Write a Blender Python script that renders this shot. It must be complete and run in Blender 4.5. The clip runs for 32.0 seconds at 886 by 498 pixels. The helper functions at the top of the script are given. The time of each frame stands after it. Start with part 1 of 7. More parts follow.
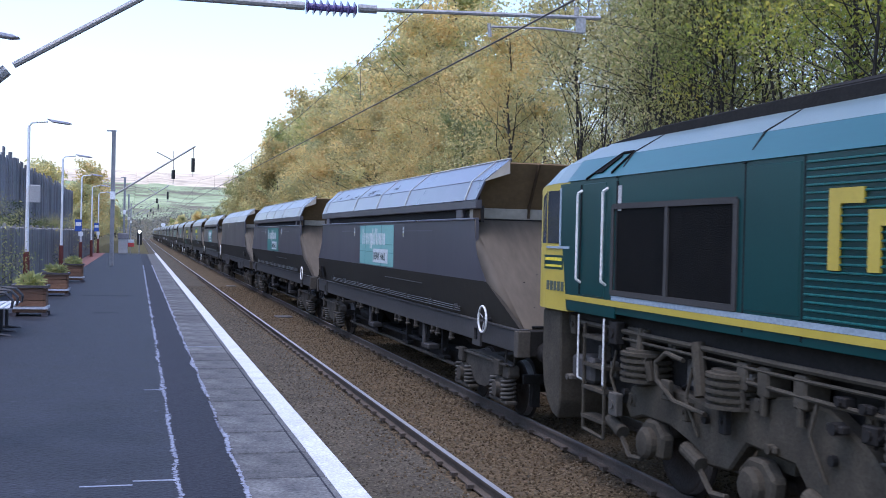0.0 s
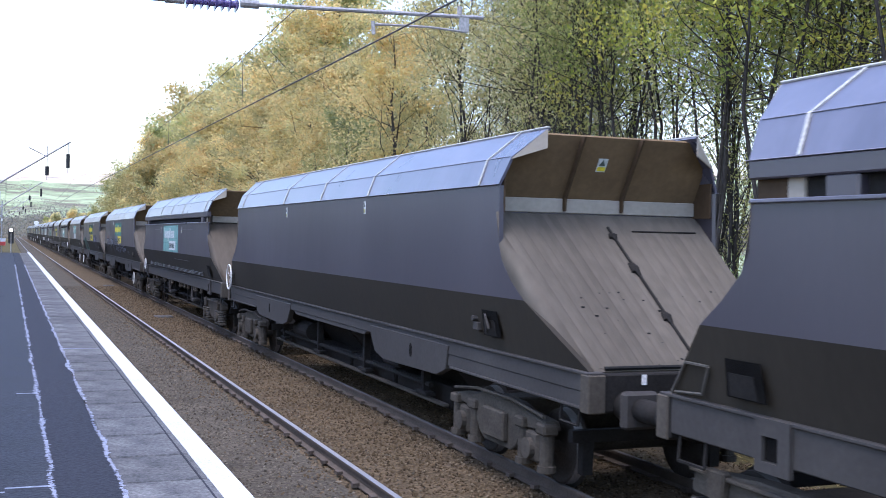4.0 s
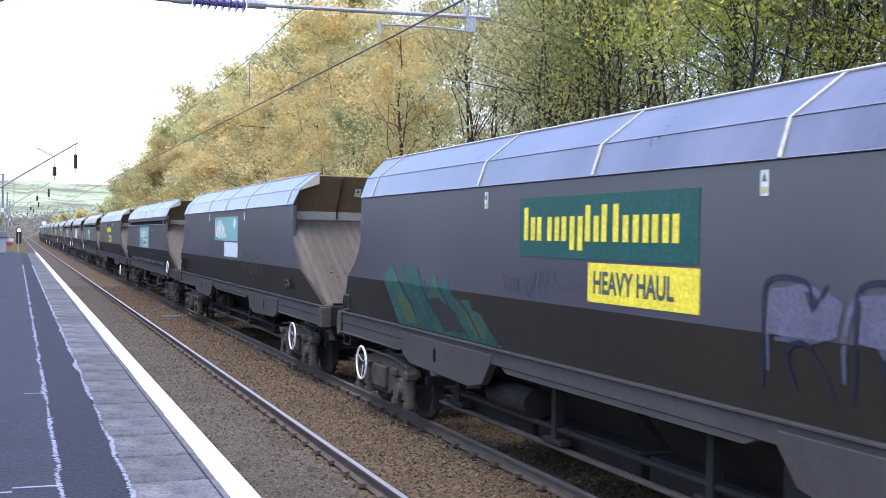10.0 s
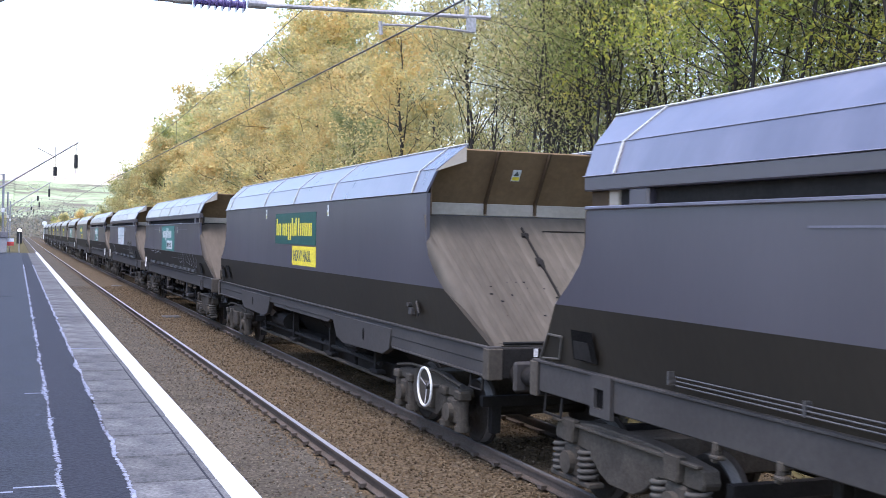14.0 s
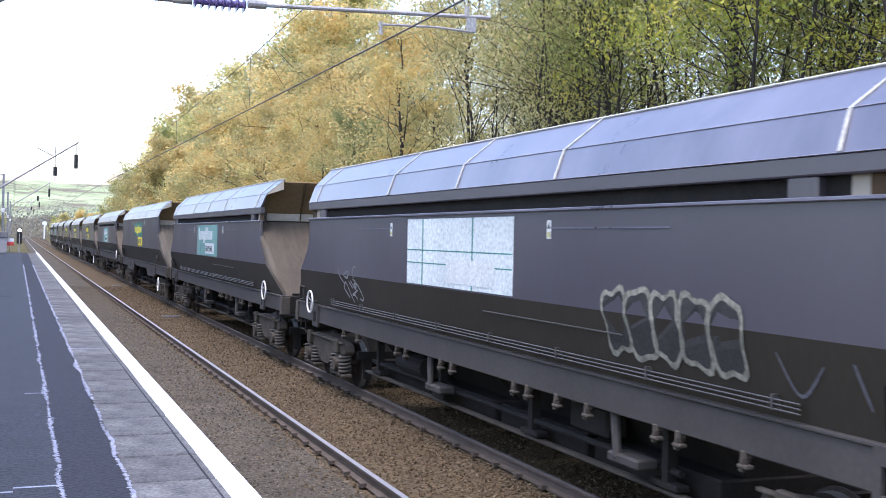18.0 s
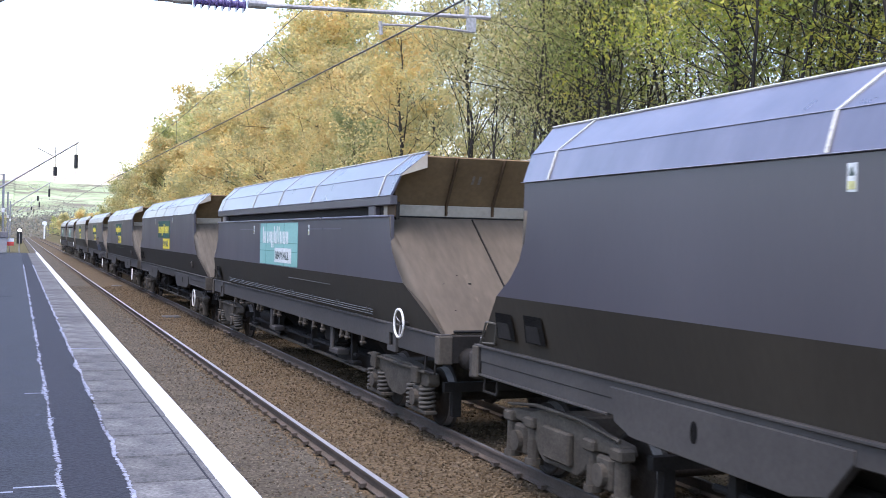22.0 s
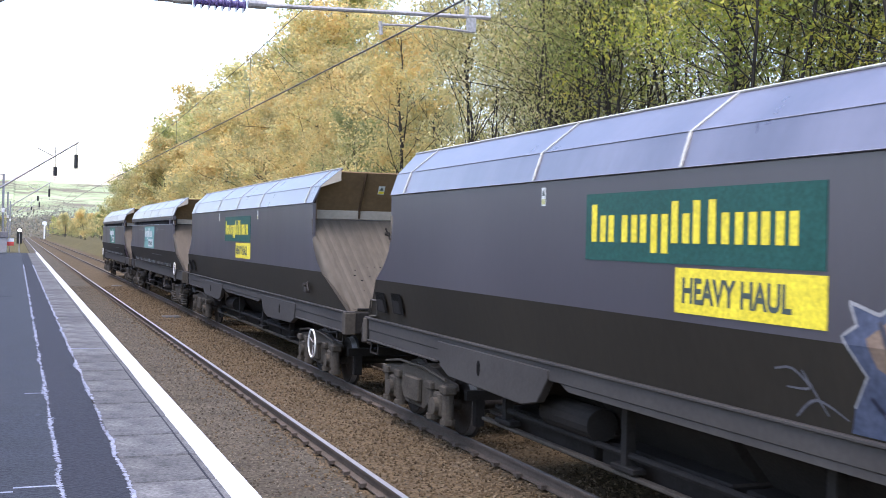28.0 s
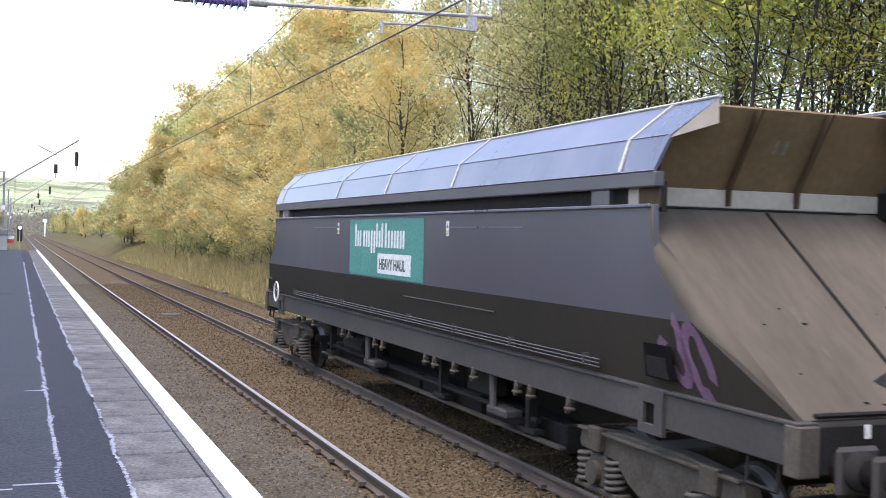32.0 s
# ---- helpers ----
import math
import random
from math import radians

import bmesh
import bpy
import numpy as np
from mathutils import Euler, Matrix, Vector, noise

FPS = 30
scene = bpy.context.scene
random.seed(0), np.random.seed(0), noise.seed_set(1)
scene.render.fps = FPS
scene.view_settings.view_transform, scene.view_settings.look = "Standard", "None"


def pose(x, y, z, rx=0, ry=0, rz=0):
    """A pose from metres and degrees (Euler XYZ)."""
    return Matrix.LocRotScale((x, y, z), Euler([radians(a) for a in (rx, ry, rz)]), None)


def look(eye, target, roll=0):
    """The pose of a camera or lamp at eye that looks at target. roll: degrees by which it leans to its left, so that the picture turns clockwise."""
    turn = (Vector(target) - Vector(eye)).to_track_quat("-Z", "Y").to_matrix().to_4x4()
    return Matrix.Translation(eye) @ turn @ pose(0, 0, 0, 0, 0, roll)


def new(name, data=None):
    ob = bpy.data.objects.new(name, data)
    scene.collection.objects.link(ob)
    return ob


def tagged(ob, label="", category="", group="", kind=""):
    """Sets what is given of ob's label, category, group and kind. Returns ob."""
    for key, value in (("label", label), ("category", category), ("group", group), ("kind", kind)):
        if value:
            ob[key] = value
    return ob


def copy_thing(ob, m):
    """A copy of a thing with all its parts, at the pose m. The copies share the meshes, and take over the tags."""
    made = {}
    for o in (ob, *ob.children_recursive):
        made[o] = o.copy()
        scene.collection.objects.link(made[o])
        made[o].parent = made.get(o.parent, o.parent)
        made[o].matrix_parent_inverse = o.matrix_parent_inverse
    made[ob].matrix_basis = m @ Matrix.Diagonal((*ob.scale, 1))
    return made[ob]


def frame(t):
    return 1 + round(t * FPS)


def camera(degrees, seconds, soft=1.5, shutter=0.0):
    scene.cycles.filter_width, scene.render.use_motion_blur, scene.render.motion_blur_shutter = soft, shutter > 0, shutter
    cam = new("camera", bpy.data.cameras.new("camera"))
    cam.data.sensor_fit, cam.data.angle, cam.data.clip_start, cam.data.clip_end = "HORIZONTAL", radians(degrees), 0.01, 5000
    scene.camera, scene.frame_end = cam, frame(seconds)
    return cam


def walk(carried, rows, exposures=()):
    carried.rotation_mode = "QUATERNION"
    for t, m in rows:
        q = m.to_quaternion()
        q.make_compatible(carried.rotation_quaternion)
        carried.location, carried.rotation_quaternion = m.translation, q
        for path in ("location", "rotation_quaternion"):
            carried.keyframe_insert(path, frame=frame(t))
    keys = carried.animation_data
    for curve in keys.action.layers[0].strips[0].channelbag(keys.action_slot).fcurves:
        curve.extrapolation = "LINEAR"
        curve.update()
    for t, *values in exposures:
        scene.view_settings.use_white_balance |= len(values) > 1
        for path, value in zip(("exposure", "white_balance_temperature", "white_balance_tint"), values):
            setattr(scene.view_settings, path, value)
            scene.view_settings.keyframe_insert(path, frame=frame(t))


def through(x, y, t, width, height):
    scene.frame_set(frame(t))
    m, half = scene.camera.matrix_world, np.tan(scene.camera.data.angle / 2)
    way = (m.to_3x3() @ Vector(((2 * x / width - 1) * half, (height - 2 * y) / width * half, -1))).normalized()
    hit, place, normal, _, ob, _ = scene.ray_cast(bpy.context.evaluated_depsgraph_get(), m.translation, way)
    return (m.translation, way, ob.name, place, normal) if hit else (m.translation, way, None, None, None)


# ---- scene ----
EYE_Z = 1.749
LENS = 43.8


def view(yaw, pitch, roll):
    """Camera pose at the fixed tripod: degrees to the right of the track, up, and of lean."""
    a, p = radians(yaw), radians(pitch)
    way = Vector((math.sin(a) * math.cos(p), math.cos(a) * math.cos(p), math.sin(p)))
    return look((0, 0, EYE_Z), Vector((0, 0, EYE_Z)) + way, roll)


cam = camera(LENS, 32.0, soft=0.75, shutter=0.09)
PAN = [(0.0, 15.50, -0.53, 1.32), (0.5, 15.47, -0.55, 1.32), (1.0, 15.46, -0.55, 1.32), (1.1, 15.48, -0.55, 1.32),
       (1.2, 15.80, -0.53, 1.34), (1.3, 16.17, -0.49, 1.38), (1.4, 17.05, -0.44, 1.42), (1.5, 18.16, -0.42, 1.42),
       (1.6, 19.60, -0.43, 1.34), (1.7, 20.18, -0.45, 1.27), (1.8, 20.72, -0.47, 1.22), (1.9, 20.89, -0.48, 1.21),
       (2.0, 21.00, -0.48, 1.20), (2.2, 21.14, -0.49, 1.19), (2.4, 21.38, -0.50, 1.18), (2.6, 21.68, -0.52, 1.17),
       (3.0, 21.62, -0.52, 1.17), (3.5, 21.55, -0.515, 1.19), (5.5, 21.38, -0.515, 1.19), (6.0, 21.34, -0.514, 1.19),
       (7.0, 21.29, -0.515, 1.19), (8.0, 21.21, -0.513, 1.20), (9.0, 21.17, -0.512, 1.20), (12.0, 21.135, -0.512, 1.20),
       (16.0, 21.125, -0.512, 1.20), (31.5, 21.125, -0.512, 1.20), (31.8, 21.12, -0.53, 1.22), (32.0, 21.11, -0.569, 1.40)]
walk(cam, [(t, view(y, p, r)) for t, y, p, r in PAN],
     exposures=[(0.0, 1.2, 5550, 20), (1.0, 1.22, 5650, 20), (2.5, 1.42, 5700, 19), (6.0, 1.81, 5750, 21), (19.0, 1.87, 6150, 20), (27.0, 1.90, 6250, 20), (32.0, 1.91, 6600, 18)])

# ---- daylight: thin high cloud, a veiled sun high over the platform ----
world = bpy.data.worlds.new("world")
scene.world = world
world.use_nodes = True
wn = world.node_tree
sky = wn.nodes.new("ShaderNodeTexSky")
sky.sky_type, sky.sun_disc = "NISHITA", False
sky.sun_elevation, sky.sun_rotation = radians(72), radians(239)
sky.air_density, sky.dust_density, sky.ozone_density = 1.3, 2.2, 1.0
wn.nodes["Background"].inputs["Strength"].default_value = 0.15
wn.links.new(sky.outputs[0], wn.nodes["Background"].inputs[0])
sun_data = bpy.data.lights.new("sun", "SUN")
sun_data.energy, sun_data.angle, sun_data.color = 0.75, radians(36), (1.0, 0.94, 0.84)
sun = new("sun", sun_data)
sun.matrix_world = look((-27, -16, 96), (0, 0, 0))

# ---- lines of the place: x across the track, y along it, z = 0 on the platform ----
EDGE = 1.541
RAIL_Z = -0.915
NEAR_C = 3.02
FAR_C = 6.53
GAUGE = 1.505


def clip01(v):
    return max(0.0, min(1.0, v))


# ---- materials ----
def surface(name, col, col2, scale=3.0, fine=40.0, rough=0.7, metal=0.0, bump=0.15, spread=0.5, vary=0.0, stretch=(1, 1, 1), spec=0.5, wear=None, wear_at=0.62, grain=0.3):
    """Two colours mixed by broad noise, broken by a fine grain, with a light relief."""
    m = bpy.data.materials.new(name)
    m.use_nodes = True
    nt = m.node_tree
    b = nt.nodes["Principled BSDF"]
    tc = nt.nodes.new("ShaderNodeTexCoord")
    mp = nt.nodes.new("ShaderNodeMapping")
    mp.inputs["Scale"].default_value = stretch
    nt.links.new(tc.outputs["Object"], mp.inputs[0])
    n1 = nt.nodes.new("ShaderNodeTexNoise")
    n1.inputs["Scale"].default_value, n1.inputs["Detail"].default_value, n1.inputs["Roughness"].default_value = scale, 5, 0.6
    n2 = nt.nodes.new("ShaderNodeTexNoise")
    n2.inputs["Scale"].default_value, n2.inputs["Detail"].default_value = fine, 3
    nt.links.new(mp.outputs[0], n1.inputs["Vector"])
    nt.links.new(mp.outputs[0], n2.inputs["Vector"])
    rp = nt.nodes.new("ShaderNodeValToRGB")
    rp.color_ramp.elements[0].position, rp.color_ramp.elements[1].position = 0.5 - spread / 2, 0.5 + spread / 2
    rp.color_ramp.elements[0].color, rp.color_ramp.elements[1].color = (*col, 1), (*col2, 1)
    nt.links.new(n1.outputs[0], rp.inputs[0])
    r2 = nt.nodes.new("ShaderNodeValToRGB")
    r2.color_ramp.elements[0].position, r2.color_ramp.elements[1].position = 0.3, 0.7
    r2.color_ramp.elements[0].color, r2.color_ramp.elements[1].color = (1 - grain, 1 - grain, 1 - grain, 1), (1 + grain / 2, 1 + grain / 2, 1 + grain / 2, 1)
    nt.links.new(n2.outputs[0], r2.inputs[0])
    mx = nt.nodes.new("ShaderNodeMix")
    mx.data_type, mx.blend_type = "RGBA", "MULTIPLY"
    mx.inputs[0].default_value = 1.0
    nt.links.new(rp.outputs[0], mx.inputs[6])
    nt.links.new(r2.outputs[0], mx.inputs[7])
    out = mx.outputs[2]
    if wear:
        n3 = nt.nodes.new("ShaderNodeTexNoise")
        n3.inputs["Scale"].default_value, n3.inputs["Detail"].default_value, n3.inputs["Roughness"].default_value = scale * 2.3, 8, 0.7
        nt.links.new(mp.outputs[0], n3.inputs["Vector"])
        r3 = nt.nodes.new("ShaderNodeValToRGB")
        r3.color_ramp.elements[0].position, r3.color_ramp.elements[1].position = wear_at, wear_at + 0.1
        nt.links.new(n3.outputs[0], r3.inputs[0])
        mw = nt.nodes.new("ShaderNodeMix")
        mw.data_type = "RGBA"
        mw.inputs[7].default_value = (*wear, 1)
        nt.links.new(r3.outputs[0], mw.inputs[0])
        nt.links.new(out, mw.inputs[6])
        out = mw.outputs[2]
    if vary:
        oi = nt.nodes.new("ShaderNodeObjectInfo")
        mr = nt.nodes.new("ShaderNodeMapRange")
        mr.inputs[3].default_value, mr.inputs[4].default_value = 1 - vary, 1 + vary
        nt.links.new(oi.outputs["Random"], mr.inputs[0])
        mv = nt.nodes.new("ShaderNodeMix")
        mv.data_type, mv.blend_type = "RGBA", "MULTIPLY"
        mv.inputs[0].default_value = 1.0
        nt.links.new(out, mv.inputs[6])
        nt.links.new(mr.outputs[0], mv.inputs[7])
        out = mv.outputs[2]
    nt.links.new(out, b.inputs["Base Color"])
    b.inputs["Metallic"].default_value = metal
    b.inputs["Specular IOR Level"].default_value = spec
    rr = nt.nodes.new("ShaderNodeMapRange")
    rr.inputs[3].default_value, rr.inputs[4].default_value = rough - 0.1, min(1, rough + 0.1)
    nt.links.new(n1.outputs[0], rr.inputs[0])
    nt.links.new(rr.outputs[0], b.inputs["Roughness"])
    if bump:
        bp = nt.nodes.new("ShaderNodeBump")
        bp.inputs["Strength"].default_value, bp.inputs["Distance"].default_value = bump, 0.02
        nt.links.new(n2.outputs[0], bp.inputs["Height"])
        nt.links.new(bp.outputs[0], b.inputs["Normal"])
    return m


def leafy(name, cols, through=0.35):
    """Leaves: the colour changes from leaf to leaf, and light passes through."""
    m = bpy.data.materials.new(name)
    m.use_nodes = True
    nt = m.node_tree
    b = nt.nodes["Principled BSDF"]
    g = nt.nodes.new("ShaderNodeNewGeometry")
    rp = nt.nodes.new("ShaderNodeValToRGB")
    e = rp.color_ramp.elements
    while len(e) < len(cols):
        e.new(0.5)
    for i, c in enumerate(cols):
        e[i].position, e[i].color = i / (len(cols) - 1), (*c, 1)
    drift = nt.nodes.new("ShaderNodeTexNoise")
    drift.inputs["Scale"].default_value, drift.inputs["Detail"].default_value = 0.55, 2
    nt.links.new(g.outputs["Position"], drift.inputs["Vector"])
    wide = nt.nodes.new("ShaderNodeMapRange")
    wide.inputs[1].default_value, wide.inputs[2].default_value, wide.inputs[3].default_value, wide.inputs[4].default_value = 0.32, 0.68, -0.15, 0.65
    nt.links.new(drift.outputs[0], wide.inputs[0])
    both = nt.nodes.new("ShaderNodeMath")
    both.operation = "MULTIPLY_ADD"
    both.inputs[1].default_value = 0.5
    nt.links.new(g.outputs["Random Per Island"], both.inputs[0])
    nt.links.new(wide.outputs[0], both.inputs[2])
    nt.links.new(both.outputs[0], rp.inputs[0])
    oi = nt.nodes.new("ShaderNodeObjectInfo")
    mr = nt.nodes.new("ShaderNodeMapRange")
    mr.inputs[3].default_value, mr.inputs[4].default_value = 0.8, 1.2
    nt.links.new(oi.outputs["Random"], mr.inputs[0])
    mv = nt.nodes.new("ShaderNodeMix")
    mv.data_type, mv.blend_type = "RGBA", "MULTIPLY"
    mv.inputs[0].default_value = 1.0
    nt.links.new(rp.outputs[0], mv.inputs[6])
    nt.links.new(mr.outputs[0], mv.inputs[7])
    nt.links.new(mv.outputs[2], b.inputs["Base Color"])
    b.inputs["Roughness"].default_value = 0.6
    b.inputs["Specular IOR Level"].default_value = 0.25
    tr = nt.nodes.new("ShaderNodeBsdfTranslucent")
    nt.links.new(mv.outputs[2], tr.inputs[0])
    ms = nt.nodes.new("ShaderNodeMixShader")
    ms.inputs[0].default_value = through
    nt.links.new(b.outputs[0], ms.inputs[1])
    nt.links.new(tr.outputs[0], ms.inputs[2])
    nt.links.new(ms.outputs[0], nt.nodes["Material Output"].inputs[0])
    return m


def glow(name, col, strength):
    m = bpy.data.materials.new(name)
    m.use_nodes = True
    b = m.node_tree.nodes["Principled BSDF"]
    b.inputs["Base Color"].default_value = (*col, 1)
    b.inputs["Emission Color"].default_value = (*col, 1)
    b.inputs["Emission Strength"].default_value = strength
    return m


def glass(name, tint=(0.03, 0.035, 0.04)):
    m = bpy.data.materials.new(name)
    m.use_nodes = True
    b = m.node_tree.nodes["Principled BSDF"]
    b.inputs["Base Color"].default_value = (*tint, 1)
    b.inputs["Roughness"].default_value = 0.06
    return m


M = {}
M["asphalt"] = surface("asphalt", (0.0053, 0.0060, 0.0101), (0.0232, 0.0254, 0.0353), 1.7, 30, 0.72, bump=0.8, spread=0.34, wear=(0.060, 0.064, 0.083), wear_at=0.62, spec=0.3, stretch=(0.9, 1.0, 1), grain=0.55)
M["asphalt_new"] = surface("asphalt_strip", (0.015, 0.016, 0.023), (0.028, 0.029, 0.038), 2.2, 30, 0.8, bump=0.6, spec=0.2, wear=(0.05, 0.052, 0.064), wear_at=0.66, grain=0.5)
M["crumb"] = surface("crumbled_joint", (0.15, 0.165, 0.22), (0.36, 0.38, 0.46), 9, 60, 0.85, bump=0.6)
M["coping"] = surface("coping_concrete", (0.062, 0.062, 0.064), (0.145, 0.142, 0.140), 2.6, 34, 0.85, bump=0.5, spread=0.3, vary=0.22, wear=(0.045, 0.045, 0.047), wear_at=0.58, spec=0.2, grain=0.45)
M["white_paint"] = surface("white_line_paint", (0.44, 0.44, 0.46), (0.58, 0.58, 0.60), 3.0, 50, 0.7, bump=0.2, spread=0.4, wear=(0.30, 0.30, 0.31), wear_at=0.66, spec=0.2)
M["ballast"] = surface("ballast", (0.0761, 0.0558, 0.0334), (0.1243, 0.0927, 0.0562), 1.2, 22, 0.95, bump=1.0, wear=(0.085, 0.065, 0.045), wear_at=0.55, spec=0.05, grain=0.6)
M["ballast_grey"] = surface("ballast_grey", (0.060, 0.052, 0.040), (0.118, 0.102, 0.078), 1.2, 22, 0.95, bump=1.0, wear=(0.07, 0.06, 0.046), wear_at=0.55, spec=0.05, grain=0.6)
M["rail_top"] = surface("rail_polished_top", (0.26, 0.26, 0.27), (0.36, 0.36, 0.37), 4, 80, 0.5, metal=0.5, bump=0.03)
M["rail_dull"] = surface("rail_dull_top", (0.075, 0.068, 0.060), (0.12, 0.11, 0.10), 4, 60, 0.6, bump=0.03, spec=0.3)
M["rail"] = surface("rail_rust", (0.0700, 0.0560, 0.0448), (0.1120, 0.0896, 0.0700), 3, 60, 0.85, bump=0.3, spec=0.15)
M["earth"] = surface("earth_bank", (0.055, 0.050, 0.026), (0.12, 0.10, 0.045), 0.5, 12, 0.95, bump=0.6, spec=0.05)
M["grass"] = leafy("dry_grass", [(0.34, 0.27, 0.12), (0.44, 0.36, 0.18), (0.26, 0.23, 0.09), (0.52, 0.44, 0.25)], 0.3)
# Sunlight and distance haze are put into this pale moor colour.
M["moor"] = surface("moor_sun_painted", (0.4550, 0.3750, 0.2760), (0.6825, 0.5700, 0.4278), 0.006, 0.05, 0.95, bump=0, wear=(0.30, 0.26, 0.22), wear_at=0.56, spec=0)
M["scrub"] = surface("brown_scrub", (0.10, 0.085, 0.06), (0.17, 0.15, 0.10), 0.02, 0.2, 0.95, bump=0, wear=(0.07, 0.06, 0.05), wear_at=0.5, spec=0)
M["bark"] = surface("bark", (0.038, 0.034, 0.031), (0.090, 0.080, 0.072), 6, 40, 0.95, bump=0.6, stretch=(1, 1, 0.25), spec=0.1)
M["leaf_gold"] = leafy("leaf_gold", [(0.34, 0.3, 0.15), (0.47, 0.42, 0.19), (0.59, 0.49, 0.2), (0.61, 0.43, 0.17), (0.7, 0.57, 0.26)], 0.5)
M["leaf_green"] = leafy("leaf_green", [(0.22, 0.26, 0.12), (0.33, 0.35, 0.14), (0.46, 0.44, 0.18), (0.58, 0.51, 0.21)], 0.55)
M["leaf_olive"] = leafy("leaf_olive", [(0.31, 0.31, 0.17), (0.43, 0.41, 0.19), (0.56, 0.49, 0.21), (0.66, 0.54, 0.24)], 0.5)
# Lightened with the hillside, haze and sun in the colour.
M["leaf_far"] = leafy("leaf_far", [(0.15, 0.14, 0.13), (0.20, 0.19, 0.16), (0.16, 0.17, 0.12), (0.25, 0.22, 0.17)])
M["leaf_dark"] = leafy("leaf_dark", [(0.03, 0.055, 0.018), (0.05, 0.08, 0.02), (0.07, 0.09, 0.03)])
M["leaf_deep"] = leafy("leaf_deep", [(0.14, 0.17, 0.06), (0.24, 0.27, 0.09), (0.38, 0.38, 0.13), (0.52, 0.48, 0.18)], 0.55)
M["leaf_lime"] = leafy("leaf_lime", [(0.17, 0.23, 0.05), (0.29, 0.34, 0.06), (0.46, 0.45, 0.08), (0.58, 0.48, 0.1)], 0.5)
M["leaf_tawny"] = leafy("leaf_tawny", [(0.36, 0.33, 0.19), (0.52, 0.46, 0.26), (0.42, 0.43, 0.2), (0.62, 0.52, 0.3)], 0.55)
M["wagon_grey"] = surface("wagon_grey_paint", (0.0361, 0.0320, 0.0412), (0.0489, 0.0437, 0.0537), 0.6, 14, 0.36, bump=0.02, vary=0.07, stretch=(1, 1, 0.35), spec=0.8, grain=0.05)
# Pale lavender base: the sky's reflection on the canopy is painted in.
M["wagon_canopy"] = surface("canopy_sheen_paint", (0.062, 0.062, 0.090), (0.115, 0.115, 0.155), 0.9, 9, 0.30, metal=0.0, bump=0.02, vary=0.08, spec=0.9, grain=0.07, spread=0.3, stretch=(1, 1, 0.4))
M["wagon_under"] = surface("grime_and_shade_dark", (0.0140, 0.0129, 0.0119), (0.0266, 0.0245, 0.0224), 2.5, 30, 0.85, bump=0.2, spec=0.1, grain=0.2)
M["sole"] = surface("sole_bar_dust", (0.0351, 0.0321, 0.0301), (0.0558, 0.0518, 0.0480), 1.2, 20, 0.75, bump=0.1, spec=0.2, grain=0.12)
M["truck_grime"] = surface("truck_grime", (0.0360, 0.0314, 0.0238), (0.0800, 0.0684, 0.0510), 2.5, 30, 0.85, bump=0.3, spec=0.1, grain=0.2)
M["bogie_spring"] = surface("dusty_spring", (0.060, 0.055, 0.047), (0.105, 0.096, 0.082), 4, 40, 0.85, bump=0.1, spec=0.15, grain=0.15)
M["canopy_line"] = surface("canopy_edge_paint", (0.1459, 0.1459, 0.1790), (0.2387, 0.2387, 0.2785), 1.5, 20, 0.5, bump=0, grain=0.1)
M["tread"] = surface("worn_tread", (0.10, 0.095, 0.09), (0.17, 0.16, 0.15), 4, 50, 0.5, metal=0.7, bump=0.03)
M["bogie_dirt"] = surface("bogie_brake_dust", (0.0423, 0.0370, 0.0294), (0.0828, 0.0721, 0.0580), 3, 30, 0.9, bump=0.3, spec=0.1, grain=0.22)
M["end_beige"] = surface("coal_dusted_end", (0.0757, 0.0657, 0.0523), (0.1187, 0.1040, 0.0832), 0.7, 12, 0.8, bump=0.06, vary=0.10, stretch=(1, 0.3, 0.3), wear=(0.055, 0.050, 0.045), wear_at=0.64, spec=0.08, grain=0.14)
M["end_tan"] = surface("dusty_tan_end", (0.0662, 0.0549, 0.0418), (0.1117, 0.0922, 0.0699), 0.9, 12, 0.78, bump=0.06, vary=0.12, stretch=(1, 0.3, 0.3), wear=(0.12, 0.10, 0.075), wear_at=0.62, spec=0.15, grain=0.12)
M["end_brown"] = surface("rust_brown_end", (0.1006, 0.0682, 0.0366), (0.1761, 0.1203, 0.0643), 1.6, 14, 0.8, bump=0.08, spec=0.15, grain=0.12)
# Darker copy of the end brown: shade on ribs and cheeks painted in.
M["rib_brown_shaded"] = surface("rib_brown_shaded", (0.050, 0.034, 0.020), (0.085, 0.057, 0.034), 1.6, 14, 0.8, bump=0.08, spec=0.1, grain=0.12)
M["mark_brown"] = surface("faded_mark", (0.10, 0.085, 0.07), (0.15, 0.125, 0.10), 4, 40, 0.8, bump=0)
# Cream raised so that light on the recessed beam is in its colour.
M["ledge"] = surface("ledge_cream_lit", (0.2583, 0.2292, 0.1850), (0.3614, 0.3226, 0.2643), 1.5, 14, 0.8, bump=0.06, spec=0.2, grain=0.1)
M["yellow_mark"] = surface("seam_tape", (0.3960, 0.3960, 0.3700), (0.4464, 0.4320, 0.3700), 3, 30, 0.6, bump=0)
M["pipe_grey"] = surface("pipe_grey", (0.040, 0.038, 0.036), (0.064, 0.061, 0.058), 4, 50, 0.6, bump=0.05)
M["wheel"] = surface("wheel_steel", (0.0240, 0.0200, 0.0168), (0.0496, 0.0424, 0.0360), 4, 40, 0.75, bump=0.2, spec=0.15)
M["dark"] = surface("dark_gap", (0.015, 0.015, 0.015), (0.03, 0.03, 0.03), 3, 30, 0.9, bump=0, spec=0.05)
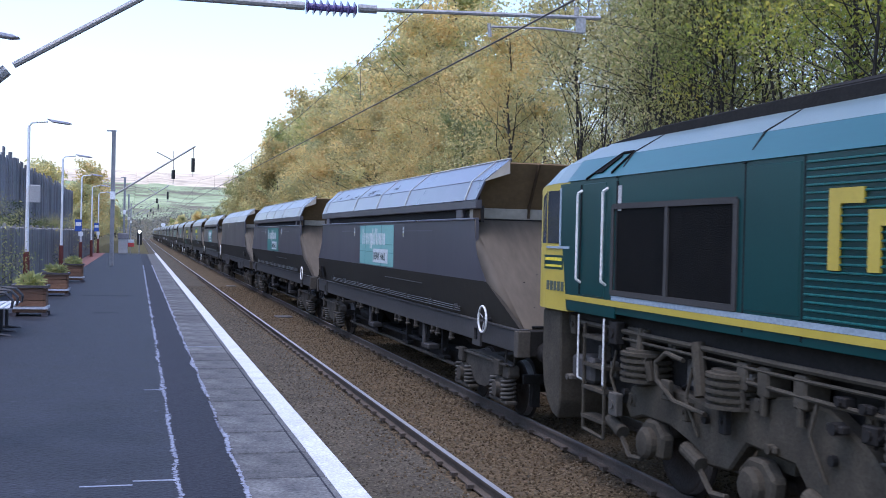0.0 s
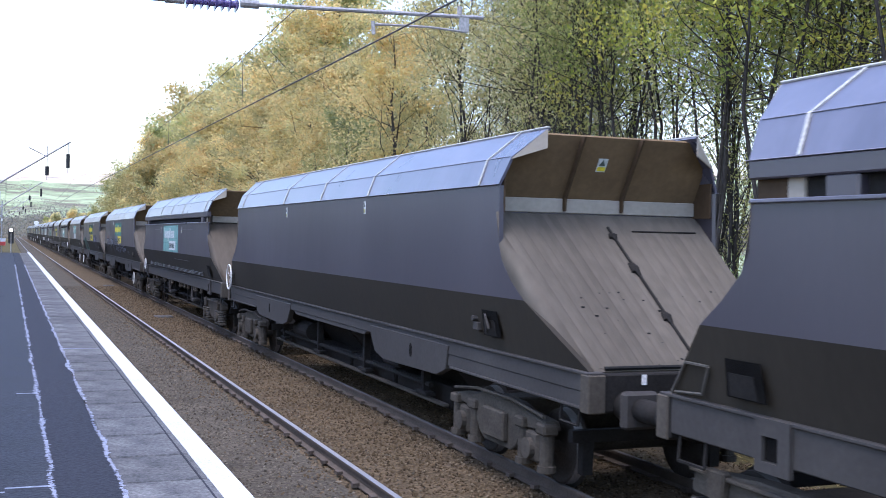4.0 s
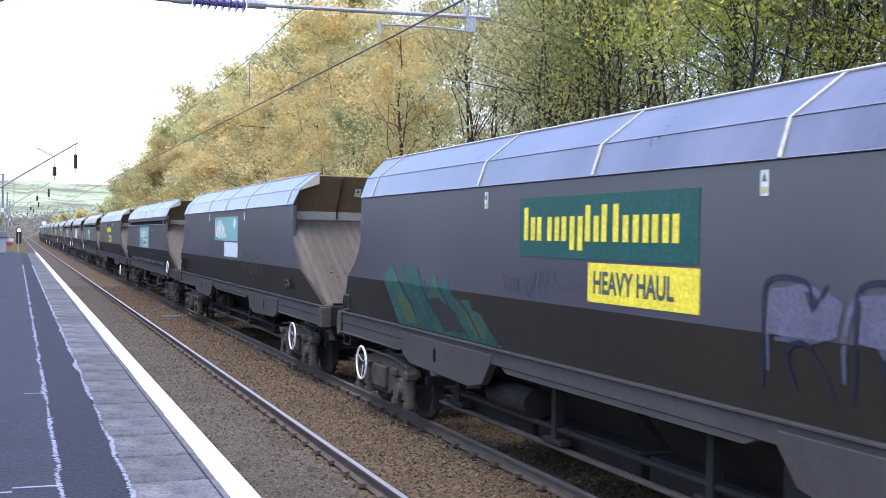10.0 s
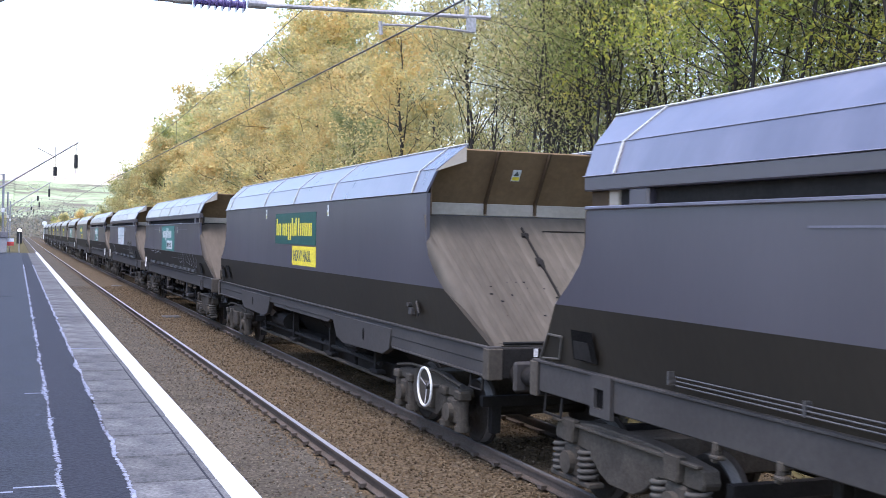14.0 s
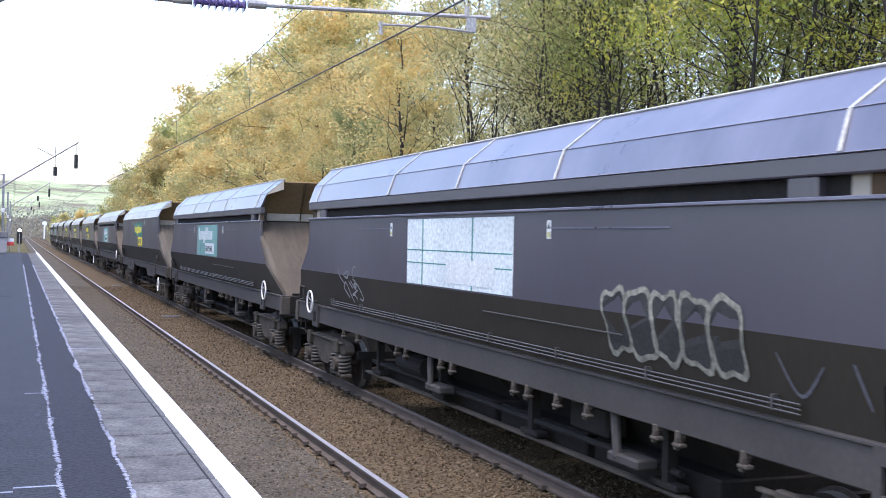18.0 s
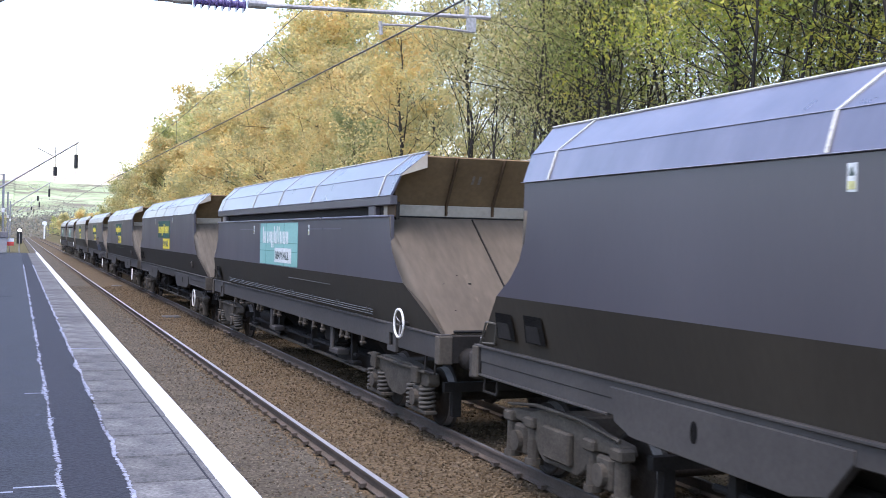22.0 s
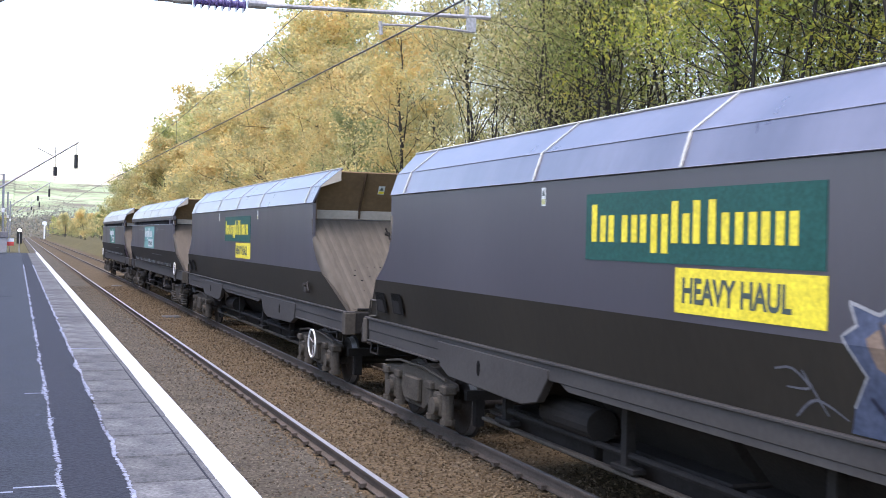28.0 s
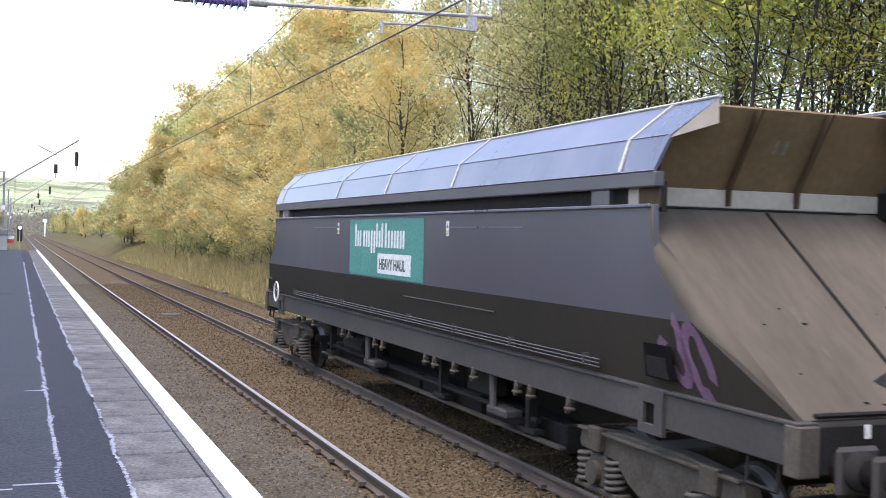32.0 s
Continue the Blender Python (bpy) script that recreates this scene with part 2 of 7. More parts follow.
M["hand_white"] = surface("handwheel_white", (0.62, 0.61, 0.58), (0.74, 0.73, 0.70), 5, 40, 0.5, bump=0.05)
M["logo_dark"] = surface("panel_dark_green", (0.010, 0.060, 0.050), (0.016, 0.080, 0.066), 2, 30, 0.5, bump=0, spec=0.2)
M["logo_pale"] = surface("panel_faded_green", (0.12, 0.28, 0.25), (0.17, 0.33, 0.30), 1.0, 20, 0.55, bump=0, vary=0.2, grain=0.1)
M["logo_white"] = surface("panel_bleached", (0.42, 0.47, 0.47), (0.58, 0.62, 0.62), 1.5, 20, 0.6, bump=0)
M["letter_yellow"] = surface("letter_yellow", (0.62, 0.50, 0.02), (0.72, 0.60, 0.03), 4, 30, 0.5, bump=0)
M["letter_faded"] = surface("letter_faded", (0.34, 0.34, 0.14), (0.44, 0.42, 0.18), 4, 30, 0.5, bump=0)
M["letter_white"] = surface("letter_white", (0.4752, 0.5040, 0.4964), (0.5616, 0.5760, 0.5694), 4, 30, 0.5, bump=0)
M["letter_dark"] = surface("letter_dark", (0.03, 0.05, 0.045), (0.05, 0.07, 0.06), 4, 30, 0.5, bump=0)
M["graffiti_blue"] = surface("spray_blue", (0.19, 0.23, 0.30), (0.27, 0.31, 0.38), 3, 30, 0.6, bump=0)
M["graffiti_navy"] = surface("spray_navy", (0.013, 0.015, 0.030), (0.024, 0.026, 0.045), 3, 30, 0.6, bump=0, spec=0.2)
M["graffiti_soot"] = surface("spray_sooted", (0.032, 0.031, 0.030), (0.045, 0.044, 0.042), 3, 30, 0.7, bump=0, spec=0.15)
M["graffiti_slate"] = surface("spray_slate", (0.040, 0.050, 0.080), (0.085, 0.10, 0.15), 2, 20, 0.7, bump=0, spec=0.15, spread=0.25)
M["graffiti_violet"] = surface("spray_violet", (0.075, 0.072, 0.105), (0.105, 0.10, 0.14), 3, 30, 0.7, bump=0, spec=0.2)
M["graffiti_grey"] = surface("spray_grey", (0.080, 0.080, 0.092), (0.125, 0.125, 0.14), 2, 30, 0.6, bump=0, spec=0.2)
M["graffiti_cream"] = surface("spray_cream", (0.15, 0.145, 0.115), (0.27, 0.26, 0.21), 3, 18, 0.7, bump=0, spec=0.15, grain=0.5)
M["graffiti_tan"] = surface("spray_tan", (0.14, 0.095, 0.065), (0.22, 0.16, 0.12), 2, 30, 0.6, bump=0, spec=0.2)
M["graffiti_teal"] = surface("spray_teal", (0.0165, 0.0595, 0.0560), (0.0338, 0.0945, 0.0770), 1.2, 20, 0.6, bump=0, spec=0.2, spread=0.25, wear=(0.07, 0.10, 0.035), wear_at=0.55)
M["graffiti_white"] = surface("spray_white", (0.2250, 0.2250, 0.2300), (0.3000, 0.3000, 0.3000), 3, 30, 0.6, bump=0)
M["graffiti_green"] = surface("spray_green", (0.045, 0.080, 0.035), (0.075, 0.115, 0.05), 3, 30, 0.6, bump=0, spec=0.2)
M["graffiti_orange"] = surface("spray_orange", (0.15, 0.055, 0.025), (0.22, 0.085, 0.04), 3, 30, 0.6, bump=0)
M["graffiti_dark"] = surface("spray_dark", (0.02, 0.02, 0.03), (0.05, 0.05, 0.07), 3, 30, 0.6, bump=0)
M["graffiti_purple"] = surface("spray_purple", (0.10, 0.05, 0.09), (0.17, 0.09, 0.15), 3, 30, 0.6, bump=0)
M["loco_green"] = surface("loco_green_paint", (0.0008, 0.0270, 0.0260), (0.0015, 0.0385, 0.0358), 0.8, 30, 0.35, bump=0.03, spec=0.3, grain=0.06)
# Roof colours lighten upwards in steps: sky sheen is put into them.
M["loco_roof"] = surface("loco_roof_sheen", (0.1011, 0.1445, 0.1517), (0.1590, 0.2023, 0.2095), 0.8, 30, 0.35, bump=0.05, wear=(0.2, 0.12, 0.1), wear_at=0.66, grain=0.06)
M["loco_slope"] = surface("loco_roof_edge_sheen", (0.0058, 0.0544, 0.0585), (0.0144, 0.0834, 0.0860), 0.8, 14, 0.3, bump=0.03, wear=(0.10, 0.09, 0.10), wear_at=0.66, grain=0.06, stretch=(1, 0.2, 1))
M["loco_yellow"] = surface("loco_yellow_paint", (0.3570, 0.2635, 0.0270), (0.4420, 0.3400, 0.0450), 1.5, 30, 0.45, bump=0.03, wear=(0.35, 0.28, 0.08), wear_at=0.7, grain=0.06)
M["loco_grille"] = surface("grille_black", (0.005, 0.005, 0.005), (0.012, 0.011, 0.010), 3, 90, 0.7, bump=0.4, spec=0.03)
M["loco_blue"] = surface("sill_grey_blue", (0.22, 0.27, 0.31), (0.30, 0.35, 0.39), 2, 30, 0.5, bump=0.03)
M["galv"] = surface("galvanised_steel", (0.30, 0.28, 0.27), (0.42, 0.40, 0.38), 5, 50, 0.5, metal=0.35, bump=0.05)
M["insulator"] = surface("insulator_glaze", (0.1120, 0.0840, 0.2128), (0.1904, 0.1456, 0.3136), 5, 40, 0.25, bump=0)
M["wire"] = surface("wire_dark", (0.05, 0.045, 0.04), (0.09, 0.08, 0.07), 5, 40, 0.6, bump=0)
M["lamp_white"] = surface("lamp_post_white", (0.80, 0.80, 0.80), (0.88, 0.88, 0.88), 4, 40, 0.5, bump=0.03)
M["lamp_red"] = surface("lamp_post_maroon", (0.13, 0.030, 0.024), (0.18, 0.045, 0.034), 4, 40, 0.5, bump=0.03)
M["lamp_head"] = surface("lamp_head_grey", (0.40, 0.39, 0.46), (0.5, 0.49, 0.56), 4, 40, 0.45, bump=0.03)
M["fence"] = surface("weathered_fence_board", (0.1875, 0.1812, 0.1750), (0.3125, 0.3000, 0.2937), 2, 40, 0.9, bump=0.3, vary=0.25, stretch=(1, 1, 0.15), spec=0.15)
M["shed"] = surface("dark_cladding", (0.1904, 0.1845, 0.1995), (0.3248, 0.3146, 0.3255), 1.5, 40, 0.85, bump=0.2, vary=0.25, stretch=(1, 1, 0.2), spec=0.15)
M["tub"] = surface("planter_brown_boards", (0.15, 0.075, 0.042), (0.22, 0.115, 0.065), 3, 40, 0.75, bump=0.2, vary=0.2)
M["tub_trim"] = surface("planter_dark_trim", (0.05, 0.04, 0.045), (0.10, 0.085, 0.09), 3, 40, 0.7, bump=0.2)
M["bench_metal"] = surface("bench_dark_metal", (0.02, 0.02, 0.025), (0.05, 0.05, 0.055), 3, 40, 0.5, bump=0.05)
M["bench_slat"] = surface("bench_pale_slat", (0.45, 0.46, 0.5), (0.58, 0.59, 0.63), 3, 40, 0.5, bump=0.05)
M["cabinet"] = surface("cabinet_grey", (0.34, 0.33, 0.33), (0.45, 0.44, 0.43), 2, 40, 0.7, bump=0.05)
M["sign_red"] = surface("sign_red", (0.6, 0.06, 0.05), (0.7, 0.10, 0.08), 2, 40, 0.5, bump=0)
M["sign_blue"] = surface("sign_blue", (0.03, 0.08, 0.35), (0.05, 0.12, 0.45), 2, 40, 0.5, bump=0)
M["concrete_mast"] = surface("mast_grey_steel", (0.30, 0.30, 0.31), (0.40, 0.40, 0.41), 3, 40, 0.6, metal=0.2, bump=0.08)
# Field colours lifted too, with the hill's sunlight and haze painted in.
M["field"] = surface("hill_fields_sun_painted", (0.2080, 0.2730, 0.1350), (0.3900, 0.4290, 0.2700), 0.006, 0.05, 0.95, bump=0, wear=(0.16, 0.14, 0.11), wear_at=0.50, spec=0)
M["soil"] = surface("potting_soil", (0.03, 0.022, 0.016), (0.06, 0.045, 0.03), 8, 50, 0.95, bump=0.4)
M["brick_red"] = surface("red_brick_paving", (0.16, 0.06, 0.045), (0.24, 0.10, 0.075), 2, 40, 0.85, bump=0.3)
M["black"] = surface("signal_black", (0.008, 0.008, 0.008), (0.015, 0.015, 0.015), 3, 40, 0.6, bump=0)
M["signal_light"] = glow("signal_lens_white", (1.0, 0.97, 0.9), 6.0)
M["window"] = glass("cab_glass")


# ---- mesh helpers ----
def link_mesh(name, bm, material, parent=None, smooth=False):
    me = bpy.data.meshes.new(name)
    bm.normal_update()
    bm.to_mesh(me)
    bm.free()
    me.materials.append(material)
    if smooth:
        for p in me.polygons:
            p.use_smooth = True
    ob = new(name, me)
    ob.parent = parent
    return ob


def part(name, bm, material, parent, label="", smooth=False):
    ob = link_mesh(name, bm, material, parent, smooth)
    if label:
        tagged(ob, label)
    return ob


def box(bm, x0, x1, y0, y1, z0, z1, bevel=0.0):
    r = bmesh.ops.create_cube(bm, size=1.0)
    vs = r["verts"]
    for v in vs:
        v.co = Vector(((x0 + x1) / 2 + v.co.x * (x1 - x0), (y0 + y1) / 2 + v.co.y * (y1 - y0), (z0 + z1) / 2 + v.co.z * (z1 - z0)))
    if bevel:
        es = list({e for v in vs for e in v.link_edges})
        bmesh.ops.bevel(bm, geom=es, offset=bevel, segments=1, affect="EDGES")


def prism(bm, pts, axis, c0, c1, bevel=0.0):
    """A polygon in the plane across the axis, drawn out from c0 to c1. pts: pairs of the two other coordinates in order."""
    def at(p, c):
        return Vector((c, p[0], p[1])) if axis == "x" else Vector((p[0], c, p[1])) if axis == "y" else Vector((p[0], p[1], c))
    lo = [bm.verts.new(at(p, c0)) for p in pts]
    hi = [bm.verts.new(at(p, c1)) for p in pts]
    fs = [bm.faces.new(lo[::-1]), bm.faces.new(hi)]
    n = len(pts)
    for i in range(n):
        fs.append(bm.faces.new((lo[i], lo[(i + 1) % n], hi[(i + 1) % n], hi[i])))
    bmesh.ops.recalc_face_normals(bm, faces=fs)
    if bevel:
        es = list({e for f in fs for e in f.edges})
        bmesh.ops.bevel(bm, geom=es, offset=bevel, segments=1, affect="EDGES")


def plate(bm, pts, thick):
    """A flat plate with the given corners, thickened behind its face."""
    vs = [Vector(p) for p in pts]
    n = Vector((0, 0, 0))
    for p, q in zip(vs, vs[1:] + vs[:1]):
        n += p.cross(q)
    n = n.normalized() * thick
    lo = [bm.verts.new(v) for v in vs]
    hi = [bm.verts.new(v - n) for v in vs]
    k = len(vs)
    fs = [bm.faces.new(lo), bm.faces.new(hi[::-1])]
    for i in range(k):
        fs.append(bm.faces.new((lo[i], hi[i], hi[(i + 1) % k], lo[(i + 1) % k])))
    bmesh.ops.recalc_face_normals(bm, faces=fs)


def rod(bm, p0, p1, r0, r1=None, seg=10, cap=True):
    p0, p1 = Vector(p0), Vector(p1)
    r1 = r0 if r1 is None else r1
    d = p1 - p0
    q = d.to_track_quat("Z", "Y")
    a, b = [], []
    for i in range(seg):
        t = 2 * math.pi * i / seg
        u = q @ Vector((math.cos(t), math.sin(t), 0))
        a.append(bm.verts.new(p0 + u * r0))
        b.append(bm.verts.new(p1 + u * r1))
    for i in range(seg):
        bm.faces.new((a[i], a[(i + 1) % seg], b[(i + 1) % seg], b[i]))
    if cap:
        bm.faces.new(a[::-1])
        bm.faces.new(b)


def tube(bm, pts, r, seg=6):
    for p0, p1 in zip(pts, pts[1:]):
        rod(bm, p0, p1, r, r, seg)


def lathe(bm, profile, origin, axis="x", seg=20):
    """Turn pairs (radius, offset along the axis) about the axis through origin."""
    rings = []
    for r, o in profile:
        ring = []
        for i in range(seg):
            t = 2 * math.pi * i / seg
            c, s = math.cos(t) * r, math.sin(t) * r
            v = (o, c, s) if axis == "x" else (c, o, s) if axis == "y" else (c, s, o)
            ring.append(bm.verts.new(Vector(origin) + Vector(v)))
        rings.append(ring)
    fs = []
    for A, B in zip(rings, rings[1:]):
        for i in range(seg):
            fs.append(bm.faces.new((A[i], A[(i + 1) % seg], B[(i + 1) % seg], B[i])))
    fs.append(bm.faces.new(rings[0][::-1]))
    fs.append(bm.faces.new(rings[-1]))
    bmesh.ops.recalc_face_normals(bm, faces=fs)


def torus(bm, c, R, r, axis="x", seg=28, sub=8):
    c = Vector(c)
    rings = []
    for i in range(seg):
        t = 2 * math.pi * i / seg
        ring = []
        for j in range(sub):
            s = 2 * math.pi * j / sub
            rad, off = R + r * math.cos(s), r * math.sin(s)
            y, z = rad * math.cos(t), rad * math.sin(t)
            ring.append(bm.verts.new(c + Vector((off, y, z) if axis == "x" else (y, z, off) if axis == "z" else (y, off, z))))
        rings.append(ring)
    for i in range(seg):
        A, B = rings[i], rings[(i + 1) % seg]
        for j in range(sub):
            bm.faces.new((A[j], B[j], B[(j + 1) % sub], A[(j + 1) % sub]))


def coil(bm, c, r, h, turns, wire, steps=12, sides=5):
    """One connected wire wound upwards round c."""
    prev, first = None, None
    n = turns * steps
    for i in range(n + 1):
        a = 2 * math.pi * i / steps
        o = Vector((math.cos(a), math.sin(a), 0))
        p = Vector(c) + o * r + Vector((0, 0, h * i / n))
        ring = [bm.verts.new(p + o * wire * math.cos(b) + Vector((0, 0, wire * math.sin(b)))) for b in (2 * math.pi * j / sides for j in range(sides))]
        if prev:
            for j in range(sides):
                bm.faces.new((prev[j], prev[(j + 1) % sides], ring[(j + 1) % sides], ring[j]))
        else:
            bm.faces.new(ring[::-1])
        prev = ring
    bm.faces.new(prev)


def thing(name, label, category, m=None, group="", kind=""):
    ob = new(name)
    ob.empty_display_size = 0.2
    if m is not None:
        ob.matrix_world = m
    return tagged(ob, label, category, group, kind)


# ---- ground, one sheet to the horizon ----
def smooth(t):
    t = clip01(t)
    return t * t * (3 - 2 * t)


def ground_height(x, y):
    if x < 1.45:
        z = -1.2 + 1.15 * smooth((-3.3 - x) / 0.5)
    elif x < 9.0:
        z = -1.2
    else:
        z = -1.2 + 1.35 * smooth((x - 9.0) / 3.6) + 0.5 * smooth((x - 13) / 6) - 2.2 * smooth((x - 22) / 25)
        z += 0.12 * noise.noise(Vector((x * 0.4, y * 0.3, 0))) * smooth((x - 9.5) / 2)
    far = smooth((y - 430) / 1900)
    hill = 118 * far + far * 24 * noise.noise(Vector((x * 0.0016 + 3, y * 0.0012, 1.5)))
    hill += 55 * smooth((abs(x - 40) - 260) / 900) * smooth((y - 250) / 700)
    return z + hill


def spaced(lo, near_lo, near_hi, hi, step, grow):
    out = [near_lo + step * i for i in range(int((near_hi - near_lo) / step) + 1)]
    s, v = step, out[-1]
    while v < hi:
        s *= grow
        v += s
        out.append(v)
    s, v = step, out[0]
    while v > lo:
        s *= grow
        v -= s
        out.insert(0, v)
    return out


def build_ground():
    xs = spaced(-2500, -5, 26, 2500, 0.5, 1.22)
    ys = spaced(-400, 0, 60, 4500, 1.0, 1.06)
    verts = [(x, y, ground_height(x, y)) for y in ys for x in xs]
    w = len(xs)
    faces, mats = [], []
    for j in range(len(ys) - 1):
        for i in range(w - 1):
            k = j * w + i
            faces.append((k, k + 1, k + w + 1, k + w))
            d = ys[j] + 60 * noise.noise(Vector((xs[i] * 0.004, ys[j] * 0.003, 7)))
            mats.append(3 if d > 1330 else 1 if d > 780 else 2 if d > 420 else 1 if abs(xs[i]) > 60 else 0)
    me = bpy.data.meshes.new("ground")
    me.from_pydata(verts, [], faces)
    me.materials.append(M["earth"])
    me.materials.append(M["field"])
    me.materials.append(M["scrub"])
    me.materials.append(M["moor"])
    for p, k in zip(me.polygons, mats):
        p.material_index, p.use_smooth = k, True
    return tagged(new("ground", me), "earth bank, fields and far hillside", "ground", kind="structure")


build_ground()


# ---- ballast bed and its loose stones ----
def build_ballast():
    bm = bmesh.new()
    pts = [(3.6, -1.5), (3.6, -1.093), (5.0, -1.10), (8.6, -1.085), (9.6, -1.28), (9.6, -1.5)]
    prism(bm, pts, "y", -40, 520)
    ob = link_mesh("ballast", bm, M["ballast"])
    bm = bmesh.new()
    prism(bm, [(1.5, -1.5), (1.5, -1.10), (1.75, -1.085), (3.597, -1.092), (3.597, -1.5)], "y", -40, 520)
    part("near_bed", bm, M["ballast_grey"], ob, "greyer ballast of the near track")
    tagged(ob, "brown stone ballast bed under both tracks", "ballast", kind="structure")
    rng = np.random.default_rng(5)
    n = 72000
    t = rng.random(n)
    Y = 4 + 56 * t ** 1.7
    X = 1.7 + 7.3 * rng.random(n)
    S = 0.010 + 0.012 * rng.random(n) + 0.010 * t
    base = np.array([(1, 0, 0), (-1, 0, 0), (0, 1, 0), (0, -1, 0), (0, 0, 1), (0, 0, -1)], float)
    V = base[None] * (0.6 + 0.8 * rng.random((n, 6, 1)))
    ang = rng.random(n) * 6.283
    c, s = np.cos(ang)[:, None], np.sin(ang)[:, None]
    vx, vy = V[:, :, 0] * c - V[:, :, 1] * s, V[:, :, 0] * s + V[:, :, 1] * c
    tilt = rng.normal(0, 0.5, n)[:, None]
    vz = V[:, :, 2] * 0.8 + vx * tilt * 0.6
    P = np.stack([vx, vy, vz], 2) * S[:, None, None]
    P[:, :, 0] += X[:, None]
    P[:, :, 1] += Y[:, None]
    P[:, :, 2] += (-1.094 + 0.010 * rng.random(n))[:, None]
    F = np.array([(0, 2, 4), (2, 1, 4), (1, 3, 4), (3, 0, 4), (2, 0, 5), (1, 2, 5), (3, 1, 5), (0, 3, 5)])
    faces = (F[None] + 6 * np.arange(n)[:, None, None]).reshape(-1, 3)
    me = bpy.data.meshes.new("ballast_stones")
    me.from_pydata(P.reshape(-1, 3).tolist(), [], faces.tolist())
    me.materials.append(M["stone_pile"])
    me.materials.append(M["stone_pile_grey"])
    me.polygons.foreach_set("material_index", np.repeat((X + 0.5 * rng.normal(0, 1, n) < 3.6).astype(int), 8))
    st = new("ballast_stones", me)
    st.parent = ob
    tagged(st, "loose brown and grey ballast stones", kind="stuff")


def stones_material(name, cols):
    m = bpy.data.materials.new(name)
    m.use_nodes = True
    nt = m.node_tree
    b = nt.nodes["Principled BSDF"]
    g = nt.nodes.new("ShaderNodeNewGeometry")
    rp = nt.nodes.new("ShaderNodeValToRGB")
    e = rp.color_ramp.elements
    while len(e) < len(cols):
        e.new(0.5)
    for i, c in enumerate(cols):
        e[i].position, e[i].color = i / (len(cols) - 1), (*c, 1)
    nt.links.new(g.outputs["Random Per Island"], rp.inputs[0])
    nt.links.new(rp.outputs[0], b.inputs["Base Color"])
    b.inputs["Roughness"].default_value = 0.9
    b.inputs["Specular IOR Level"].default_value = 0.05
    return m


M["stone_pile"] = stones_material("ballast_stones", [(0.038, 0.028, 0.017), (0.072, 0.052, 0.030), (0.094, 0.068, 0.040), (0.118, 0.087, 0.052), (0.165, 0.132, 0.09)])
M["stone_pile_grey"] = stones_material("ballast_stones_grey", [(0.038, 0.033, 0.026), (0.072, 0.062, 0.047), (0.094, 0.081, 0.061), (0.118, 0.103, 0.078), (0.17, 0.152, 0.12)])
build_ballast()


# ---- rails ----
def build_rail(number, x, bright):
    bm = bmesh.new()
    z = RAIL_Z
    prof = [(-0.07, -0.155), (0.07, -0.155), (0.07, -0.14), (0.012, -0.12), (0.010, -0.045), (0.036, -0.035), (0.036, -0.006),
            (-0.036, -0.006), (-0.036, -0.035), (-0.010, -0.045), (-0.012, -0.12), (-0.07, -0.14)]
    prism(bm, [(x + a, z + b) for a, b in prof], "y", -40, 520)
    rail = tagged(link_mesh("rail_%d" % number, bm, M["rail"]), "rusty rail with a worn shiny top", "rail", kind="structure")
    bm = bmesh.new()
    w = 0.034 if bright else 0.026
    prism(bm, [(x - w, z - 0.008), (x + w, z - 0.008), (x + w * 0.8, z), (x - w * 0.8, z)], "y", -40, 520)
    part("rail_head", bm, M["rail_top"] if bright else M["rail_dull"], rail, "polished running surface" if bright else "dull worn running surface")
    bm = bmesh.new()
    y = 2.0
    while y < 70:
        for s in (-1, 1):
            box(bm, x + s * 0.055, x + s * 0.13, y - 0.05, y + 0.05, z - 0.15, z - 0.105)
        y += 0.66
    tagged(part("rail_clips", bm, M["rail"], rail), "rail fastenings", kind="stuff")


for i, (x, bright) in enumerate(((NEAR_C - GAUGE / 2, True), (NEAR_C + GAUGE / 2, True), (FAR_C - 0.825, False), (FAR_C + 0.765, False))):
    build_rail(i + 1, x, bright)

for x0, x1, y0 in ((4.63, 5.22, 38.0), (4.7, 5.2, 60.5), (8.9, 9.3, 52.0)):
    bm = bmesh.new()
    box(bm, x0, x1, y0, y0 + 0.55, -1.12, -1.055, 0.01)
    tagged(link_mesh("cable_slab", bm, M["coping"]), "pale concrete slab lying in the ballast", "slab")


# ---- platform ----
PLATFORM_END = 92.0


